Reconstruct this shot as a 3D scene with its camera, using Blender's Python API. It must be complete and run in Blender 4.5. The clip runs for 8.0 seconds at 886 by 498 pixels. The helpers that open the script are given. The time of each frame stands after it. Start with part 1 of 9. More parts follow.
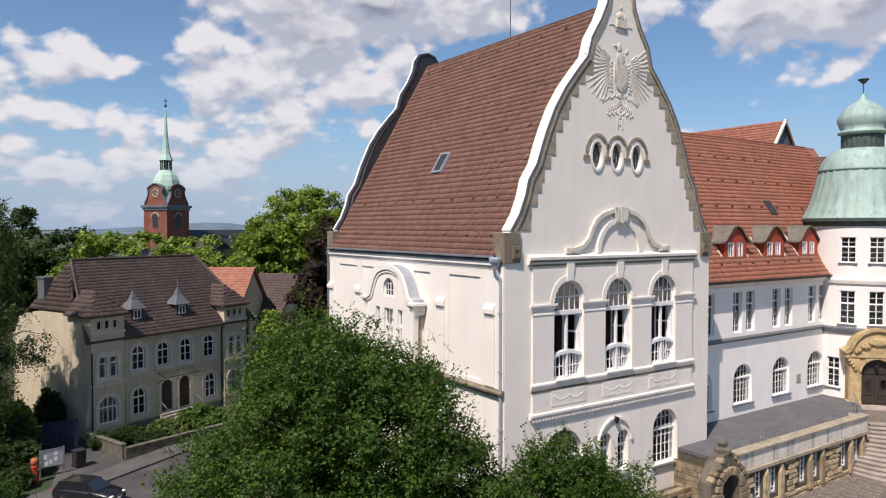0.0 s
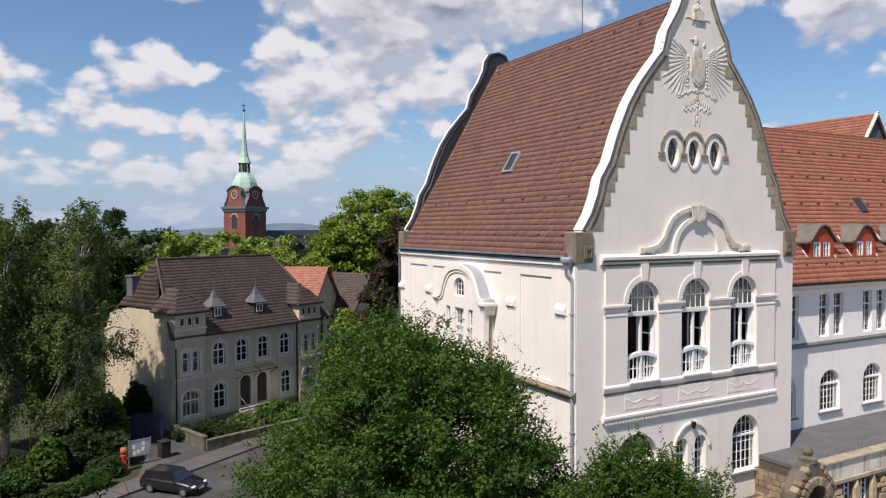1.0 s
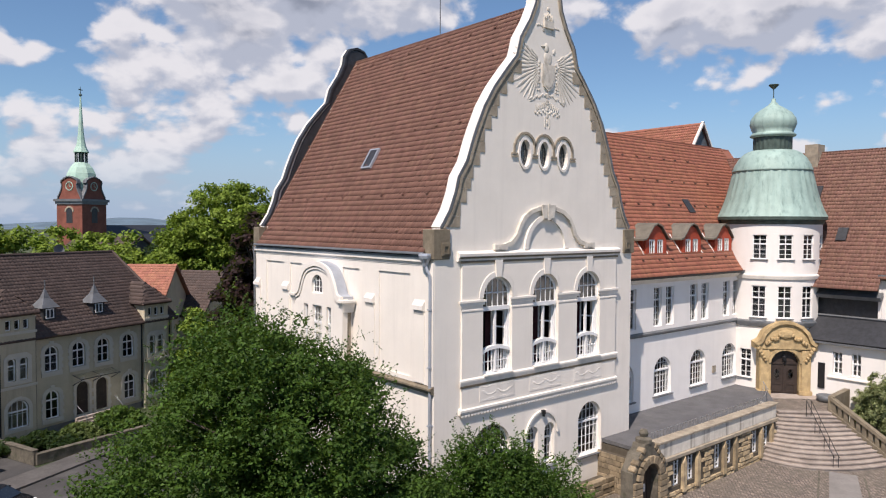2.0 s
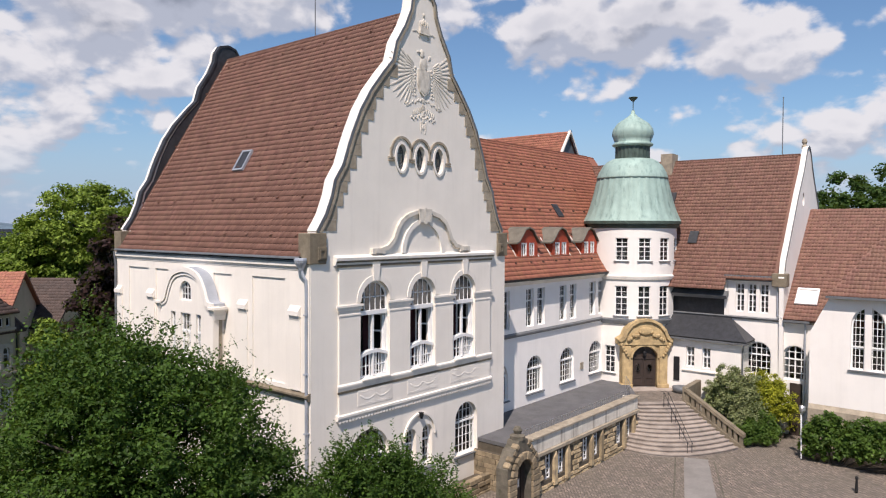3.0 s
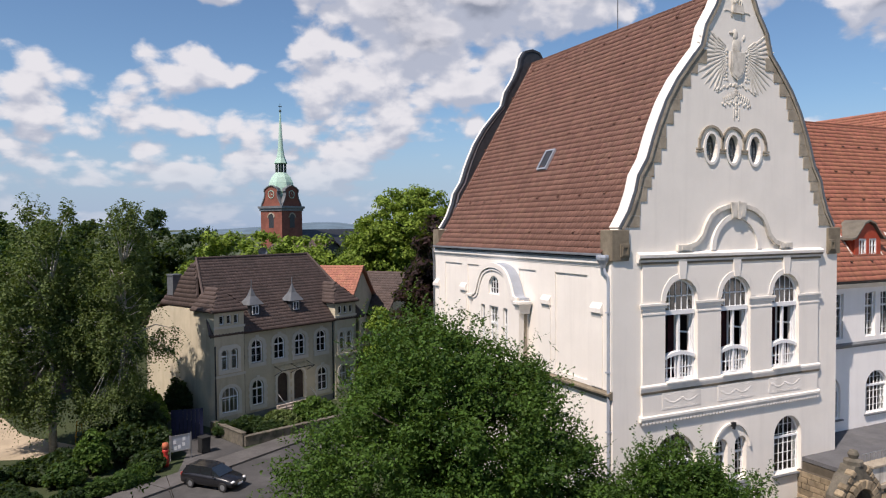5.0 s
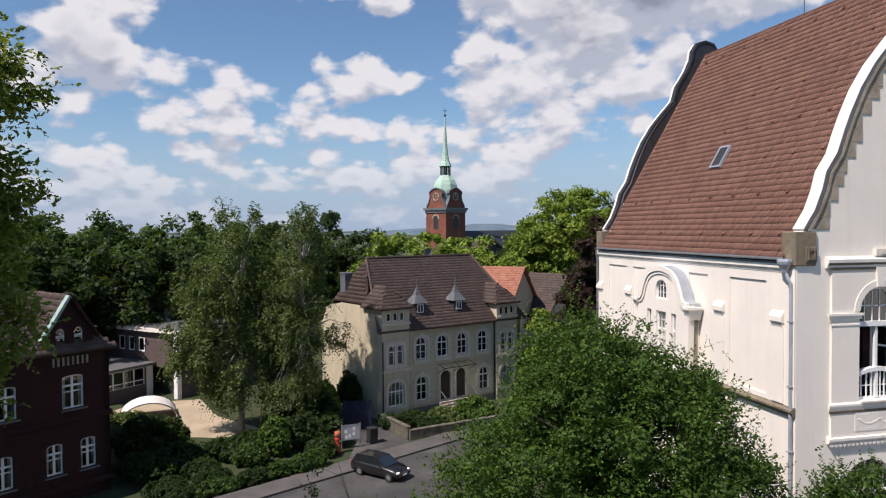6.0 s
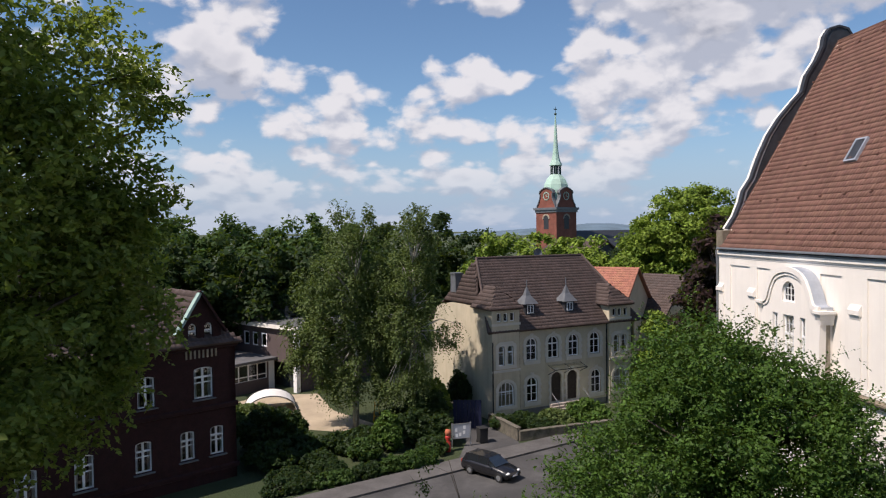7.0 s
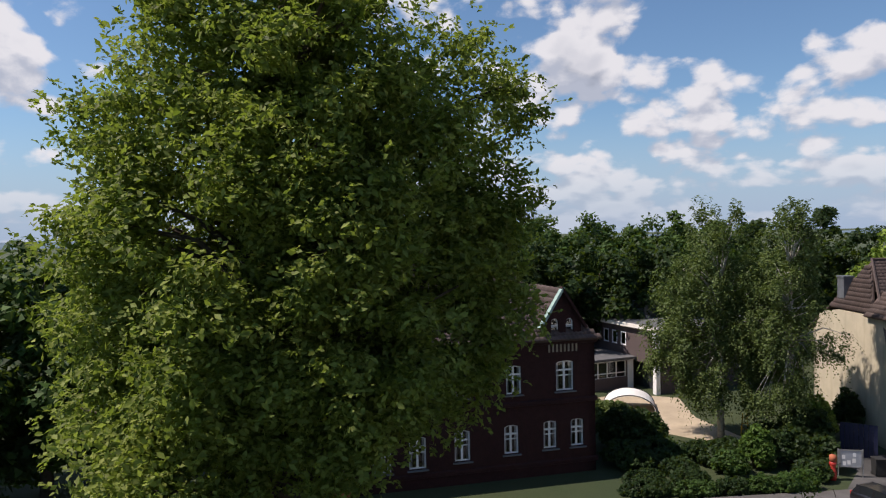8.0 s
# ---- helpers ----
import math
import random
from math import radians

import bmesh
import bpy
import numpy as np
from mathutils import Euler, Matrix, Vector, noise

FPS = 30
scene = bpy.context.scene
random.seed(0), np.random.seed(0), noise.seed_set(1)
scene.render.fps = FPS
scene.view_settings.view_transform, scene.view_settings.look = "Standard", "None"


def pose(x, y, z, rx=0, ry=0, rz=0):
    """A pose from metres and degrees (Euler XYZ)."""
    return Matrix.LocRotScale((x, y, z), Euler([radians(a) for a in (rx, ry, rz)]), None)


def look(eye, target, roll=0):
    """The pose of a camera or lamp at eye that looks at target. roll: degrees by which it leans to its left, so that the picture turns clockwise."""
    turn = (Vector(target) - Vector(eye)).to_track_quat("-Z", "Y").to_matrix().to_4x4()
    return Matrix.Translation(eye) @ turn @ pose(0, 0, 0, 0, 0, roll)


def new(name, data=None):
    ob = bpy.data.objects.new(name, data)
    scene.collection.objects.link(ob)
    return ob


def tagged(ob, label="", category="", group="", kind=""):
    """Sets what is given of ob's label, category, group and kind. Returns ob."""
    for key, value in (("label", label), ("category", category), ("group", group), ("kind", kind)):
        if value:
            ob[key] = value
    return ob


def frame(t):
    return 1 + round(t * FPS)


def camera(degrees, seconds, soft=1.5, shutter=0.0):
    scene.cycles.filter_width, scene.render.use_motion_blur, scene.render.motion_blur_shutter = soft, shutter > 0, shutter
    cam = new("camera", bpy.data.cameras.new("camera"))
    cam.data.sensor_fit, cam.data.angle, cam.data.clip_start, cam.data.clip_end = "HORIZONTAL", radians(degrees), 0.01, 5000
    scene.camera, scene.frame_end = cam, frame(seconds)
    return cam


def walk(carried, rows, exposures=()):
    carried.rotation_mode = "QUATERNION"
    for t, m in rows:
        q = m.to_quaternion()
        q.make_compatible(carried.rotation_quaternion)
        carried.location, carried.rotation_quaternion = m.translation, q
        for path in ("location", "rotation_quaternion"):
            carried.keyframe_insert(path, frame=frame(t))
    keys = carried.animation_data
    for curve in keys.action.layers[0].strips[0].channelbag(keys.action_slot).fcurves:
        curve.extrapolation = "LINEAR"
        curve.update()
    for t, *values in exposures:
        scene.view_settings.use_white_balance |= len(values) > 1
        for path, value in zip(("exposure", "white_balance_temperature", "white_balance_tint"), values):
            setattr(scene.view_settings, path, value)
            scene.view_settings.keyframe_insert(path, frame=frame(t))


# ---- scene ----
from mathutils.geometry import tessellate_polygon

EYE = (0.0, 0.0, 14.0)
cam = camera(64.43, 8.0, soft=1.15)
# seconds, tilt, roll, heading
PATH = [
    (0.0, 88.29, -0.05, -34.15), (0.5, 88.34, -0.08, -33.93), (1.0, 88.28, 0.14, -28.42), (1.5, 88.15, 0.17, -26.16),
    (1.9, 88.03, -0.20, -36.3), (2.0, 88.02, -0.3, -39.87), (2.2, 88.10, -0.38, -45.19), (3.3, 88.39, -0.28, -49.95),
    (3.5, 88.37, -0.23, -48.89), (4.0, 88.29, -0.08, -45.55), (4.3, 88.2, 0.07, -41.5), (4.5, 88.14, 0.21, -37.51),
    (4.8, 88.14, 0.33, -30.84), (5.0, 88.16, 0.43, -25.62), (5.2, 88.18, 0.40, -20.64), (6.3, 88.37, 0.41, -12.25),
    (6.5, 88.36, 0.41, -12.24), (6.9, 88.44, 0.62, -6.68), (7.0, 88.47, 0.7, -3.56), (7.2, 88.54, 0.83, 3.17),
    (7.5, 88.66, 1.02, 12.07), (7.7, 88.7, 1.05, 17.29), (8.0, 88.8, 1.09, 25.13)]
walk(cam, [(t, pose(*EYE, rx, ry, rz)) for t, rx, ry, rz in PATH], exposures=[(0.0, 0.18, 6720, 18), (8.0, 0.18, 6720, 18)])

# ---------------------------------------------------------------- light
SUN_DIR = Vector((-0.515, -0.255, 0.818)).normalized()
sun = new("sun", bpy.data.lights.new("sun", "SUN"))
sun.data.energy, sun.data.angle, sun.data.color = 5.0, radians(0.6), (1.0, 0.935, 0.845)
sun.matrix_world = look((0, 0, 60), Vector((0, 0, 60)) - SUN_DIR)


class Nodes:
    """Short hand for building a node tree."""

    def __init__(self, tree):
        self.tree = tree
        tree.nodes.clear()

    def add(self, kind, **sets):
        node = self.tree.nodes.new("ShaderNode" + kind)
        if "operation" in sets:
            node.operation = sets["operation"]
        if "blend_type" in sets:
            node.blend_type = sets["blend_type"]
        if "data_type" in sets:
            node.data_type = sets["data_type"]
        if "sky_type" in sets:
            node.sky_type = sets["sky_type"]
        if "sun_disc" in sets:
            node.sun_disc = sets["sun_disc"]
        if "sun_elevation" in sets:
            node.sun_elevation = sets["sun_elevation"]
        if "sun_rotation" in sets:
            node.sun_rotation = sets["sun_rotation"]
        if "air_density" in sets:
            node.air_density = sets["air_density"]
        if "dust_density" in sets:
            node.dust_density = sets["dust_density"]
        if "ozone_density" in sets:
            node.ozone_density = sets["ozone_density"]
        if "interpolation_type" in sets:
            node.interpolation_type = sets["interpolation_type"]
        if "use_clamp" in sets:
            node.use_clamp = sets["use_clamp"]
        if "clamp" in sets:
            node.clamp = sets["clamp"]
        return node

    def link(self, a, b):
        self.tree.links.new(a, b)

    def feed(self, value, socket):
        if hasattr(value, "is_output"):
            self.link(value, socket)
        else:
            socket.default_value = value

    def math(self, op, a, b=0.0, c=None, clamp=False):
        n = self.add("Math", operation=op, use_clamp=clamp)
        self.feed(a, n.inputs[0])
        self.feed(b, n.inputs[1])
        if c is not None:
            self.feed(c, n.inputs[2])
        return n.outputs[0]

    def ramp(self, value, lo, hi, a=0.0, b=1.0):
        n = self.add("MapRange", interpolation_type="SMOOTHSTEP", clamp=True)
        for i, v in enumerate((value, lo, hi, a, b)):
            self.feed(v, n.inputs[i])
        return n.outputs[0]

    def mix(self, f, a, b, blend="MIX"):
        n = self.add("Mix", data_type="RGBA", blend_type=blend)
        self.feed(f, n.inputs[0])
        self.feed(a, n.inputs[6])
        self.feed(b, n.inputs[7])
        return n.outputs[2]

    def noise(self, vec, scale, detail=4.0, rough=0.55, distort=0.0):
        n = self.add("TexNoise")
        if vec is not None:
            self.link(vec, n.inputs["Vector"])
        n.inputs["Scale"].default_value, n.inputs["Detail"].default_value = scale, detail
        n.inputs["Roughness"].default_value, n.inputs["Distortion"].default_value = rough, distort
        return n.outputs[0]


def make_world():
    w = bpy.data.worlds.new("sky")
    scene.world = w
    w.use_nodes = True
    N = Nodes(w.node_tree)
    sky = N.add("TexSky", sky_type="NISHITA", sun_disc=False, sun_elevation=math.asin(SUN_DIR.z),
                sun_rotation=math.atan2(SUN_DIR.x, SUN_DIR.y), air_density=1.0, dust_density=0.6, ozone_density=1.6)
    co = N.add("TexCoord").outputs["Generated"]
    sep = N.add("SeparateXYZ")
    N.link(co, sep.inputs[0])
    x, y, z = sep.outputs
    az = N.math("MULTIPLY", N.math("ARCTAN2", y, x), 57.2958)
    el = N.math("MULTIPLY", N.math("ARCSINE", z), 57.2958)
    def field(el_shift):
        """Cloud density in azimuth and height: billows on broad masses, flatter towards the horizon."""
        e2 = N.math("ADD", el, el_shift) if el_shift else el
        comb = N.add("CombineXYZ")
        N.link(N.math("MULTIPLY", az, 0.075), comb.inputs[0])
        N.link(N.math("MULTIPLY", N.math("POWER", N.math("MAXIMUM", e2, 0.0), 0.8), 0.235), comb.inputs[1])
        comb.inputs[2].default_value = CLOUD_SEED
        vec = comb.outputs[0]
        big = N.noise(vec, 1.1, 3.0, 0.5, 0.2)
        med = N.noise(vec, 3.4, 9.0, 0.58, 0.2)
        vor = N.add("TexVoronoi")
        vor.feature = "SMOOTH_F1"
        N.link(vec, vor.inputs["Vector"])
        vor.inputs["Scale"].default_value, vor.inputs["Detail"].default_value = 2.6, 2.5
        vor.inputs["Roughness"].default_value, vor.inputs["Smoothness"].default_value = 0.55, 0.5
        d = N.math("MULTIPLY", big, 0.75)
        d = N.math("ADD", d, N.math("MULTIPLY", N.math("SUBTRACT", med, 0.5), 0.56))
        d = N.math("ADD", d, N.math("MULTIPLY", N.math("SUBTRACT", 0.42, vor.outputs["Distance"]), 0.42))
        d = N.math("ADD", d, 0.215)
        d = N.math("ADD", d, N.ramp(el, 3.0, 9.0, 0.06, 0.0))
        d = N.math("SUBTRACT", d, N.ramp(el, 21.0, 40.0, 0.0, 0.5))
        for a, e, wa, we, k in CLOUDS:
            da = N.math("DIVIDE", N.math("SUBTRACT", az, a), wa)
            de = N.math("DIVIDE", N.math("SUBTRACT", e2, e), we)
            r2 = N.math("ADD", N.math("MULTIPLY", da, da), N.math("MULTIPLY", de, de))
            d = N.math("ADD", d, N.math("MULTIPLY", N.math("EXPONENT", N.math("MULTIPLY", r2, -1.0)), k))
        return d

    total, above = field(0.0), field(1.3)
    cover = N.ramp(total, 0.375, 0.52)
    lit = N.ramp(N.math("SUBTRACT", total, above), -0.15, 0.10)
    thick = N.ramp(total, 0.62, 0.92)
    shade = N.mix(thick, (0.43, 0.485, 0.575, 1), (0.25, 0.29, 0.36, 1))
    bright = N.mix(N.math("MULTIPLY", thick, 0.55), (0.75, 0.775, 0.80, 1), (0.46, 0.50, 0.57, 1))
    cloud = N.mix(lit, shade, bright)
    haze = N.ramp(el, 0.0, 10.0, 0.85, 0.0)
    base = N.add("Mix", data_type="RGBA", blend_type="MULTIPLY")
    base.inputs[0].default_value = 1.0
    N.link(sky.outputs[0], base.inputs[6])
    base.inputs[7].default_value = (SKY_GAIN * 0.92, SKY_GAIN * 1.18, SKY_GAIN * 1.33, 1)
    clear = N.mix(haze, base.outputs[2], (0.34, 0.46, 0.64, 1))
    veil = N.ramp(el, 0.5, 7.0, 0.30, 0.95)
    col = N.mix(N.math("MULTIPLY", cover, veil), clear, cloud)
    bg = N.add("Background")
    N.link(col, bg.inputs[0])
    bg.inputs[1].default_value = 0.92
    out = N.add("OutputWorld")
    N.link(bg.outputs[0], out.inputs[0])


SKY_GAIN = 0.085
CLOUD_SEED = 3.7
# azimuth, height, half widths (degrees) and weight of the larger clouds (negative: clear gaps)
CLOUDS = [(61, 18.2, 11, 3.4, 0.44), (71.5, 12.4, 5.2, 3.0, 0.26), (61, 10.8, 4.5, 1.8, 0.2), (86, 10.2, 6, 1.9, 0.24), (71, 7.4, 9, 1.5, 0.16), (29, 16, 10, 2.6, 0.34), (81.4, 17.4, 2.0, 1.5, 0.26),
          (16, 13, 9, 2.6, 0.24), (12, 7.5, 10, 1.8, 0.14), (103.5, 11.6, 6, 2.6, 0.28), (93, 7.6, 9, 1.4, 0.16), (92, 14.6, 7, 2.6, -0.26), (38, 14, 4.0, 3.2, -0.26), (79, 14.5, 3.0, 2.0, -0.2), (87.3, 13.4, 1.5, 1.2, 0.3),
          (94.2, 11.6, 1.2, 1.6, 0.26), (148, 12, 5, 3, 0.2), (137, 17, 7, 4, -0.2), (-150, 30, 60, 45, -0.5), (-75, 25, 50, 40, -0.4)]
make_world()

# ---------------------------------------------------------------- materials


def material(name, base, vary=0.12, scale=1.2, rough=0.8, metal=0.0, bump=0.15, fine=18.0, dirt=None, dirt_amount=0.0, dirt_scale=0.5,
             streak=False, spec=0.4, island=0.0, obj=0.0, island_hue=0.0, coat=0.0):
    m = bpy.data.materials.new(name)
    m.use_nodes = True
    N = Nodes(m.node_tree)
    co = N.add("TexCoord").outputs["Object"]
    if streak:
        mp = N.add("Mapping")
        N.link(co, mp.inputs[0])
        mp.inputs[3].default_value = (2.2, 2.2, 0.16)
        sco = mp.outputs[0]
    else:
        sco = co
    a = N.noise(co, scale, 5.0, 0.6)
    b = N.noise(co, fine, 3.0, 0.6)
    hi = tuple(min(1, c * (1 + vary)) for c in base) + (1,)
    lo = tuple(c * (1 - vary) for c in base) + (1,)
    col = N.mix(N.ramp(a, 0.3, 0.7), lo, hi)
    col = N.mix(N.math("MULTIPLY", N.ramp(b, 0.35, 0.7), vary * 1.2), col, tuple(c * 0.6 for c in base) + (1,))
    if dirt:
        d = N.noise(sco, dirt_scale, 6.0, 0.65)
        col = N.mix(N.math("MULTIPLY", N.ramp(d, 0.48, 0.72), dirt_amount), col, tuple(dirt) + (1,))
    if island or obj:
        geo = N.add("NewGeometry").outputs["Random Per Island"] if island else N.add("ObjectInfo").outputs["Random"]
        k = island or obj
        v = N.math("ADD", N.math("MULTIPLY", geo, 2 * k), 1 - k)
        hs = N.add("HueSaturation")
        N.link(v, hs.inputs["Value"])
        if island_hue:
            N.link(N.math("ADD", N.math("MULTIPLY", N.math("FRACT", N.math("MULTIPLY", geo, 7.3)), island_hue), 0.5 - island_hue / 2), hs.inputs["Hue"])
        N.link(col, hs.inputs["Color"])
        col = hs.outputs[0]
    p = N.add("BsdfPrincipled")
    N.link(col, p.inputs["Base Color"])
    p.inputs["Metallic"].default_value = metal
    p.inputs["Specular IOR Level"].default_value = spec
    p.inputs["Coat Weight"].default_value = coat
    N.link(N.ramp(b, 0.2, 0.8, max(0.02, rough - 0.08), min(1, rough + 0.08)), p.inputs["Roughness"])
    if bump:
        bp = N.add("Bump")
        bp.inputs["Strength"].default_value, bp.inputs["Distance"].default_value = bump, 0.02
        N.link(N.math("ADD", b, N.math("MULTIPLY", a, 0.6)), bp.inputs["Height"])
        N.link(bp.outputs[0], p.inputs["Normal"])
    out = N.add("OutputMaterial")
    N.link(p.outputs[0], out.inputs[0])
    return m


def leaf_material(name, base, tip, rough=0.5, trans=0.28, vary=0.35):
    m = bpy.data.materials.new(name)
    m.use_nodes = True
    N = Nodes(m.node_tree)
    rnd = N.add("NewGeometry").outputs["Random Per Island"]
    co = N.add("TexCoord").outputs["Object"]
    patch = N.ramp(N.noise(co, 0.45, 3.0, 0.6), 0.35, 0.65)
    col = N.mix(N.math("ADD", N.math("MULTIPLY", rnd, 0.55), N.math("MULTIPLY", patch, 0.45)), tuple(base) + (1,), tuple(tip) + (1,))
    hs = N.add("HueSaturation")
    N.link(N.math("ADD", N.math("MULTIPLY", N.math("FRACT", N.math("MULTIPLY", rnd, 5.7)), 2 * vary), 1 - vary), hs.inputs["Value"])
    N.link(col, hs.inputs["Color"])
    p = N.add("BsdfPrincipled")
    N.link(hs.outputs[0], p.inputs["Base Color"])
    p.inputs["Roughness"].default_value, p.inputs["Specular IOR Level"].default_value = rough + 0.1, 0.22
    t = N.add("BsdfTranslucent")
    N.link(N.mix(0.5, hs.outputs[0], (0.22, 0.32, 0.02, 1)), t.inputs[0])
    mx = N.add("MixShader")
    mx.inputs[0].default_value = trans
    N.link(p.outputs[0], mx.inputs[1])
    N.link(t.outputs[0], mx.inputs[2])
    out = N.add("OutputMaterial")
    N.link(mx.outputs[0], out.inputs[0])
    return m


def glass_material():
    m = bpy.data.materials.new("window_glass")
    m.use_nodes = True
    N = Nodes(m.node_tree)
    co = N.add("TexCoord").outputs["Object"]
    p = N.add("BsdfPrincipled")
    p.inputs["Base Color"].default_value = (0.82, 0.88, 0.9, 1)
    p.inputs["Roughness"].default_value = 0.02
    p.inputs["Transmission Weight"].default_value = 1.0
    p.inputs["IOR"].default_value = 1.5
    bp = N.add("Bump")
    bp.inputs["Strength"].default_value, bp.inputs["Distance"].default_value = 0.06, 0.02
    N.link(N.noise(co, 2.2, 2.0), bp.inputs["Height"])
    N.link(bp.outputs[0], p.inputs["Normal"])
    out = N.add("OutputMaterial")
    N.link(p.outputs[0], out.inputs[0])
    return m


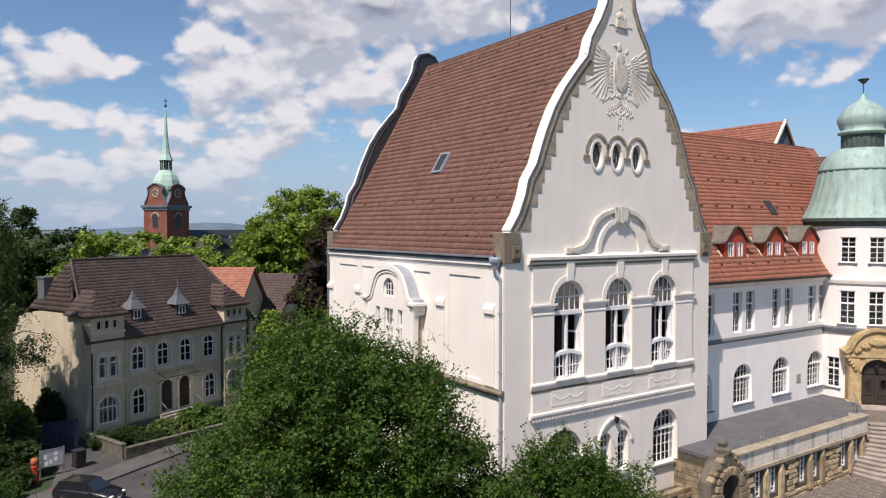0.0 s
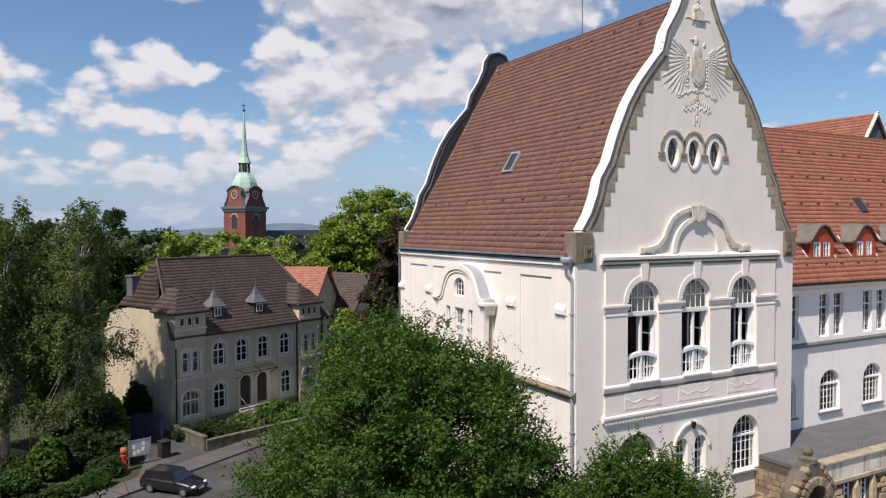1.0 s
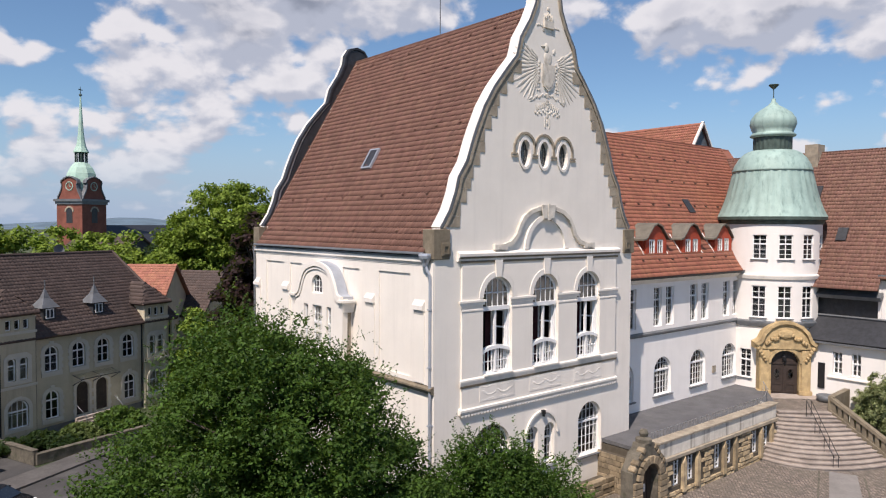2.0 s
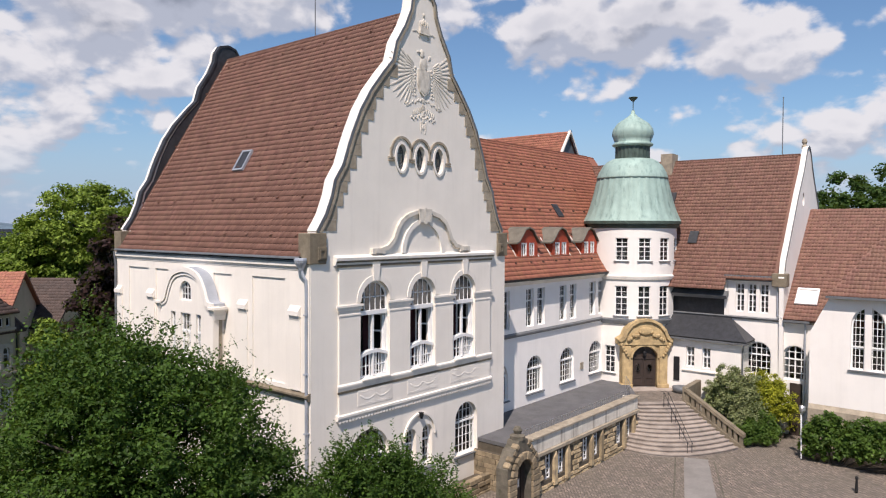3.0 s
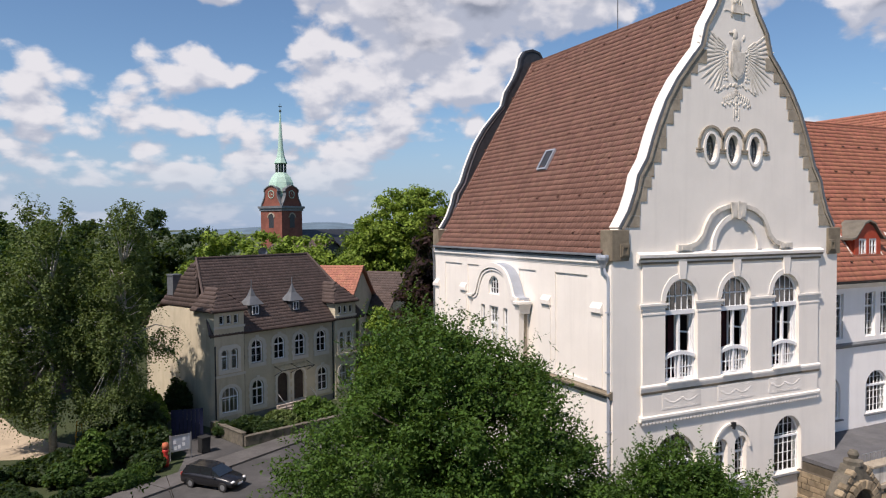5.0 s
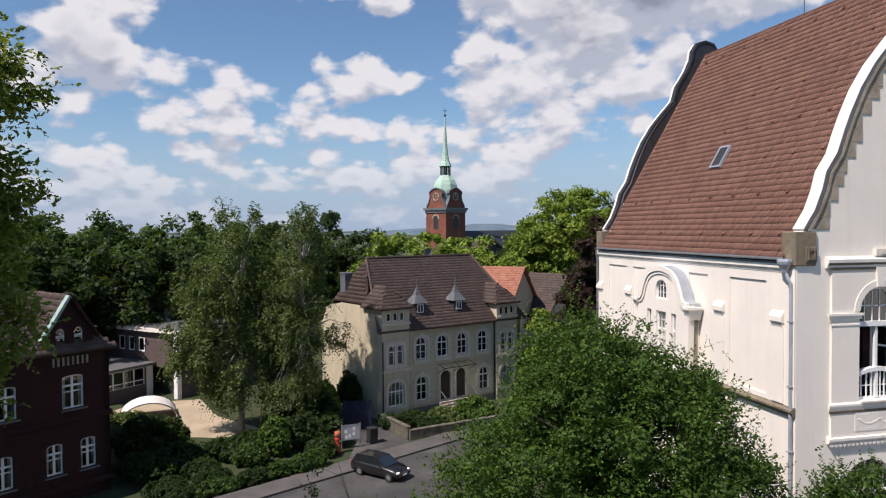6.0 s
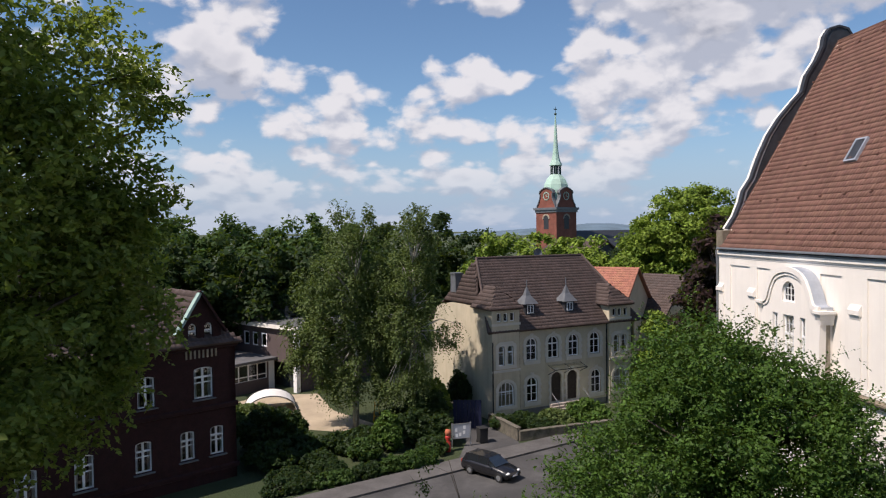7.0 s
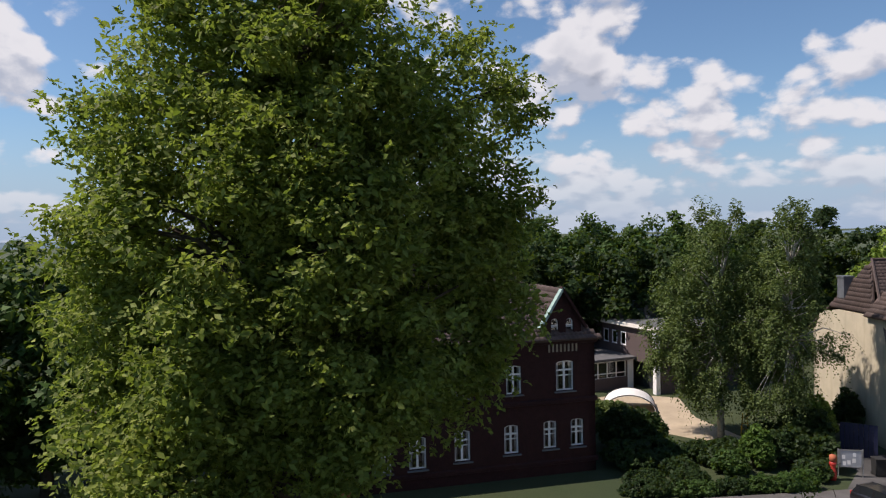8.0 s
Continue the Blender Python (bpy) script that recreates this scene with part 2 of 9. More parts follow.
M = dict(
    plaster=material("white_plaster", (0.815, 0.762, 0.685), 0.035, 0.5, 0.9, bump=0.12, fine=30, dirt=(0.52, 0.48, 0.43), dirt_amount=0.14, dirt_scale=0.8, streak=True),
    plaster_white=material("fresh_white_plaster", (0.87, 0.84, 0.80), 0.03, 0.5, 0.9, bump=0.1, fine=30, dirt=(0.6, 0.57, 0.53), dirt_amount=0.12, dirt_scale=0.8, streak=True),
    plaster_court=material("pale_courtyard_plaster", (0.80, 0.765, 0.72), 0.03, 0.5, 0.9, bump=0.1, fine=30, dirt=(0.55, 0.52, 0.48), dirt_amount=0.12, dirt_scale=0.8, streak=True),
    trim=material("painted_trim", (0.80, 0.75, 0.68), 0.03, 1.0, 0.8, bump=0.06, dirt=(0.45, 0.41, 0.36), dirt_amount=0.3, streak=True),
    sandstone=material("grey_sandstone", (0.34, 0.29, 0.22), 0.2, 2.0, 0.9, bump=0.5, dirt=(0.14, 0.12, 0.1), dirt_amount=0.5, dirt_scale=1.2),
    yellowstone=material("yellow_sandstone", (0.47, 0.345, 0.18), 0.18, 2.2, 0.88, bump=0.5, dirt=(0.22, 0.16, 0.09), dirt_amount=0.55, dirt_scale=1.0, island=0.16),
    kneelstone=material("dark_weathered_sandstone_and_shade", (0.205, 0.17, 0.12), 0.2, 2.0, 0.9, bump=0.5, dirt=(0.10, 0.085, 0.065), dirt_amount=0.5, dirt_scale=1.2),
    gatestone=material("weathered_gate_stone", (0.255, 0.20, 0.13), 0.25, 2.4, 0.92, bump=0.8, fine=12, dirt=(0.09, 0.075, 0.055), dirt_amount=0.6, dirt_scale=1.4, obj=0.3),
    relief=material("cast_relief_stone", (0.66, 0.61, 0.53), 0.1, 2.0, 0.9, bump=0.4, dirt=(0.26, 0.23, 0.19), dirt_amount=0.6, dirt_scale=1.8),
    tile_brown=material("brown_clay_tile", (0.205, 0.104, 0.076), 0.12, 0.35, 0.7, bump=0.25, fine=25, dirt=(0.12, 0.07, 0.05), dirt_amount=0.4, dirt_scale=0.35, island=0.16, island_hue=0.012),
    tile_red=material("red_clay_tile", (0.33, 0.128, 0.08), 0.10, 0.35, 0.68, bump=0.25, fine=25, dirt=(0.18, 0.085, 0.055), dirt_amount=0.3, dirt_scale=0.3, island=0.14, island_hue=0.012),
    tile_grey=material("greybrown_concrete_tile", (0.085, 0.060, 0.052), 0.14, 0.5, 0.75, bump=0.25, fine=25, dirt=(0.05, 0.04, 0.035), dirt_amount=0.5, dirt_scale=0.4, island=0.16),
    tile_one=material("single_brown_tile", (0.205, 0.104, 0.076), 0.14, 0.35, 0.7, bump=0.25, fine=25, obj=0.16),
    copper=material("green_copper", (0.31, 0.43, 0.385), 0.12, 1.0, 0.62, metal=0.1, bump=0.1, dirt=(0.08, 0.14, 0.125), dirt_amount=0.55, dirt_scale=1.4, streak=True),
    copper_dark=material("dark_copper", (0.07, 0.10, 0.085), 0.25, 2.0, 0.6, metal=0.2, bump=0.1),
    zinc=material("zinc_sheet", (0.42, 0.45, 0.50), 0.08, 1.5, 0.5, metal=0.4, bump=0.05),
    zinc_dark=material("weathered_zinc", (0.16, 0.17, 0.18), 0.15, 1.5, 0.55, metal=0.35, bump=0.05),
    lead=material("dormer_lead", (0.17, 0.155, 0.125), 0.18, 2.0, 0.6, metal=0.2, bump=0.1),
    redboard=material("red_painted_boards", (0.40, 0.065, 0.03), 0.1, 2.0, 0.7, bump=0.1),
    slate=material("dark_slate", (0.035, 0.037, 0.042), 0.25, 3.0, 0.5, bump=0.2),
    felt=material("roofing_felt", (0.105, 0.105, 0.11), 0.14, 1.0, 0.9, bump=0.2, dirt=(0.2, 0.19, 0.18), dirt_amount=0.3, dirt_scale=0.6),
    concrete=material("stained_concrete", (0.64, 0.60, 0.53), 0.10, 1.5, 0.9, bump=0.3, dirt=(0.14, 0.12, 0.09), dirt_amount=0.7, dirt_scale=1.2, streak=True),
    stone_one=material("rubble_stone", (0.40, 0.31, 0.19), 0.25, 2.4, 0.92, bump=0.8, fine=12, dirt=(0.13, 0.11, 0.085), dirt_amount=0.6, dirt_scale=1.4, obj=0.35),
    mortar=material("old_mortar", (0.09, 0.075, 0.055), 0.15, 3.0, 0.95, bump=0.4),
    step=material("worn_step_stone", (0.34, 0.29, 0.25), 0.15, 1.5, 0.9, bump=0.3, dirt=(0.16, 0.13, 0.11), dirt_amount=0.5, dirt_scale=0.9, obj=0.1),
    white=material("white_window_paint", (0.8, 0.8, 0.79), 0.03, 4.0, 0.45, bump=0.02),
    darkwood=material("dark_oak_door", (0.045, 0.032, 0.026), 0.25, 3.0, 0.5, bump=0.15),
    blackmetal=material("black_iron", (0.03, 0.03, 0.032), 0.2, 5.0, 0.5, metal=0.5, bump=0.05),
    steel=material("galvanised_steel", (0.45, 0.46, 0.47), 0.1, 5.0, 0.4, metal=0.8, bump=0.03),
    curtain=material("white_blind", (0.7, 0.68, 0.64), 0.06, 3.0, 0.9, bump=0.05),
    maroon=material("maroon_curtain", (0.07, 0.02, 0.025), 0.2, 3.0, 0.9, bump=0.1),
    # Indoor shade is put into this dark colour for room surfaces
    interior=material("shade_dark_interior", (0.075, 0.066, 0.06), 0.1, 1.0, 0.95, bump=0.0),
    house=material("cream_render", (0.50, 0.44, 0.32), 0.08, 0.8, 0.92, bump=0.2, dirt=(0.30, 0.25, 0.17), dirt_amount=0.35, dirt_scale=0.8, streak=True),
    house_trim=material("pale_house_trim", (0.56, 0.52, 0.44), 0.05, 1.5, 0.9, bump=0.1),
    # Tree shade over the red house is put into this near-black brick colour
    redbrick=material("shade_dark_red_brick", (0.032, 0.009, 0.008), 0.25, 3.0, 0.9, bump=0.4, fine=14, dirt=(0.045, 0.02, 0.016), dirt_amount=0.5),
    churchbrick=material("church_brick", (0.21, 0.072, 0.05), 0.2, 0.6, 0.9, bump=0.3, fine=3, dirt=(0.12, 0.055, 0.04), dirt_amount=0.5, dirt_scale=0.2),
    palecopper=material("pale_church_copper", (0.38, 0.54, 0.45), 0.15, 0.5, 0.7, bump=0.1, dirt=(0.17, 0.33, 0.25), dirt_amount=0.5, dirt_scale=0.5),
    asphalt=material("asphalt", (0.06, 0.058, 0.057), 0.22, 0.5, 0.92, bump=0.3, fine=40, dirt=(0.13, 0.125, 0.12), dirt_amount=0.5, dirt_scale=0.25),
    paving=material("concrete_paving", (0.23, 0.215, 0.20), 0.12, 0.7, 0.92, bump=0.25, fine=10, dirt=(0.13, 0.12, 0.11), dirt_amount=0.4, dirt_scale=0.4),
    streetpaving=material("old_street_paving", (0.10, 0.094, 0.09), 0.2, 0.8, 0.92, bump=0.25, fine=10, dirt=(0.06, 0.055, 0.05), dirt_amount=0.6, dirt_scale=0.5),
    gardenstone=material("mossy_garden_stone", (0.13, 0.115, 0.09), 0.3, 2.0, 0.95, bump=0.6, dirt=(0.04, 0.05, 0.025), dirt_amount=0.7, dirt_scale=1.5),
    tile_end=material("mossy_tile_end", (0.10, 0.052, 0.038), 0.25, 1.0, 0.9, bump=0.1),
    bark=material("bark", (0.09, 0.07, 0.052), 0.3, 4.0, 0.95, bump=0.8),
    birchbark=material("birch_bark", (0.42, 0.40, 0.36), 0.25, 5.0, 0.9, bump=0.4, dirt=(0.06, 0.055, 0.05), dirt_amount=0.7, dirt_scale=3.0),
    carpaint=material("black_car_paint", (0.012, 0.012, 0.014), 0.1, 1.0, 0.3, bump=0.0, spec=0.4, coat=0.4),
    rubber=material("tyre_rubber", (0.02, 0.02, 0.02), 0.1, 8.0, 0.9, bump=0.1),
    sand=material("play_sand", (0.42, 0.34, 0.24), 0.15, 0.6, 0.95, bump=0.3, fine=20, dirt=(0.2, 0.17, 0.11), dirt_amount=0.5, dirt_scale=0.3),
    yellow=material("yellow_paint", (0.65, 0.36, 0.03), 0.1, 4.0, 0.5, bump=0.05),
    redpaint=material("red_paint", (0.42, 0.035, 0.025), 0.1, 4.0, 0.5, bump=0.05),
    bluepaint=material("dark_blue_paint", (0.010, 0.013, 0.042), 0.15, 3.0, 0.6, bump=0.1),
    pierbrick=material("orange_brick", (0.40, 0.12, 0.06), 0.2, 3.0, 0.9, bump=0.4, fine=14),
    carglass=material("dark_tinted_glass", (0.015, 0.018, 0.02), 0.1, 1.0, 0.06, bump=0.0, spec=0.7, coat=1.0),
    glass=glass_material(),
    leaf_front=leaf_material("hornbeam_leaf", (0.019, 0.048, 0.008), (0.070, 0.135, 0.020), trans=0.24),
    leaf_plane=leaf_material("plane_tree_leaf", (0.075, 0.115, 0.02), (0.34, 0.38, 0.085), trans=0.48),
    leaf_birch=leaf_material("birch_leaf", (0.05, 0.08, 0.025), (0.125, 0.165, 0.05)),
    leaf_lime=leaf_material("lime_green_leaf", (0.095, 0.16, 0.02), (0.23, 0.31, 0.045)),
    # Dark tree foliage; also holds the street corner's shade in its colour
    leaf_dark=leaf_material("dark_tree_and_shade_leaf", (0.010, 0.026, 0.008), (0.032, 0.058, 0.015)),
    leaf_mid=leaf_material("wood_tree_leaf", (0.022, 0.052, 0.012), (0.062, 0.112, 0.022)),
    leaf_purple=leaf_material("copper_beech_leaf", (0.018, 0.010, 0.012), (0.045, 0.022, 0.022)),
    leaf_bush=leaf_material("grey_bush_leaf", (0.11, 0.145, 0.05), (0.37, 0.39, 0.20)),
    leaf_yellow=leaf_material("golden_bush_leaf", (0.18, 0.20, 0.015), (0.42, 0.42, 0.035)),
    leaf_hedge=leaf_material("hedge_leaf", (0.03, 0.07, 0.012), (0.10, 0.17, 0.028)),
)

# ---------------------------------------------------------------- mesh helpers


def part(name, bm, mat, parent, label="", smooth=False, kind=""):
    """Link a bmesh as one mesh object under a thing or a part."""
    me = bpy.data.meshes.new(name)
    bmesh.ops.recalc_face_normals(bm, faces=bm.faces)
    bm.to_mesh(me)
    bm.free()
    return part_mesh(name, me, mat, parent, label, smooth, kind)


def part_mesh(name, me, mat, parent, label="", smooth=False, kind="", m=None):
    if not me.materials:
        me.materials.append(M[mat])
    if smooth:
        me.polygons.foreach_set("use_smooth", [True] * len(me.polygons))
    ob = new(name, me)
    ob.parent = parent
    if m is not None:
        ob.matrix_local = m
    return tagged(ob, label=label, kind=kind)


def thing(name, label, category, m=None, group="", kind=""):
    ob = new(name)
    ob.empty_display_size = 0.3
    if m is not None:
        ob.matrix_world = m
    return tagged(ob, label, category, group, kind)


ID = Matrix.Identity(4)


def box(bm, x0, y0, z0, x1, y1, z1, m=ID, bevel=0.0):
    vs = [bm.verts.new(m @ Vector((x, y, z))) for z in (z0, z1) for y in (y0, y1) for x in (x0, x1)]
    fs = [bm.faces.new([vs[i] for i in f]) for f in ((0, 2, 3, 1), (4, 5, 7, 6), (0, 1, 5, 4), (2, 6, 7, 3), (0, 4, 6, 2), (1, 3, 7, 5))]
    if bevel:
        es = {e for f in fs for e in f.edges}
        bmesh.ops.bevel(bm, geom=list(es), offset=bevel, segments=1, affect="EDGES")
    return vs


def prism(bm, pts, v0, v1, m=ID, holes=()):
    """A polygon in (u, z), with holes, made solid from depth v0 to v1; m places u, depth, z."""
    rings = [list(pts)] + [list(h) for h in holes]
    tris = tessellate_polygon([[Vector((u, z, 0)) for u, z in r] for r in rings])
    flat = [p for r in rings for p in r]
    f = [bm.verts.new(m @ Vector((u, v0, z))) for u, z in flat]
    b = [bm.verts.new(m @ Vector((u, v1, z))) for u, z in flat]
    for t in tris:
        for vs in (f, b):
            try:
                bm.faces.new([vs[i] for i in t])
            except ValueError:
                pass
    k = 0
    for r in rings:
        n = len(r)
        for i in range(n):
            a, c = k + i, k + (i + 1) % n
            try:
                bm.faces.new((f[a], f[c], b[c], b[a]))
            except ValueError:
                pass
        k += n


def rect(u0, z0, u1, z1):
    return [(u0, z0), (u1, z0), (u1, z1), (u0, z1)]


def arch(uc, w, z0, z1, rise=None, n=14):
    """An opening with a round or flat head: centre, width, foot, crown, and the height of the curve."""
    r = w / 2 if rise is None else rise
    if r < 0.01:
        return rect(uc - w / 2, z0, uc + w / 2, z1)
    top = [(uc + w / 2 * math.cos(math.pi * i / n), z1 - r + r * math.sin(math.pi * i / n)) for i in range(n + 1)]
    return [(uc - w / 2, z0), (uc + w / 2, z0)] + top


def grow(pts, k):
    """The outline moved outwards by k, about its middle."""
    us, zs = [p[0] for p in pts], [p[1] for p in pts]
    cu, cz = (min(us) + max(us)) / 2, (min(zs) + max(zs)) / 2
    wu, wz = (max(us) - min(us)) / 2, (max(zs) - min(zs)) / 2
    return [(cu + (u - cu) * (wu + k) / wu, cz + (z - cz) * (wz + k) / wz) for u, z in pts]


def lathe(bm, prof, seg=40, a0=0.0, a1=2 * math.pi, m=ID, rib=0, rib_h=0.0):
    """Turn (radius, z) pairs about the upright axis."""
    full = abs(a1 - a0 - 2 * math.pi) < 1e-6
    n = seg if full else seg + 1
    rings = []
    for r, z in prof:
        row = []
        for i in range(n):
            a = a0 + (a1 - a0) * i / seg
            rr = r + (rib_h if rib and i % rib == 0 else 0)
            row.append(bm.verts.new(m @ Vector((rr * math.cos(a), rr * math.sin(a), z))))
        rings.append(row)
    for p, q in zip(rings, rings[1:]):
        for i in range(seg):
            j = (i + 1) % n
            try:
                bm.faces.new((p[i], p[j], q[j], q[i]))
            except ValueError:
                pass


def tube(bm, pts, radii, seg=6):
    """A tapered tube along points."""
    rings = []
    for i, p in enumerate(pts):
        p = Vector(p)
        d = (Vector(pts[min(i + 1, len(pts) - 1)]) - Vector(pts[max(i - 1, 0)])).normalized()
        a = d.cross(Vector((0.3, 0.9, 0.1))).normalized()
        b = d.cross(a)
        r = radii[i] if hasattr(radii, "__len__") else radii
        rings.append([bm.verts.new(p + r * (a * math.cos(2 * math.pi * k / seg) + b * math.sin(2 * math.pi * k / seg))) for k in range(seg)])
    for p, q in zip(rings, rings[1:]):
        for k in range(seg):
            bm.faces.new((p[k], p[(k + 1) % seg], q[(k + 1) % seg], q[k]))
    for r in (rings[0], rings[-1]):
        bm.faces.new(r)


def capping(name, profile, m, v0, v1, k0, k1, mat, parent):
    """A continuous strip that caps a curved gable."""
    bm = bmesh.new()
    rings = []
    for i, (u, z) in enumerate(profile):
        a, b = profile[max(i - 1, 0)], profile[min(i + 1, len(profile) - 1)]
        t = Vector((b[0] - a[0], b[1] - a[1])).normalized()
        rings.append([bm.verts.new(m @ Vector((u - t.y * k, v, z + t.x * k))) for v, k in ((v0, k0), (v0, k1), (v1, k1), (v1, k0))])
    for p, q in zip(rings, rings[1:]):
        for k in range(4):
            bm.faces.new((p[k], p[(k + 1) % 4], q[(k + 1) % 4], q[k]))
    bm.faces.new(rings[0])
    bm.faces.new(rings[-1])
    return part(name, bm, mat, parent)


def raw_mesh(name, verts, faces):
    """A mesh straight from arrays; faces all have the same number of corners."""
    me = bpy.data.meshes.new(name)
    verts, faces = np.asarray(verts, np.float32), np.asarray(faces, np.int32)
    me.vertices.add(len(verts))
    me.vertices.foreach_set("co", verts.ravel())
    k = faces.shape[1]
    me.loops.add(faces.size)
    me.loops.foreach_set("vertex_index", faces.ravel())
    me.polygons.add(len(faces))
    me.polygons.foreach_set("loop_start", np.arange(0, faces.size, k, dtype=np.int32))
    me.update(calc_edges=True)
    me.validate()
    return me


def facing(x, y, angle):
    """A wall's frame: u runs along angle, depth goes inwards to its left, z is up."""
    return pose(x, y, 0, 0, 0, angle)


# ---- windows
WIN = {}


def window(parent, m, uc, w, z0, z1, rise=0.0, cols=2, rows=4, transom=None, depth=0.22, bar=0.035, frame_w=0.07, sill=None, blind=0.0, mat="white",
           name="window", sill_out=0.14, label=""):
    """A window under a building: casing with glazing bars, glass and, if wanted, a sill and a blind. m is the wall's frame."""
    key = (round(w, 2), round(z1 - z0, 2), rise, cols, rows, transom, bar, frame_w, mat, blind)
    h = z1 - z0
    if key not in WIN:
        bm = bmesh.new()
        out = arch(0, w, 0, h, rise)
        prism(bm, out, 0, 0.09, holes=[grow(out, -frame_w)])
        rz = w / 2 if rise is None else rise

        def head(u):
            if rz < 0.01:
                return h
            return h - rz + rz * math.sqrt(max(0.0, 1 - (2 * u / w) ** 2))

        bars = []

        def bar_box(*xyz):
            b = bmesh.new()
            box(b, *xyz)
            bar_me = bpy.data.meshes.new("glazing_bar")
            b.to_mesh(bar_me)
            b.free()
            bar_me.materials.append(M[mat])
            bars.append(bar_me)

        for i in range(1, cols):
            u = -w / 2 + w * i / cols
            k = bar * (1.6 if cols % 2 == 0 and i == cols // 2 else 0.8)
            bar_box(u - k / 2, 0.012, 0.02, u + k / 2, 0.075, head(abs(u) + k) - 0.02)
        for j in range(1, rows):
            z = h * j / rows
            half = w / 2 - 0.02
            if z > h - rz and rz > 0.01:
                half = w / 2 * math.sqrt(max(0.02, 1 - ((z - h + rz) / rz) ** 2)) - 0.02
            bar_box(-half, 0.02, z - bar * 0.4, half, 0.07, z + bar * 0.4)
        if transom:
            z = h * transom
            bar_box(-w / 2 + 0.01, -0.03, z - 0.05, w / 2 - 0.01, 0.085, z + 0.05)
        bmesh.ops.recalc_face_normals(bm, faces=bm.faces)
        me = bpy.data.meshes.new("window")
        bm.to_mesh(me)
        bm.free()
        me.materials.append(M[mat])
        bm = bmesh.new()
        prism(bm, grow(out, -frame_w * 0.8), 0.040, 0.048)
        gl = bpy.data.meshes.new("pane")
        bm.to_mesh(gl)
        bm.free()
        gl.materials.append(M["glass"])
        bl = None
        if blind:
            bl = []
            for q in (-1, 1):
                row = [(q * (w / 2 - 0.04 - w * blind / 2 * i / 10), 0.16 + 0.03 * (i % 2)) for i in range(11)]
                bm = bmesh.new()
                prism(bm, row + [(u, y + 0.012) for u, y in row[::-1]], 0.05, h - rz * 0.5 - 0.05, Matrix(((1, 0, 0, 0), (0, 0, 1, 0), (0, 1, 0, 0), (0, 0, 0, 1))))
                cm = bpy.data.meshes.new("curtain")
                bm.to_mesh(cm)
                bm.free()
                cm.materials.append(M["curtain"])
                bl.append(cm)
        WIN[key] = me, gl, bl, bars
    me, gl, bl, bars = WIN[key]
    ob = part_mesh(name, me, mat, parent, label, m=m @ pose(uc, depth, z0))
    pane = part_mesh("pane", gl, "glass", ob)
    pane.visible_shadow = False
    for b in bars:
        part_mesh("glazing_bar", b, mat, ob)
    for cm in bl or []:
        part_mesh("curtain", cm, "curtain", ob)
    if sill:
        key = ("sill", round(w, 2), sill, sill_out)
        if key not in WIN:
            bm = bmesh.new()
            prism(bm, [(-sill_out, 0.0), (0.3, 0.0), (0.3, 0.10), (-sill_out, 0.06)], -w / 2 - 0.12, w / 2 + 0.12, m=Matrix(((0, 1, 0, 0), (1, 0, 0, 0), (0, 0, 1, 0), (0, 0, 0, 1))))
            bmesh.ops.recalc_face_normals(bm, faces=bm.faces)
            sm = bpy.data.meshes.new("sill")
            bm.to_mesh(sm)
            bm.free()
            sm.materials.append(M[sill])
            WIN[key] = sm
        part_mesh("sill", WIN[key], sill, ob, m=pose(0, -depth, -0.1))
    return ob


# ---- roofs
def tile_shape(w, l):
    """Corners of one hollow clay tile: width, visible length. Returns (verts, quads)."""
    xs = [0, 0.3, 0.55, 0.78, 1.0]
    hs = [0.012, 0.006, 0.026, 0.045, 0.02]
    up, lo, lip = [], [], []
    for x, hgt in zip(xs, hs):
        lo.append((x * w, 0.0, hgt + 0.024))
        up.append((x * w, l * 1.05, hgt))
        lip.append((x * w, 0.0, 0.0))
    verts = np.array(lip + lo + up)
    quads = []
    for r in range(2):
        for i in range(4):
            a = r * 5 + i
            quads.append((a, a + 1, a + 6, a + 5))
    return verts, np.array(quads)


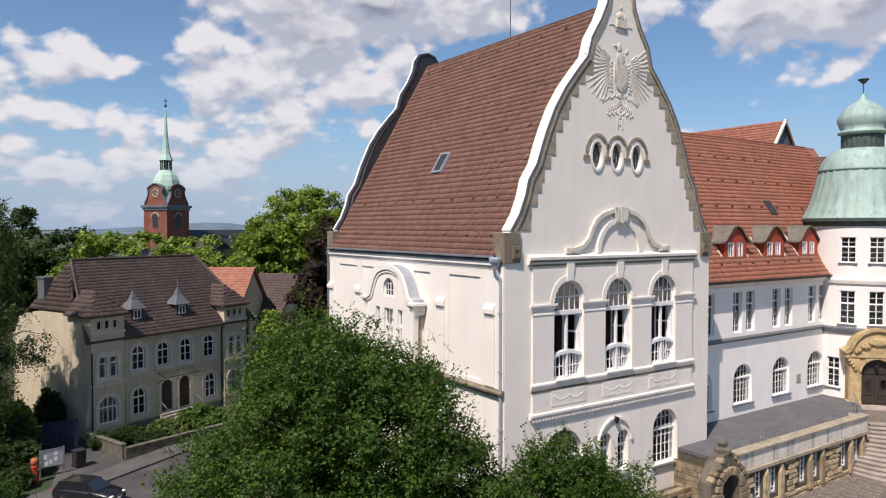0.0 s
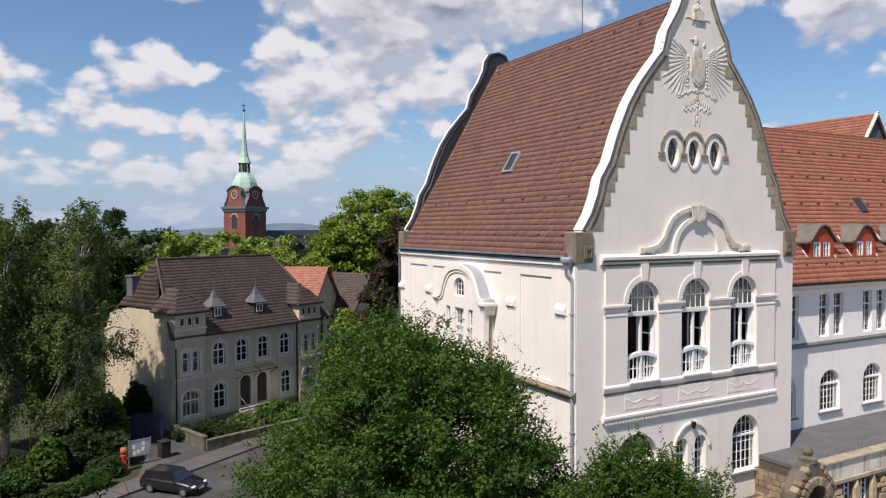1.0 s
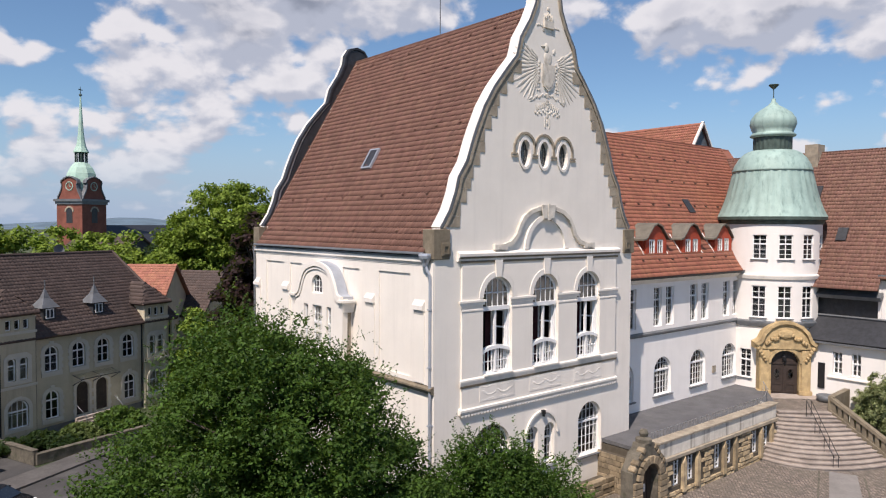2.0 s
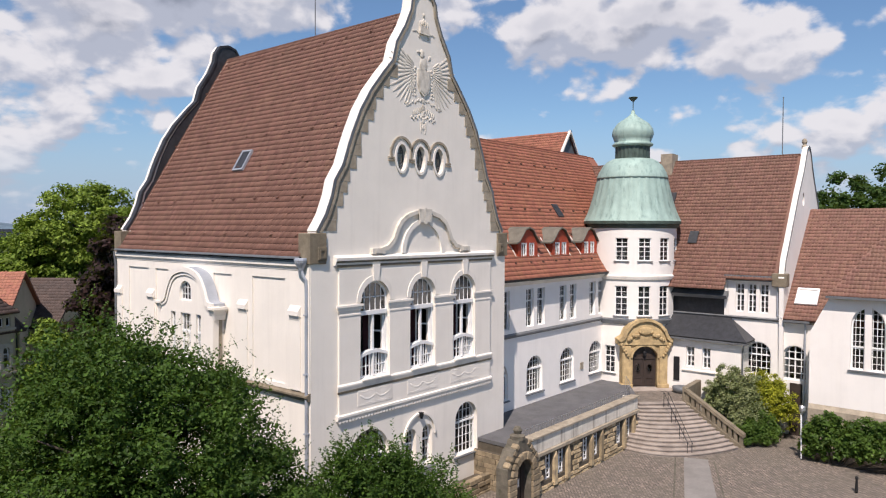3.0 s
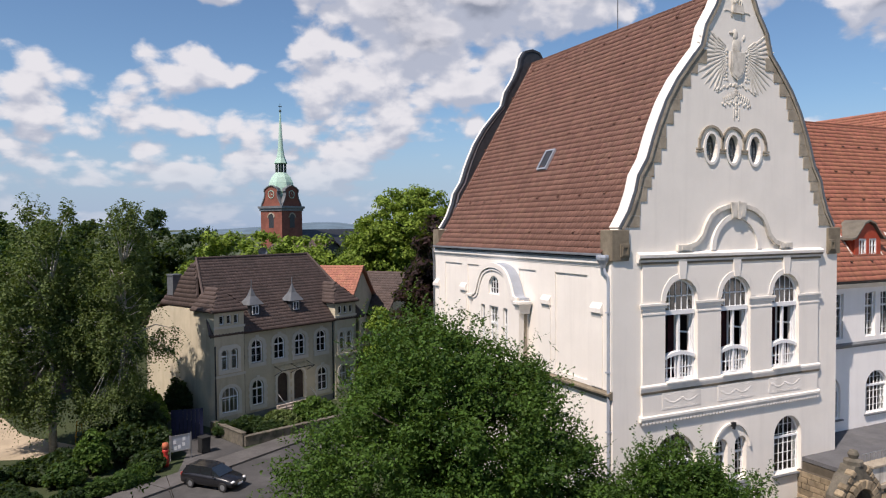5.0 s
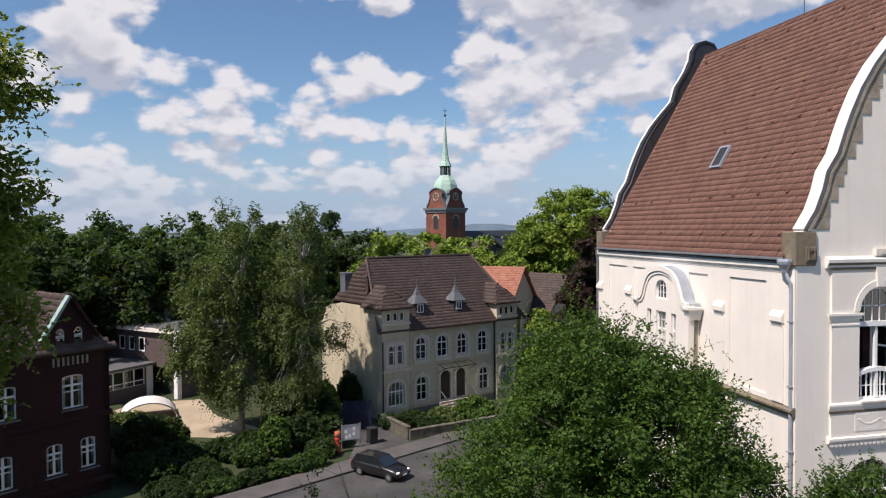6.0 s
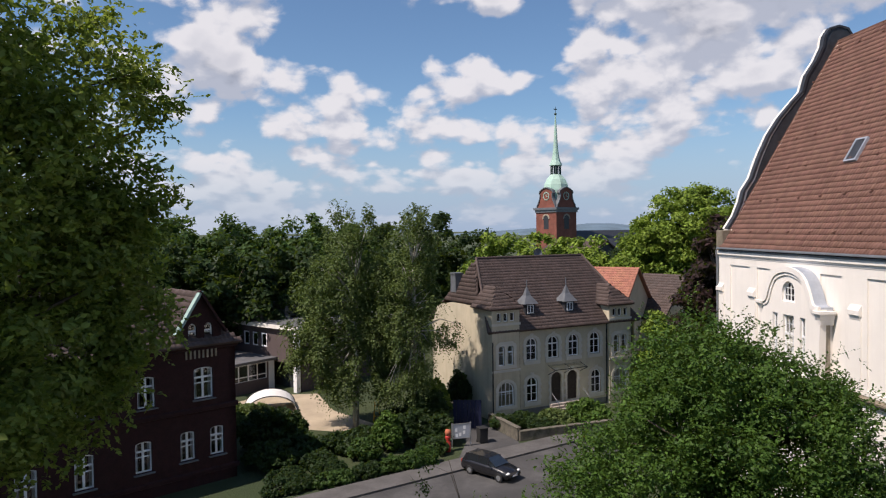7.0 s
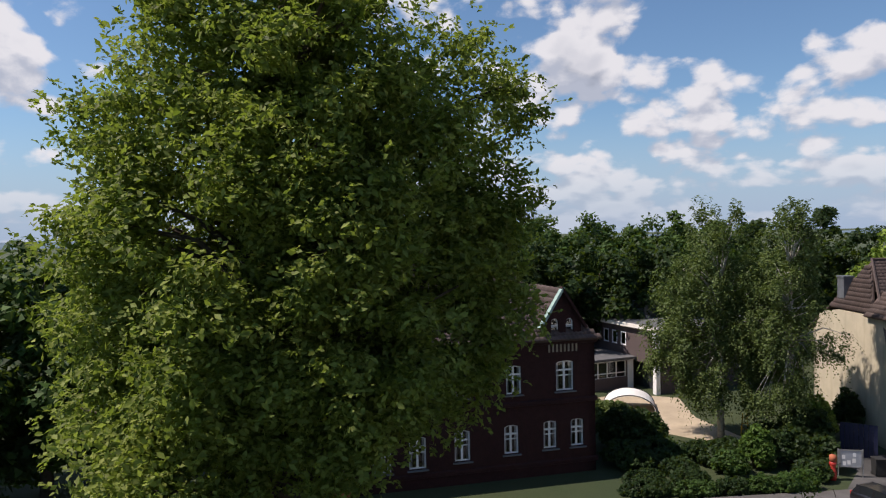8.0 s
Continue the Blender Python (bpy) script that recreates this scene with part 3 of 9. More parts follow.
def tiles(parent, o, u, s, ulen, slen, mat, keep=None, w=0.23, l=0.33, single=None):
    """Cover a slope with tiles: corner o, unit vectors along the eave and up the slope, in the parent's frame. single(a, b): tiles that are pieces of their own."""
    o, u, s = np.array(o, float), np.array(u, float), np.array(s, float)
    n = np.cross(u, s)
    nu, ns = max(1, int(round(ulen / w))), max(1, int(round(slen / l)))
    w, l = ulen / nu, slen / ns
    tv, tq = tile_shape(w, l)
    grid = [(i, j) for j in range(ns) for i in range(nu) if keep is None or keep((i + 0.5) * w, (j + 0.5) * l)]
    lone = [g for g in grid if single and single((g[0] + 0.5) * w, (g[1] + 0.5) * l)]
    rest = [g for g in grid if g not in set(lone)] if lone else grid
    g = np.array(rest, float)
    rng = np.random.default_rng(len(rest))
    base = o + g[:, :1] * w * u + g[:, 1:] * l * s + rng.normal(0, 0.004, (len(g), 1)) * n + rng.normal(0, 0.006, (len(g), 1)) * s
    local = tv[:, :1] * u + tv[:, 1:2] * s + (tv[:, 2:] + 0.02) * n
    verts = (base[:, None, :] + local[None]).reshape(-1, 3)
    faces = (tq[None] + (np.arange(len(g)) * len(tv))[:, None, None]).reshape(-1, 4)
    cover = raw_mesh("roof_tiles", verts, faces)
    cover.materials.append(M[mat])
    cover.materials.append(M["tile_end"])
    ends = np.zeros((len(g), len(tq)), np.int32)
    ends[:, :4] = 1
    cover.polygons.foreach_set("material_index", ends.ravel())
    part_mesh("roof_tiles", cover, mat, parent, kind="stuff")
    if lone:
        me = raw_mesh("roof_tile", tv + np.array((0, 0, 0.02)), tq)
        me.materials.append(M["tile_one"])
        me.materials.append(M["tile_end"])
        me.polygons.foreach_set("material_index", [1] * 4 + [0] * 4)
        r = Matrix((u, s, n)).transposed().to_4x4()
        for i, j in lone:
            at = o + i * w * u + j * l * s + rng.normal(0, 0.004) * n
            PIECES.append(("roof_tile", me, "tile_one", parent, Matrix.Translation(at) @ r))


PIECES = []


def slab(bm, pts, t=0.12):
    """A thin slab under a sloping polygon of 3D points."""
    pts = [Vector(p) for p in pts]
    n = (pts[1] - pts[0]).cross(pts[2] - pts[0]).normalized()
    if n.z < 0:
        n = -n
    a = [bm.verts.new(p) for p in pts]
    b = [bm.verts.new(p - n * t) for p in pts]
    bm.faces.new(a)
    bm.faces.new(b[::-1])
    for i in range(len(pts)):
        j = (i + 1) % len(pts)
        bm.faces.new((a[i], a[j], b[j], b[i]))


# ---- plants
def leaf_faces(p, axis, nrm, s, slim, tri):
    """Corners and faces of leaves at p: a folded kite each, or one triangle where they stay far off."""
    b = np.cross(nrm, axis)
    n = len(p)
    if tri:
        v = np.stack([p - axis * s * 0.7 + b * s * 0.8, p + axis * s, p - axis * s * 0.7 - b * s * 0.8], axis=1).reshape(-1, 3)
        return v, np.arange(3 * n).reshape(-1, 3)
    fold = nrm * s * 0.18
    v = np.stack([p - axis * s, p + b * s * slim + fold, p + axis * s, p - b * s * slim + fold], axis=1).reshape(-1, 3)
    i = np.arange(n)[:, None] * 4
    return v, np.concatenate([i + np.array([[0, 1, 2]]), i + np.array([[0, 2, 3]])], axis=1).reshape(-1, 3)


def unit(a):
    return a / np.maximum(np.linalg.norm(a, axis=-1, keepdims=True), 1e-9)


def leaves(centres, radii, per, size, rng, flat=0.7, droop=0.0, tri=False):
    """Leaves strewn over rounded clumps; returns corners and faces."""
    k = len(centres)
    c = np.repeat(centres, per, axis=0)
    r = np.repeat(radii, per)[:, None]
    d = unit(rng.normal(size=(k * per, 3)))
    rad = rng.random((k * per, 1)) ** 0.45
    off = d * rad * r * np.array((1, 1, flat))
    if droop:
        off[:, 2] -= droop * np.abs(rng.normal(size=k * per)) * r[:, 0]
    nrm = unit(d * 0.55 + rng.normal(size=d.shape) * 0.5 + np.array((0, 0, 0.55)))
    axis = unit(np.cross(nrm, rng.normal(size=d.shape)))
    return leaf_faces(c + off, axis, nrm, size * (0.6 + 0.8 * rng.random((k * per, 1))), 0.52, tri)


def sprays(centres, outward, rng, size, twigs, per, length, up, droop, spread, slim=0.62):
    """Leaves in two ranks along twigs that leave each clump outwards; returns corners and faces."""
    k = len(centres)
    d = unit(outward[:, None, :] * 0.7 + rng.normal(size=(k, twigs, 3)) * 0.6 + np.array((0, 0, up)))
    ln = length * (0.5 + 0.9 * rng.random((k, twigs, 1)))
    start = centres[:, None, :] + rng.normal(size=(k, twigs, 3)) * spread - d * ln * 0.35
    t = (((np.arange(per) + 0.5) / per) ** 0.8)[None, None, :, None]
    p = start[:, :, None, :] + d[:, :, None, :] * ln[:, :, None] * t
    p[..., 2] -= (droop * ln[:, :, None] * t ** 1.6)[..., 0]
    side = unit(np.cross(d, np.array((0.05, 0.02, 1.0))))
    top = np.cross(side, d)
    sign = np.where(np.arange(per) % 2 == 0, 1.0, -1.0)[None, None, :, None]
    shape = (k, twigs, per, 3)
    axis = d[:, :, None, :] * 0.7 + side[:, :, None, :] * sign * 0.75 + rng.normal(size=shape) * 0.28
    axis[..., 2] -= droop * 0.9 * t[..., 0]
    axis = unit(axis)
    nrm = unit(top[:, :, None, :] * 0.7 + outward[:, None, None, :] * 0.45 + rng.normal(size=shape) * 0.55)
    nrm = unit(nrm - axis * (nrm * axis).sum(-1, keepdims=True))
    s = size * (0.65 + 0.6 * rng.random((k, twigs, per, 1))) * (1.05 - 0.4 * t)
    p = p + axis * s * 0.9
    return leaf_faces(p.reshape(-1, 3), axis.reshape(-1, 3), nrm.reshape(-1, 3), s.reshape(-1, 1), slim, False)


def tree(name, x, y, z0, trunk_h, trunk_r, lobes, clumps, per, leaf, mat, label, seed, bark="bark", clump_r=(0.5, 1.1), flat=0.6, droop=0.0, limbs=40, category="tree", inner=0.55,
         group="", twig=None, gaps=-0.22):
    """A tree: trunk, limbs and a crown of leaves. lobes: (dx, dy, z, rx, ry, rz) rounded masses that the crown fills. twig: count, leaves, length and rise of the twigs at the rim of a clump."""
    rng = np.random.default_rng(seed)
    t = thing(name, label, category, pose(x, y, z0), group)
    L = np.array(lobes, float)
    vol = (L[:, 3] * L[:, 4] * L[:, 5]) ** 0.75
    which = rng.choice(len(L), clumps, p=vol / vol.sum())
    d = unit(rng.normal(size=(clumps, 3)))
    rad = inner + (1 - inner) * rng.random((clumps, 1)) ** 0.6
    bump = np.array([noise.noise(Vector(q * 2.3 + seed)) for q in d])[:, None]
    c = L[which, :3] + d * rad * (1 + 0.22 * bump) * L[which, 3:]
    c[:, 2] -= z0
    # gaps between the boughs
    gap = np.array([noise.noise(Vector(q * 0.55) + Vector((seed, 3.1, 0))) for q in c])
    c, d = c[gap > gaps], d[gap > gaps]
    if twig:
        r = rng.uniform(*clump_r, len(c))
        v, f = leaves(c, r, per, leaf, rng, flat, droop * 0.5)
        v2, f2 = sprays(c + d * r[:, None] * 0.45, d, rng, leaf, twig[0], twig[1], twig[2], twig[3], droop, 0.45 * float(np.mean(r)))
        v, f = np.concatenate([v, v2]), np.concatenate([f, f2 + len(v)])
    else:
        v, f = leaves(c, rng.uniform(*clump_r, len(c)), per, leaf, rng, flat, droop, leaf > 0.11)
    bm = bmesh.new()
    top = float(L[:, 2].max()) - z0
    lean = rng.normal(0, 0.02, 2) * trunk_h
    spine = [Vector((0, 0, -0.2)), Vector((lean[0] * 0.3, lean[1] * 0.3, trunk_h * 0.45)), Vector((lean[0], lean[1], trunk_h)), Vector((lean[0], lean[1], (trunk_h + top) / 2)), Vector((lean[0], lean[1], top))]
    tube(bm, spine, [trunk_r * 1.35, trunk_r, trunk_r * 0.85, trunk_r * 0.5, trunk_r * 0.12], 9)
    part("trunk", bm, bark, t, smooth=True)
    bm = bmesh.new()
    for i in rng.choice(len(c), min(limbs, len(c)), replace=False):
        e = Vector(c[i])
        h0 = min(max(trunk_h * 0.8, e.z - 0.5 * math.hypot(e.x, e.y) - 1.0), top * 0.9)
        q = Vector((lean[0], lean[1], max(h0, trunk_h * 0.7)))
        mid = q.lerp(e, 0.5) + Vector(rng.normal(0, 0.25, 3)) + Vector((0, 0, 0.12 * (e - q).length))
        r0 = trunk_r * 0.35
        tube(bm, [q, mid, e], [r0, r0 * 0.55, r0 * 0.12], 5)
    part("branchwork", bm, bark, t, smooth=True)
    part_mesh("crown", raw_mesh("crown", v, f), mat, t, kind="stuff")
    return t


def shrub(name, x, y, z0, lobes, clumps, per, leaf, mat, label, seed, clump_r=(0.2, 0.45), category="bush", group="", flat=0.8, inner=0.5, angle=0.0):
    rng = np.random.default_rng(seed)
    t = thing(name, label, category, pose(x, y, z0, 0, 0, angle), group)
    L = np.array(lobes, float)
    vol = (L[:, 3] * L[:, 4] * L[:, 5]) ** 0.75
    which = rng.choice(len(L), clumps, p=vol / vol.sum())
    d = rng.normal(size=(clumps, 3))
    d[:, 2] = np.abs(d[:, 2]) - 0.35
    d /= np.linalg.norm(d, axis=1, keepdims=True)
    c = L[which, :3] + d * (inner + (1 - inner) * rng.random((clumps, 1))) * L[which, 3:]
    c[:, 2] = np.maximum(c[:, 2], 0.05)
    v, f = leaves(c, rng.uniform(*clump_r, len(c)), per, leaf, rng, flat, tri=leaf > 0.085)
    v[:, 2] = np.maximum(v[:, 2], 0.01)
    bm = bmesh.new()
    for i in rng.choice(len(c), min(14, len(c)), replace=False):
        e = Vector(c[i])
        q = Vector((e.x * 0.25, e.y * 0.25, 0))
        tube(bm, [q, q.lerp(e, 0.5) + Vector((0, 0, 0.1)), e], [0.04, 0.025, 0.008], 5)
    part("stems", bm, "bark", t)
    part_mesh("foliage", raw_mesh("foliage", v, f), mat, t, kind="stuff")
    return t

# ---------------------------------------------------------------- ground
GROUND = -0.5


def ground_material():
    m = bpy.data.materials.new("grass_and_earth")
    m.use_nodes = True
    N = Nodes(m.node_tree)
    co = N.add("TexCoord").outputs["Object"]
    a = N.ramp(N.noise(co, 0.08, 6.0, 0.6), 0.35, 0.65)
    b = N.ramp(N.noise(co, 1.5, 5.0, 0.7), 0.3, 0.7)
    col = N.mix(a, (0.024, 0.042, 0.011, 1), (0.042, 0.056, 0.017, 1))
    col = N.mix(N.math("MULTIPLY", b, 0.45), col, (0.03, 0.04, 0.015, 1))
    far = N.ramp(N.noise(co, 0.006, 4.0, 0.6), 0.4, 0.6)
    col = N.mix(N.math("MULTIPLY", far, 0.4), col, (0.10, 0.12, 0.05, 1))
    p = N.add("BsdfPrincipled")
    N.link(col, p.inputs["Base Color"])
    p.inputs["Roughness"].default_value = 1.0
    bp = N.add("Bump")
    bp.inputs["Strength"].default_value, bp.inputs["Distance"].default_value = 0.8, 0.08
    N.link(N.noise(co, 9.0, 4.0, 0.7), bp.inputs["Height"])
    N.link(bp.outputs[0], p.inputs["Normal"])
    out = N.add("OutputMaterial")
    N.link(p.outputs[0], out.inputs[0])
    return m


def cobble_material():
    m = bpy.data.materials.new("courtyard_setts")
    m.use_nodes = True
    N = Nodes(m.node_tree)
    co = N.add("TexCoord").outputs["Object"]
    mp = N.add("Mapping")
    N.link(co, mp.inputs[0])
    mp.inputs[2].default_value = (0, 0, radians(22))
    br = N.add("TexBrick")
    N.link(mp.outputs[0], br.inputs["Vector"])
    for key, v in (("Scale", 1.0), ("Mortar Size", 0.022), ("Mortar Smooth", 0.3), ("Bias", 0.0), ("Brick Width", 0.2), ("Row Height", 0.17)):
        br.inputs[key].default_value = v
    br.inputs["Color1"].default_value = (0.36, 0.29, 0.235, 1)
    br.inputs["Color2"].default_value = (0.19, 0.16, 0.14, 1)
    br.inputs["Mortar"].default_value = (0.05, 0.042, 0.035, 1)
    big = N.ramp(N.noise(co, 0.45, 5.0, 0.65), 0.35, 0.65)
    col = N.mix(N.math("MULTIPLY", big, 0.5), br.outputs[0], (0.16, 0.14, 0.11, 1))
    mid = N.ramp(N.noise(mp.outputs[0], 2.6, 4.0, 0.75), 0.42, 0.62)
    col = N.mix(N.math("MULTIPLY", mid, 0.6), col, (0.10, 0.085, 0.068, 1))
    p = N.add("BsdfPrincipled")
    N.link(col, p.inputs["Base Color"])
    p.inputs["Roughness"].default_value = 0.85
    bp = N.add("Bump")
    bp.inputs["Strength"].default_value, bp.inputs["Distance"].default_value = 0.9, 0.02
    N.link(N.math("SUBTRACT", N.noise(co, 14.0, 3.0), br.outputs[1]), bp.inputs["Height"])
    N.link(bp.outputs[0], p.inputs["Normal"])
    out = N.add("OutputMaterial")
    N.link(p.outputs[0], out.inputs[0])
    return m


M["ground"], M["cobble"] = ground_material(), cobble_material()
# Distance haze is mixed into the blue-grey colour of the hills
M["hill"] = material("hazed_hill_woods", (0.10, 0.15, 0.19), 0.2, 0.01, 1.0, bump=0.0, fine=0.05)


def flat(name, pts, z, mat, label, category, thick=0.0):
    bm = bmesh.new()
    prism(bm, pts, z, z - max(thick, 0.02), m=Matrix(((1, 0, 0, 0), (0, 0, 1, 0), (0, 1, 0, 0), (0, 0, 0, 1))))
    ob = part(name, bm, mat, None)
    return tagged(ob, label, category, kind="structure")


bm = bmesh.new()
lathe(bm, [(0.01, GROUND), (60, GROUND), (200, GROUND), (700, GROUND - 4), (2200, GROUND - 10), (4300, GROUND + 4)], 64, m=Matrix.Translation((6.0, 9.0, 0)))
tagged(part("ground", bm, "ground", None), "grass and earth ground running to the horizon", "ground", kind="structure")
bm = bmesh.new()
prof = []
for i in range(65):
    a = radians(20 + 130 * i / 64)
    h = 24 + 30 * noise.noise(Vector((i * 0.16, 2.0, 0))) + 20 * math.exp(-((math.degrees(a) - 73.5) / 3.0) ** 2) - 24 * math.exp(-((math.degrees(a) - 105) / 25.0) ** 2)
    prof.append((a, max(2.0, h)))
rows = [[bm.verts.new((r * math.cos(a), r * math.sin(a), GROUND - 8 + h * k)) for a, h in prof] for r, k in ((2600, 0.0), (2900, 0.8), (3200, 1.0), (3900, 0.0))]
for p, q in zip(rows, rows[1:]):
    for i in range(64):
        bm.faces.new((p[i], p[i + 1], q[i + 1], q[i]))
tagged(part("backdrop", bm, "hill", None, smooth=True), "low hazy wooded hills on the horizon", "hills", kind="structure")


def along(o, ang, pts):
    a = radians(ang)
    return [(o[0] + u * math.cos(a) - v * math.sin(a), o[1] + u * math.sin(a) + v * math.cos(a)) for u, v in pts]


# street that passes in front of the cream house, with a pavement on its far side
ROAD_O, ROAD_A = (5.0, 42.6), 31.0
flat("road", along(ROAD_O, ROAD_A, [(-34, -7.5), (60, -7.5), (60, 0.0), (-34, 0.0)]), GROUND + 0.02, "asphalt", "worn grey asphalt street partly in tree shade", "road")
flat("pavement", along(ROAD_O, ROAD_A, [(-34, 0.15), (60, 0.15), (60, 1.8), (-34, 1.8)]), GROUND + 0.13, "streetpaving", "grey concrete slab pavement along the street", "pavement", 0.13)
bm = bmesh.new()
for i in range(94):
    box(bm, -34 + i, 0.0, GROUND, -34 + i + 0.985, 0.15, GROUND + 0.14, m=pose(ROAD_O[0], ROAD_O[1], 0, 0, 0, ROAD_A))
tagged(part("kerb", bm, "streetpaving", None), "row of grey concrete kerb stones", "kerb", kind="structure")
# courtyard
flat("courtyard", [(16, -20), (70, -20), (70, 26), (30, 26), (30, 21.5), (16, 21.5)], GROUND + 0.015, "cobble", "courtyard paved with small grey-brown setts", "courtyard")
flat("slab_path", along((44.2, 16.2), 22.5 + 180, [(0.0, -0.72), (14, -0.95), (14, 0.95), (0.0, 0.72)]), GROUND + 0.03, "paving", "smooth pale slab path across the courtyard", "path")
for k in (-1.15, 1.15):
    flat("path_border", along((44.0, 16.2), 22.5 + 180, [(0.0, k - 0.05), (14, k * 1.28 - 0.05), (14, k * 1.28 + 0.05), (0.0, k + 0.05)]), GROUND + 0.026, "gardenstone", "narrow stone gutter beside the slab path", "path border")

# ---------------------------------------------------------------- school hall with the two curved gables
hall = thing("school_hall", "white plastered school hall with curved gables and a brown tiled roof", "school building", pose(26.85, 24.0, 0))
FRONT, SIDE, EAST, BACK = facing(0, 0, 0), facing(-7.28, 18, -90), facing(7.28, 0, 90), facing(0, 18, 180)
HALF = [(7.28, 13.55), (6.95, 13.85), (6.45, 14.6), (6.1, 15.45), (5.92, 16.15), (5.42, 16.9), (5.1, 17.8), (4.86, 18.4), (4.35, 19.5), (3.7, 20.5), (2.85, 21.5),
        (2.25, 22.15), (1.98, 23.1), (1.35, 24.05), (0.95, 24.9), (0.85, 25.5), (0.55, 25.95), (0.0, 26.1)]
GABLE = HALF + [(-u, z) for u, z in HALF[-2::-1]]


def gable_wall(name, m, holes, thick):
    bm = bmesh.new()
    prism(bm, [(-7.28, -0.9), (7.28, -0.9)] + GABLE, 0, thick, m, holes)
    return part(name, bm, "plaster", hall)


HALLWIN = (-3.45, -0.05, 3.35)
OVALS = (-1.60, -0.22, 1.22)


def oval(uc, zc, a, b, n=20):
    return [(uc + a * math.cos(2 * math.pi * i / n), zc + b * math.sin(2 * math.pi * i / n)) for i in range(n)]


fh = [arch(-3.75, 2.7, 1.4, 4.5), arch(-0.82, 0.78, 1.75, 3.85), arch(0.42, 0.78, 1.75, 3.85), arch(3.7, 1.98, 1.54, 4.42)]
fh += [arch(u, 1.9, 6.95, 11.55) for u in HALLWIN] + [oval(u, 17.52, 0.36, 0.66) for u in OVALS]
gable_wall("front_wall", FRONT, fh, 0.55)
gable_wall("rear_wall", BACK, [], 0.5)
SHALLOW = FRONT @ Matrix.Diagonal((1, 0.5, 1, 1))
# projecting window bay of the front
bm = bmesh.new()
prism(bm, rect(-5.72, 5.45, 5.74, 12.4), -0.2, -0.003, SHALLOW, [grow(arch(u, 1.9, 6.95, 11.55), 0.02) for u in HALLWIN])
part("window_bay", bm, "plaster", hall)
for k in range(3):
    u = HALLWIN[k]
    bm = bmesh.new()
    n = 16
    for i in range(n):
        a0, a1 = math.pi * i / n, math.pi * (i + 1) / n
        q = [(u + r * math.cos(a), 10.6 + r * math.sin(a)) for r, a in ((0.955, a0), (1.22, a0), (1.22, a1), (0.955, a1))]
        prism(bm, q, -0.27, -0.203, SHALLOW)
    part("arch_moulding", bm, "trim", hall)
    bm = bmesh.new()
    prism(bm, [(u - 0.17, 11.55), (u + 0.17, 11.55), (u + 0.24, 12.35), (u - 0.24, 12.35)], -0.36, -0.203, SHALLOW)
    part("keystone", bm, "trim", hall)
# pier capitals between the hall windows
for a, b in ((-5.75, -4.45), (-2.48, -1.05), (0.92, 2.38), (4.32, 5.77)):
    bm = bmesh.new()
    for z0, z1, o in ((10.28, 10.42, 0.30), (10.42, 10.52, 0.38), (10.02, 10.08, 0.25)):
        box(bm, a - (o - 0.2), -o, z0, b + (o - 0.2), -0.203, z1, SHALLOW)
    part("pier_capital", bm, "trim", hall)


def moulding(name, m, u0, u1, prof, mat, parent, label=""):
    """A run of moulding: (out, z) outline carried from u0 to u1."""
    bm = bmesh.new()
    prism(bm, [(-o, z) for o, z in prof], u0, u1, m @ Matrix(((0, 1, 0, 0), (1, 0, 0, 0), (0, 0, 1, 0), (0, 0, 0, 1))))
    return part(name, bm, mat, parent, label)


moulding("main_cornice", SHALLOW, -5.98, 6.0, [(0.003, 12.32), (0.26, 12.36), (0.30, 12.46), (0.44, 12.56), (0.46, 12.68), (0.003, 12.80)], "trim", hall)
# Dark strips carry the shade under cornice and sill course in their colour
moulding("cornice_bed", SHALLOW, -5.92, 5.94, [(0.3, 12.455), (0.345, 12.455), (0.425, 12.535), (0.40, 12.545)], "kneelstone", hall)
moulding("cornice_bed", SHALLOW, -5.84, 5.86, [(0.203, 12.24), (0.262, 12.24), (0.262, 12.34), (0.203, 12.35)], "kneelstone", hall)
moulding("sill_bed", SHALLOW, -5.82, 5.84, [(0.203, 6.50), (0.25, 6.50), (0.285, 6.60), (0.203, 6.61)], "kneelstone", hall)
moulding("sill_course", SHALLOW, -5.85, 5.87, [(0.203, 6.58), (0.26, 6.62), (0.34, 6.78), (0.34, 6.86), (0.203, 6.93)], "trim", hall)
moulding("ledge", SHALLOW, -5.85, 5.87, [(0.003, 5.26), (0.28, 5.30), (0.36, 5.40), (0.36, 5.50), (0.003, 5.58)], "trim", hall)
bm = bmesh.new()
n = 58
for i in range(n):
    u = -5.8 + 11.62 * (i + 0.5) / n
    prism(bm, [(u - 0.085, 5.3), (u - 0.085, 5.21), (u - 0.05, 5.16), (u, 5.14), (u + 0.05, 5.16), (u + 0.085, 5.21), (u + 0.085, 5.3)], -0.27, -0.004, SHALLOW)
part("scalloped_frieze", bm, "trim", hall, kind="stuff")
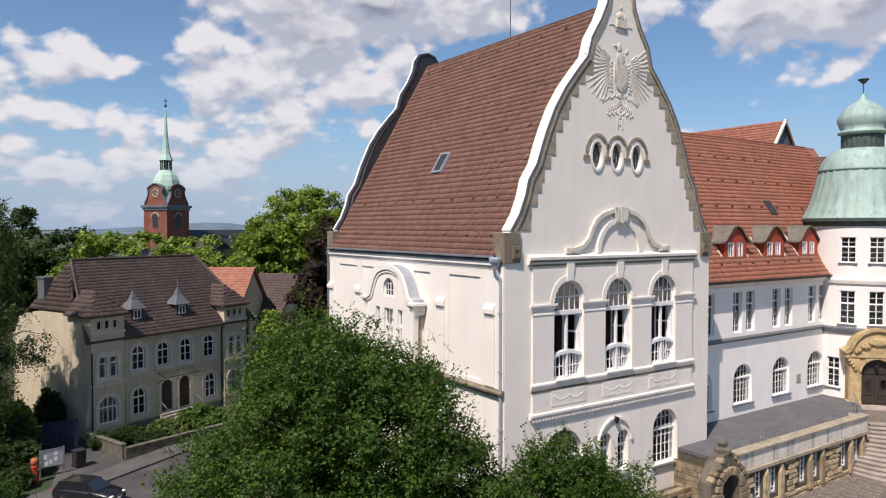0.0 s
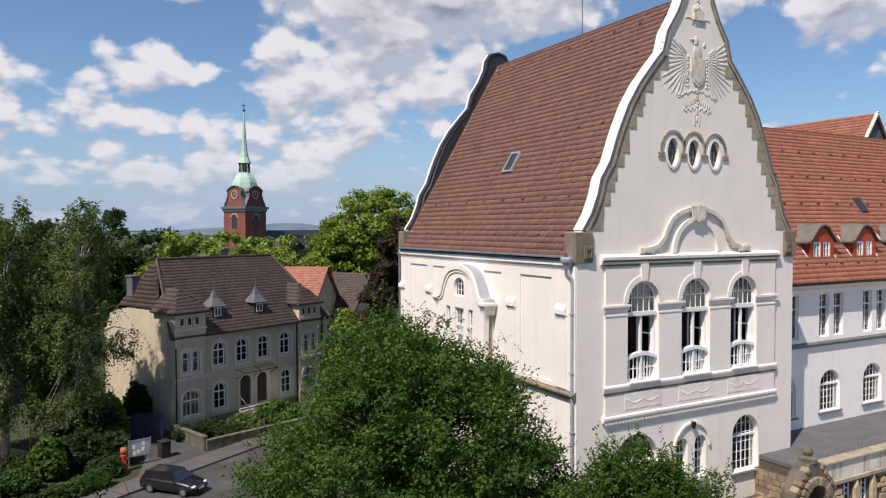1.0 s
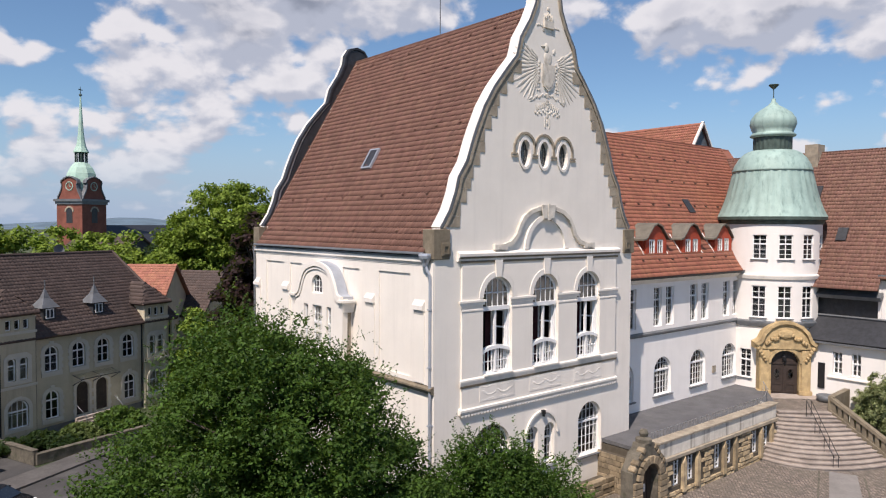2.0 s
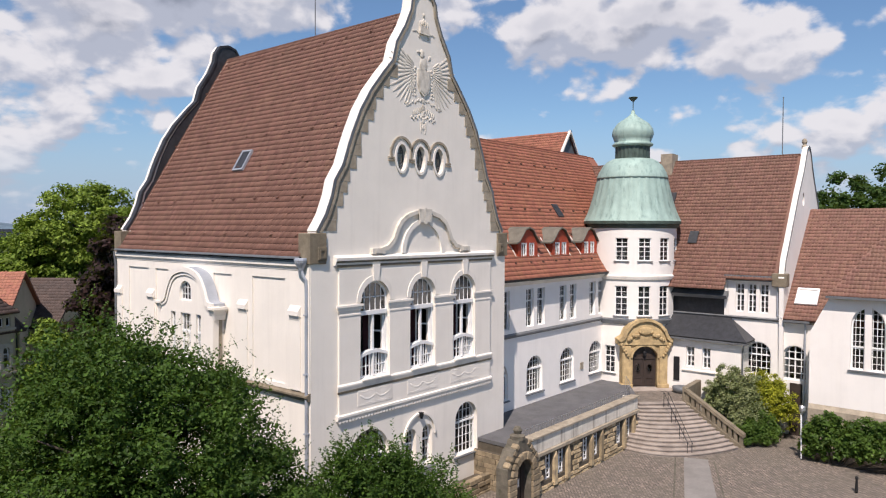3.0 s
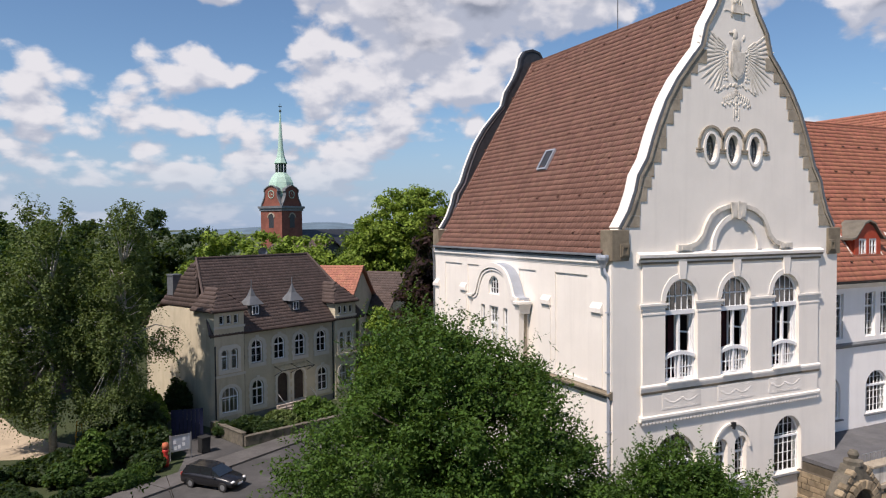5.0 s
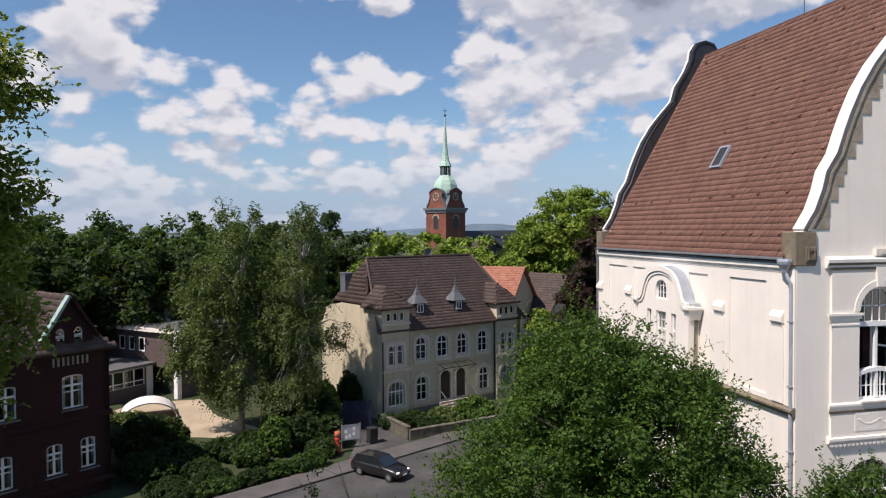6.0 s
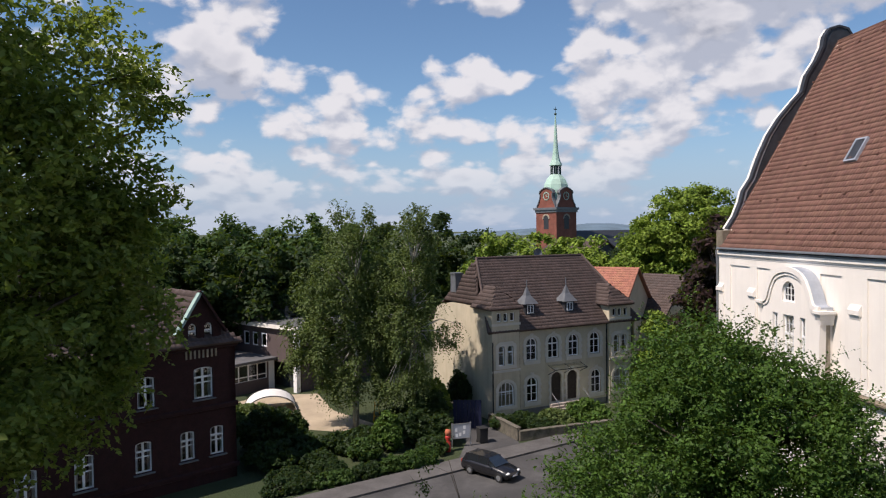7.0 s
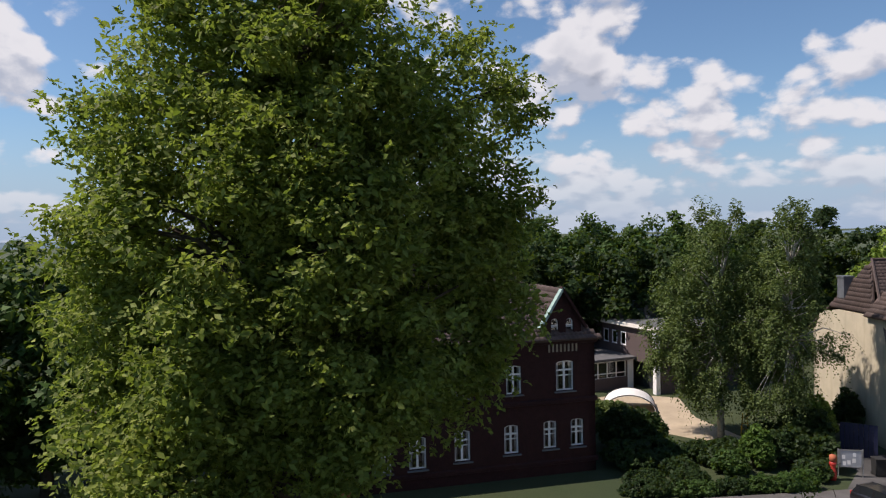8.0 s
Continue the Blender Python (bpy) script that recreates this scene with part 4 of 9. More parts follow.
# relief panels under the hall windows
for k in range(3):
    u = HALLWIN[k]
    bm = bmesh.new()
    box(bm, u - 1.15, -0.235, 5.72, u + 1.15, -0.203, 6.48, SHALLOW)
    rng = random.Random(k)
    for i in range(26):
        t = i / 25 * 2 - 1
        z = 6.2 - 0.2 * (1 - (2 * abs(t) - 1) ** 2)
        bmesh.ops.create_icosphere(bm, subdivisions=1, radius=0.06 + 0.04 * rng.random(), matrix=Matrix.Translation((u + t * 0.95, -0.118, z)) @ Matrix.Diagonal((1.3, 0.16, 0.6, 1)))
    for q in (-1, 1):
        for z in (5.8, 6.4):
            for i in range(8):
                bmesh.ops.create_icosphere(bm, subdivisions=1, radius=0.03, matrix=Matrix.Translation((u + q * (0.25 + 0.1 * i), -0.105, z + 0.03 * math.sin(i))))
    part("relief_panel", bm, "trim", hall)
# hall windows: fanlight over a transom, open casements below, white bowed railing
def hall_window(u):
    d0 = 0.1
    out = arch(u, 1.9, 6.95, 11.55)
    bm = bmesh.new()
    prism(bm, out, d0, d0 + 0.12, FRONT, [grow(out, -0.1)])
    box(bm, u - 0.9, d0 - 0.08, 9.94, u + 0.9, d0 + 0.12, 10.14, FRONT)
    box(bm, u - 0.055, d0 - 0.03, 7.0, u + 0.055, d0 + 0.1, 9.95, FRONT)
    w = part("hall_window", bm, "white", hall, "tall white arched hall window with open dark casements")
    for k in (-0.54, -0.18, 0.18, 0.54):
        bm = bmesh.new()
        zt = 10.6 + math.sqrt(0.95 ** 2 - k * k) - 0.08
        box(bm, u + k - 0.022, d0 + 0.01, 10.12, u + k + 0.022, d0 + 0.07, zt, FRONT)
        part("fanlight_bar", bm, "white", w)
    bm = bmesh.new()
    box(bm, u - 0.85, d0 + 0.01, 10.75, u + 0.85, d0 + 0.07, 10.80, FRONT)
    part("fanlight_bar", bm, "white", w)
    # Opaque pane: the darkness behind the glass is put into its colour
    bm = bmesh.new()
    prism(bm, [p for p in grow(out, -0.08) if p[1] > 10.1][0:] + [(u - 0.85, 10.12), (u + 0.85, 10.12)], d0 + 0.035, d0 + 0.043, FRONT)
    fan = bpy.data.meshes.new("pane")
    bm.to_mesh(fan)
    bm.free()
    part_mesh("pane", fan, "carglass", w, "opaque dark pane that holds the darkness of the room behind")
    # Added maroon backing that darkens the fanlight from behind
    bm = bmesh.new()
    row = [(u - 0.92 + 0.046 * i, d0 + 0.3 + 0.03 * (i % 2)) for i in range(41)]
    prism(bm, row + [(a, y + 0.02) for a, y in row[::-1]], 10.2, 11.6, FRONT @ Matrix(((1, 0, 0, 0), (0, 0, 1, 0), (0, 1, 0, 0), (0, 0, 0, 1))))
    part("pelmet", bm, "maroon", w, "added dark maroon cloth backing behind the fanlight")
    for q, ang in ((1, 62), (-1, -74)):
        bm = bmesh.new()
        m = FRONT @ pose(u + q * 0.84, d0 + 0.12, 0, 0, 0, 90 + (90 - ang) if q > 0 else 90 - (90 + ang))
        prism(bm, rect(0, 7.05, 0.76, 9.9), -0.025, 0.025, m, [rect(0.08, 7.13, 0.68, 8.1), rect(0.08, 8.18, 0.68, 9.0), rect(0.08, 9.08, 0.68, 9.82)])
        cm = part("casement", bm, "white", w)
    bm = bmesh.new()
    row = [(u + 0.27 + 0.045 * i, d0 + 0.95 + 0.06 * (i % 2)) for i in range(14)]
    prism(bm, row + [(a, y + 0.02) for a, y in row[::-1]], 7.0, 11.2, FRONT @ Matrix(((1, 0, 0, 0), (0, 0, 1, 0), (0, 1, 0, 0), (0, 0, 0, 1))))
    part("curtain", bm, "maroon", w, "dark maroon curtain")
    bm = bmesh.new()
    for i in range(9):
        t = i / 8 * 2 - 1
        box(bm, u + t * 0.86 - 0.025, 0.06 + 0.14 * t * t, 7.0, u + t * 0.86 + 0.025, 0.10 + 0.14 * t * t, 7.9 + 0.2 * (1 - t * t), FRONT)
    box(bm, u - 0.9, 0.12, 7.48, u + 0.9, 0.16, 7.53, FRONT)
    box(bm, u - 0.06, 0.03, 7.0, u + 0.06, 0.12, 8.1, FRONT)
    for i in range(12):
        t0, t1 = i / 12 * 2 - 1, (i + 1) / 12 * 2 - 1
        prism(bm, [(u + t0 * 0.92, 7.9 + 0.2 * (1 - t0 * t0)), (u + t1 * 0.92, 7.9 + 0.2 * (1 - t1 * t1)), (u + t1 * 0.92, 8.06 + 0.2 * (1 - t1 * t1)), (u + t0 * 0.92, 8.06 + 0.2 * (1 - t0 * t0))], 0.0, 0.24, FRONT)
    part("railing", bm, "white", w, "white bowed railing")
    bm = bmesh.new()
    box(bm, u - 0.94, -0.25, 6.9, u + 0.94, d0 + 0.1, 6.96, FRONT)
    part("sill", bm, "trim", w)


for u in HALLWIN:
    hall_window(u)
window(hall, FRONT, -3.75, 2.7, 1.4, 4.5, None, 6, 6, transom=0.55, depth=0.25, sill="zinc_dark")
window(hall, FRONT, 3.7, 1.98, 1.54, 4.42, None, 6, 6, transom=0.62, depth=0.25, sill="zinc_dark", blind=0.3)
window(hall, FRONT, -0.82, 0.78, 1.75, 3.85, None, 3, 5, transom=0.62, depth=0.25)
window(hall, FRONT, 0.42, 0.78, 1.75, 3.85, None, 3, 5, transom=0.62, depth=0.25)
moulding("twin_sill", FRONT, -1.35, 0.95, [(-0.1, 1.56), (0.14, 1.56), (0.14, 1.62), (-0.1, 1.72)], "zinc_dark", hall)
bm = bmesh.new()
n = 16
for i in range(n):
    a0, a1 = math.pi * i / n, math.pi * (i + 1) / n
    q = [(-0.2 + r * math.cos(a), 3.3 + r * math.sin(a) * 1.05) for r, a in ((1.14, a0), (1.24, a0), (1.24, a1), (1.14, a1))]
    prism(bm, q, -0.1, -0.003, FRONT)
part("twin_arch_hood", bm, "trim", hall)
bm = bmesh.new()
box(bm, -0.32, -0.22, 4.42, -0.12, -0.05, 4.62, FRONT)
box(bm, -0.25, -0.24, 4.3, -0.19, -0.1, 4.5, FRONT)
part("iron_lantern", bm, "blackmetal", hall)
# oval windows of the gable with their linked hood
for u in OVALS:
    bm = bmesh.new()
    o = oval(u, 17.52, 0.36, 0.66)
    prism(bm, grow(o, -0.0), 0.18, 0.24, FRONT, [grow(o, -0.05)])
    for k in (-0.12, 0.12):
        box(bm, u + k - 0.02, 0.19, 16.95, u + k + 0.02, 0.23, 18.1, FRONT)
    for z in (17.25, 17.75):
        box(bm, u - 0.34, 0.19, z - 0.02, u + 0.34, 0.23, z + 0.02, FRONT)
    w = part("oval_window", bm, "zinc_dark", hall)
    bm = bmesh.new()
    prism(bm, grow(o, -0.03), 0.205, 0.213, FRONT)
    part("pane", bm, "glass", w).visible_shadow = False
    bm = bmesh.new()
    n = 20
    for i in range(n):
        a0, a1 = 2 * math.pi * i / n, 2 * math.pi * (i + 1) / n
        q = [(u + (0.36 + r) * math.cos(a), 17.52 + (0.66 + r) * math.sin(a)) for r, a in ((0.0, a0), (0.13, a0), (0.13, a1), (0.0, a1))]
        prism(bm, q, -0.06, -0.003, FRONT)
    part("oval_surround", bm, "trim", hall)
bm = bmesh.new()
for c, u in enumerate(OVALS):
    n = 10
    for i in range(n):
        a0, a1 = math.pi * (0.06 + 0.88 * i / n), math.pi * (0.06 + 0.88 * (i + 1) / n)
        q = [(u + r * math.cos(a), 17.72 + (r + 0.07) * math.sin(a)) for r, a in ((0.66, a0), (0.78, a0), (0.78, a1), (0.66, a1))]
        prism(bm, q, -0.16, -0.003, SHALLOW)
for u in (OVALS[0] - 0.74, (OVALS[0] + OVALS[1]) / 2, (OVALS[1] + OVALS[2]) / 2, OVALS[2] + 0.74):
    box(bm, u - 0.2, -0.15, 17.42, u + 0.2, -0.003, 17.50, SHALLOW)
    box(bm, u - 0.2, -0.15, 17.30, u + 0.2, -0.003, 17.37, SHALLOW)
    box(bm, u - 0.06, -0.12, 17.5, u + 0.06, -0.003, 17.95, SHALLOW)
part("linked_hood", bm, "sandstone", hall)
# bell-shaped pediment above the cornice
BELL = [(3.72, 12.80), (3.72, 13.08), (3.1, 13.10), (2.62, 13.22), (2.25, 13.55), (2.05, 14.0), (1.75, 14.45), (1.2, 14.78), (0.6, 14.93), (0.0, 14.96)]
capping("bell_pediment", [(-u, z) for u, z in BELL[2:]] + [(u, z) for u, z in BELL[-2:1:-1]], SHALLOW, -0.3, -0.003, -0.2, 0.0, "relief", hall)
for q in (-1, 1):
    bm = bmesh.new()
    box(bm, q * 3.3 - 0.42, -0.34, 12.80, q * 3.3 + 0.42, -0.003, 13.08, SHALLOW)
    box(bm, q * 3.3 - 0.2, -0.38, 12.86, q * 3.3 + 0.2, -0.34, 13.02, SHALLOW)
    part("pediment_foot", bm, "relief", hall)
bm = bmesh.new()
n = 18
for i in range(n):
    a0, a1 = math.pi * i / n, math.pi * (i + 1) / n
    q = [(r * math.cos(a), 12.8 + (r + 0.1) * math.sin(a)) for r, a in ((1.38, a0), (1.62, a0), (1.62, a1), (1.38, a1))]
    prism(bm, q, -0.22, -0.003, SHALLOW)
part("lunette_arch", bm, "trim", hall)
bm = bmesh.new()
prism(bm, [(-0.42, 14.3), (0.42, 14.3), (0.5, 15.02), (-0.5, 15.02)], -0.42, -0.31, SHALLOW)
box(bm, -0.08, -0.46, 14.25, 0.08, -0.42, 15.08, SHALLOW)
for q in (-1, 1):
    box(bm, q * 0.26 - 0.12, -0.45, 14.36, q * 0.26 + 0.12, -0.42, 14.6, SHALLOW)
part("pediment_keystone", bm, "relief", hall)
# stepped sandstone quoins that follow the gable
for q in (-1, 1):
    zz = 13.9
    i = 0
    while zz < 21.4:
        h = 0.62 if i % 3 else 0.5
        zm = zz + h / 2
        edge = np.interp(zm, [p[1] for p in HALF], [p[0] for p in HALF])
        lo = min(np.interp(zz, [p[1] for p in HALF], [p[0] for p in HALF]), np.interp(zz + h, [p[1] for p in HALF], [p[0] for p in HALF]))
        wid = (0.75, 0.48, 0.62)[i % 3] if zz < 20 else 0.5
        bm = bmesh.new()
        e0, e1 = [np.interp(z, [p[1] for p in HALF], [p[0] for p in HALF]) - 0.1 for z in (zz, zz + h - 0.015)]
        prism(bm, [(q * e0, zz), (q * e1, zz + h - 0.015), (q * (lo - wid), zz + h - 0.015), (q * (lo - wid), zz)], -0.035, -0.003, FRONT)
        part("quoin", bm, "sandstone", hall)
        zz += h
        i += 1
# kneelers at the feet of the gables
for m in (FRONT, BACK):
    for q in (-1, 1):
        bm = bmesh.new()
        box(bm, q * 6.93 - 0.48, -0.1, 12.45, q * 6.93 + 0.48, 0.7, 13.8, m, 0.03)
        box(bm, q * 6.72 - 0.26, -0.15, 12.6, q * 6.72 + 0.26, -0.1, 13.2, m, 0.02)
        prism(bm, rect(q * 6.72 - 0.17, 12.69, q * 6.72 + 0.17, 13.11), -0.19, -0.15, m, [rect(q * 6.72 - 0.1, 12.77, q * 6.72 + 0.1, 13.03)])
        part("kneeler", bm, "kneelstone", hall, "grey sandstone block at the foot of the gable")


def coping(m, thick, name, mat, v0=-0.05, v1=None):
    """White capping that runs up the curved gable."""
    bm = bmesh.new()
    P = [(-u, z) for u, z in HALF[1:]] + [(u, z) for u, z in HALF[-2:0:-1]]
    ring = []
    for i, (u, z) in enumerate(P):
        a, b = P[max(i - 1, 0)], P[min(i + 1, len(P) - 1)]
        t = Vector((b[0] - a[0], b[1] - a[1])).normalized()
        n = Vector((-t.y, t.x))
        ring.append([bm.verts.new(m @ Vector((u + n.x * k, v, z + n.y * k))) for v, k in ((v0, -0.05), (v0, 0.09), (v1 if v1 else thick + 0.03, 0.09), (v1 if v1 else thick + 0.1, -0.05))])
    for p, q in zip(ring, ring[1:]):
        for k in range(4):
            bm.faces.new((p[k], p[(k + 1) % 4], q[(k + 1) % 4], q[k]))
    bm.faces.new(ring[0])
    bm.faces.new(ring[-1])
    return part(name, bm, mat, hall)


coping(FRONT, 0.55, "gable_coping", "trim")
coping(FRONT, 0.55, "coping_edge", "zinc_dark", -0.085, -0.053)
coping(BACK, 0.5, "gable_coping", "trim", -0.1, 0.16)
coping(BACK, 0.5, "coping_flashing", "slate", 0.165, 0.56)
bm = bmesh.new()
for q in (-1, 1):
    P = [(q * u * 0.985, z - 0.02) for u, z in HALF[1:]]
    for (u0, z0), (u1, z1) in zip(P, P[1:]):
        prism(bm, [(u0, z0), (u1, z1), (u1 - q * 0.13, z1 - 0.03), (u0 - q * 0.13, z0 - 0.03)], -0.09, -0.02, FRONT)
part("gable_edge_band", bm, "sandstone", hall)
bm = bmesh.new()
P = [(u * 0.97, z - 0.05) for u, z in HALF[1:]]
prism(bm, P + [(-u, z) for u, z in P[-2::-1]] + [(-5.6, 13.8), (-0.2, 24.6), (0.2, 24.6), (5.6, 13.8)], 0.502, 0.515, BACK)
part("gable_flashing", bm, "slate", hall)
# relief of a crowned bird with a shield
bm = bmesh.new()


def blob(u, z, ru, rz, out=0.1, rot=0.0, sub=2):
    bmesh.ops.create_icosphere(bm, subdivisions=sub, radius=1.0, matrix=Matrix.Translation((u, -0.01, z)) @ Matrix.Rotation(rot, 4, "Y") @ Matrix.Diagonal((ru, out, rz, 1)))


prism(bm, [(-0.46, 22.05), (0.46, 22.05), (0.46, 21.3), (0.32, 20.95), (0.0, 20.72), (-0.32, 20.95), (-0.46, 21.3)], -0.24, -0.003, FRONT)
prism(bm, [(-0.36, 21.95), (0.36, 21.95), (0.36, 21.32), (0.24, 21.02), (0.0, 20.85), (-0.24, 21.02), (-0.36, 21.32)], -0.29, -0.24, FRONT)
for q in (-1, 1):
    # long quills in a fan, a row of coverts over their roots
    for i in range(13):
        a = radians(36 - 9.0 * i)
        ln = 1.55 + 0.38 * math.sin(math.pi * i / 12)
        blob(q * (0.72 + ln * 0.52 * math.cos(a)), 22.15 + ln * 0.52 * math.sin(a) - 0.05 * i, ln * 0.5, 0.075, 0.085, -q * a, 2)
        blob(q * (0.60 + ln * 0.30 * math.cos(a)), 22.2 + ln * 0.30 * math.sin(a) - 0.05 * i, ln * 0.24, 0.07, 0.13, -q * a, 1)
    for i in range(9):
        blob(q * (0.62 + 0.04 * (i % 2)), 22.1 - 0.17 * i, 0.085, 0.075, 0.15, 0, 1)
        blob(q * (0.78 + 0.04 * (i % 2)), 22.0 - 0.16 * i, 0.06, 0.06, 0.11, 0, 1)
    for i in range(6):
        blob(q * (0.2 + 0.2 * i), 20.5 - 0.06 * i + 0.07 * (i % 2), 0.13, 0.07, 0.11, q * 0.7, 1)
        blob(q * (0.14 + 0.13 * i), 20.05 - 0.05 * i, 0.06, 0.19, 0.09, q * 0.35, 1)
        blob(q * (0.18 + 0.14 * i), 19.65 - 0.03 * i + 0.1 * (i % 2), 0.08, 0.08, 0.13, 0, 1)
    for i in range(3):
        blob(q * (1.2 + 0.07 * i), 20.15 + 0.1 * i, 0.14, 0.035, 0.1, q * (0.3 + 0.4 * i), 1)
for i in range(5):
    blob(0.0, 20.5 - 0.33 * i, 0.15 - 0.015 * i, 0.2, 0.12, 0, 1)
    for q in (-1, 1):
        blob(q * 0.16, 19.35 - 0.1 * i, 0.05, 0.14, 0.09, q * 0.3, 1)
blob(0.0, 22.35, 0.3, 0.42, 0.17)
blob(-0.12, 22.85, 0.17, 0.26, 0.24)
blob(-0.36, 22.92, 0.17, 0.06, 0.2)
blob(0.45, 22.75, 0.1, 0.18, 0.14, 0.4, 1)
for q in (-1, 1):
    for i in range(6):
        a = radians(200 - 28 * i)
        blob(q * (0.62 + 0.3 * math.cos(a)), 23.75 + 0.2 * math.sin(a), 0.1, 0.06, 0.1, q * 0.6 * math.cos(a), 1)
box(bm, -0.34, -0.34, 23.85, 0.34, -0.003, 24.2, FRONT)
for i in range(5):
    blob(-0.28 + 0.14 * i, 24.36 + 0.14 * (1 - abs(i - 2) / 2), 0.07, 0.2, 0.22, 0, 1)
blob(0, 24.82, 0.1, 0.13, 0.18, 0, 1)
for v in bm.verts:
    v.co.y *= 0.3
part("bird_relief", bm, "relief", hall, "weathered carved crest in low relief", smooth=False)

# side wall: outer skin with sunk panels, pilaster caps, string course
SH = [arch(18 - 2.35, 1.9, 0.4, 3.9)]
bm = bmesh.new()
prism(bm, rect(0.503, -0.9, 17.447, 12.5), 0, 0.5, SIDE, SH + [rect(18 - 11.2, 6.0, 18 - 7.0, 10.0)])
part("side_wall", bm, "plaster", hall)
bm = bmesh.new()
panels = [(1.7, 4.2), (5.9, 7.5), (11.9, 13.3), (14.05, 16.4)]
prism(bm, rect(0.003, 6.8, 17.99, 12.3), -0.07, -0.003, SIDE, [rect(18 - b, 7.0, 18 - a, 11.76) for a, b in panels])
part("panelled_skin", bm, "plaster", hall)
for a in (0.95, 4.9, 13.75, 17.55):
    bm = bmesh.new()
    u = 18 - a
    sw = Matrix(((0, 1, 0, 0), (1, 0, 0, 0), (0, 0, 1, 0), (0, 0, 0, 1)))
    prism(bm, [(-0.24, 10.16), (-0.074, 10.1), (-0.074, 10.6), (-0.24, 10.36)], u - 0.37, u + 0.37, SIDE @ sw)
    prism(bm, [(-0.13, 9.95), (-0.074, 9.9), (-0.074, 10.1), (-0.19, 10.14)], u - 0.33, u + 0.33, SIDE @ sw)
    part("pilaster_cap", bm, "trim", hall)
    bm = bmesh.new()
    box(bm, u - 0.36, -0.12, 6.85, u + 0.36, -0.073, 9.95, SIDE)
    part("pilaster", bm, "plaster", hall)
moulding("side_string_course", SIDE, 0, 18, [(0.003, 6.42), (0.14, 6.46), (0.16, 6.56), (0.24, 6.62), (0.24, 6.70), (0.003, 6.8)], "kneelstone", hall, "grey stained string course")
moulding("side_cornice", SIDE, -0.1, 17.6, [(0.003, 12.12), (0.09, 12.16), (0.12, 12.28), (0.19, 12.34), (0.19, 12.55), (0.003, 12.6)], "trim", hall)
window(hall, SIDE, 18 - 2.35, 1.9, 0.4, 3.9, None, 4, 6, transom=0.6, depth=0.25, sill="zinc_dark")
# oriel with a bell-shaped hood
OX = 0.68
OC = 18 - 9.1
hood = [(2.6, 9.9), (2.6, 10.2), (2.2, 10.25), (2.0, 10.42), (1.75, 10.95), (1.35, 11.5), (0.8, 11.78), (0.0, 11.9)]
top = [(OC + u, z) for u, z in hood] + [(OC - u, z) for u, z in hood[-2::-1]]
bm = bmesh.new()
prism(bm, [(OC - 2.45, 5.6), (OC + 2.45, 5.6)] + top[1:-1], -OX, -OX + 0.3, SIDE,
      [arch(OC, 1.15, 10.3, 11.3, 0.58), rect(OC - 0.48, 6.95, OC + 0.48, 9.66), rect(OC + 0.98, 6.95, OC + 1.45, 9.66), rect(OC - 1.45, 6.95, OC - 0.98, 9.66)])
part("oriel_front", bm, "plaster", hall)
for q in (-1, 1):
    bm = bmesh.new()
    side_m = SIDE @ pose(OC + q * 2.45, -OX + 0.3, 0, 0, 0, 90)
    prism(bm, rect(0, 5.6, OX - 0.3, 10.2), 0, 0.2 * q, side_m)
    part("oriel_side", bm, "plaster", hall)
def smooth_line(pts, n=4):
    """Points rounded off by a curve through them."""
    out = []
    for i in range(len(pts) - 1):
        p0, p1, p2, p3 = [Vector(pts[min(max(k, 0), len(pts) - 1)]) for k in (i - 1, i, i + 1, i + 2)]
        for t in (k / n for k in range(n)):
            out.append(tuple(0.5 * (2 * p1 + (p2 - p0) * t + (2 * p0 - 5 * p1 + 4 * p2 - p3) * t * t + (3 * p1 - p0 - 3 * p2 + p3) * t ** 3)))
    return out + [tuple(pts[-1])]


arc = smooth_line([(OC - u, z) for u, z in hood[1:]] + [(OC + u, z) for u, z in hood[-2:0:-1]])
capping("oriel_hood", arc, SIDE, -OX + 0.02, -0.074, -0.06, 0.10, "zinc", hall)
capping("oriel_rim", arc, SIDE, -OX - 0.12, -OX + 0.017, -0.14, 0.12, "trim", hall)
capping("oriel_inner_rim", arc, SIDE, -OX - 0.06, -OX - 0.003, -0.30, -0.18, "trim", hall)
# Dark sheet stands in for the unlit room behind the oriel window
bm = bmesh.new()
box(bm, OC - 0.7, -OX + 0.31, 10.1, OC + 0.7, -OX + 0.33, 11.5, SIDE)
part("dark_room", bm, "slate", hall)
for q in (-1, 1):
    bm = bmesh.new()
    a, b = sorted((OC + q * 2.30, OC + q * 2.86))
    base = [(a, -OX - 0.2), (b, -OX - 0.2), (b, -0.075), (a, -0.075)]
    rings = [[bm.verts.new(SIDE @ Vector((u + (k if u == a else -k), v + (k if v < -0.5 else 0), z))) for u, v in base] for k, z in ((0.0, 10.14), (0.0, 10.02), (0.06, 9.98), (0.16, 9.72), (0.2, 9.5))]
    for p, r in zip(rings, rings[1:]):
        for i in range(4):
            bm.faces.new((p[i], p[(i + 1) % 4], r[(i + 1) % 4], r[i]))
    bm.faces.new(rings[0])
    bm.faces.new(rings[-1])
    part("oriel_moulding", bm, "trim", hall)
box_bm = bmesh.new()
box(box_bm, OC - 2.45, -OX, 5.4, OC + 2.45, -0.073, 5.62, SIDE)
part("oriel_base", box_bm, "trim", hall)
window(hall, SIDE, OC, 1.15, 10.3, 11.3, 0.58, 4, 3, depth=-OX + 0.12, name="oriel_window")
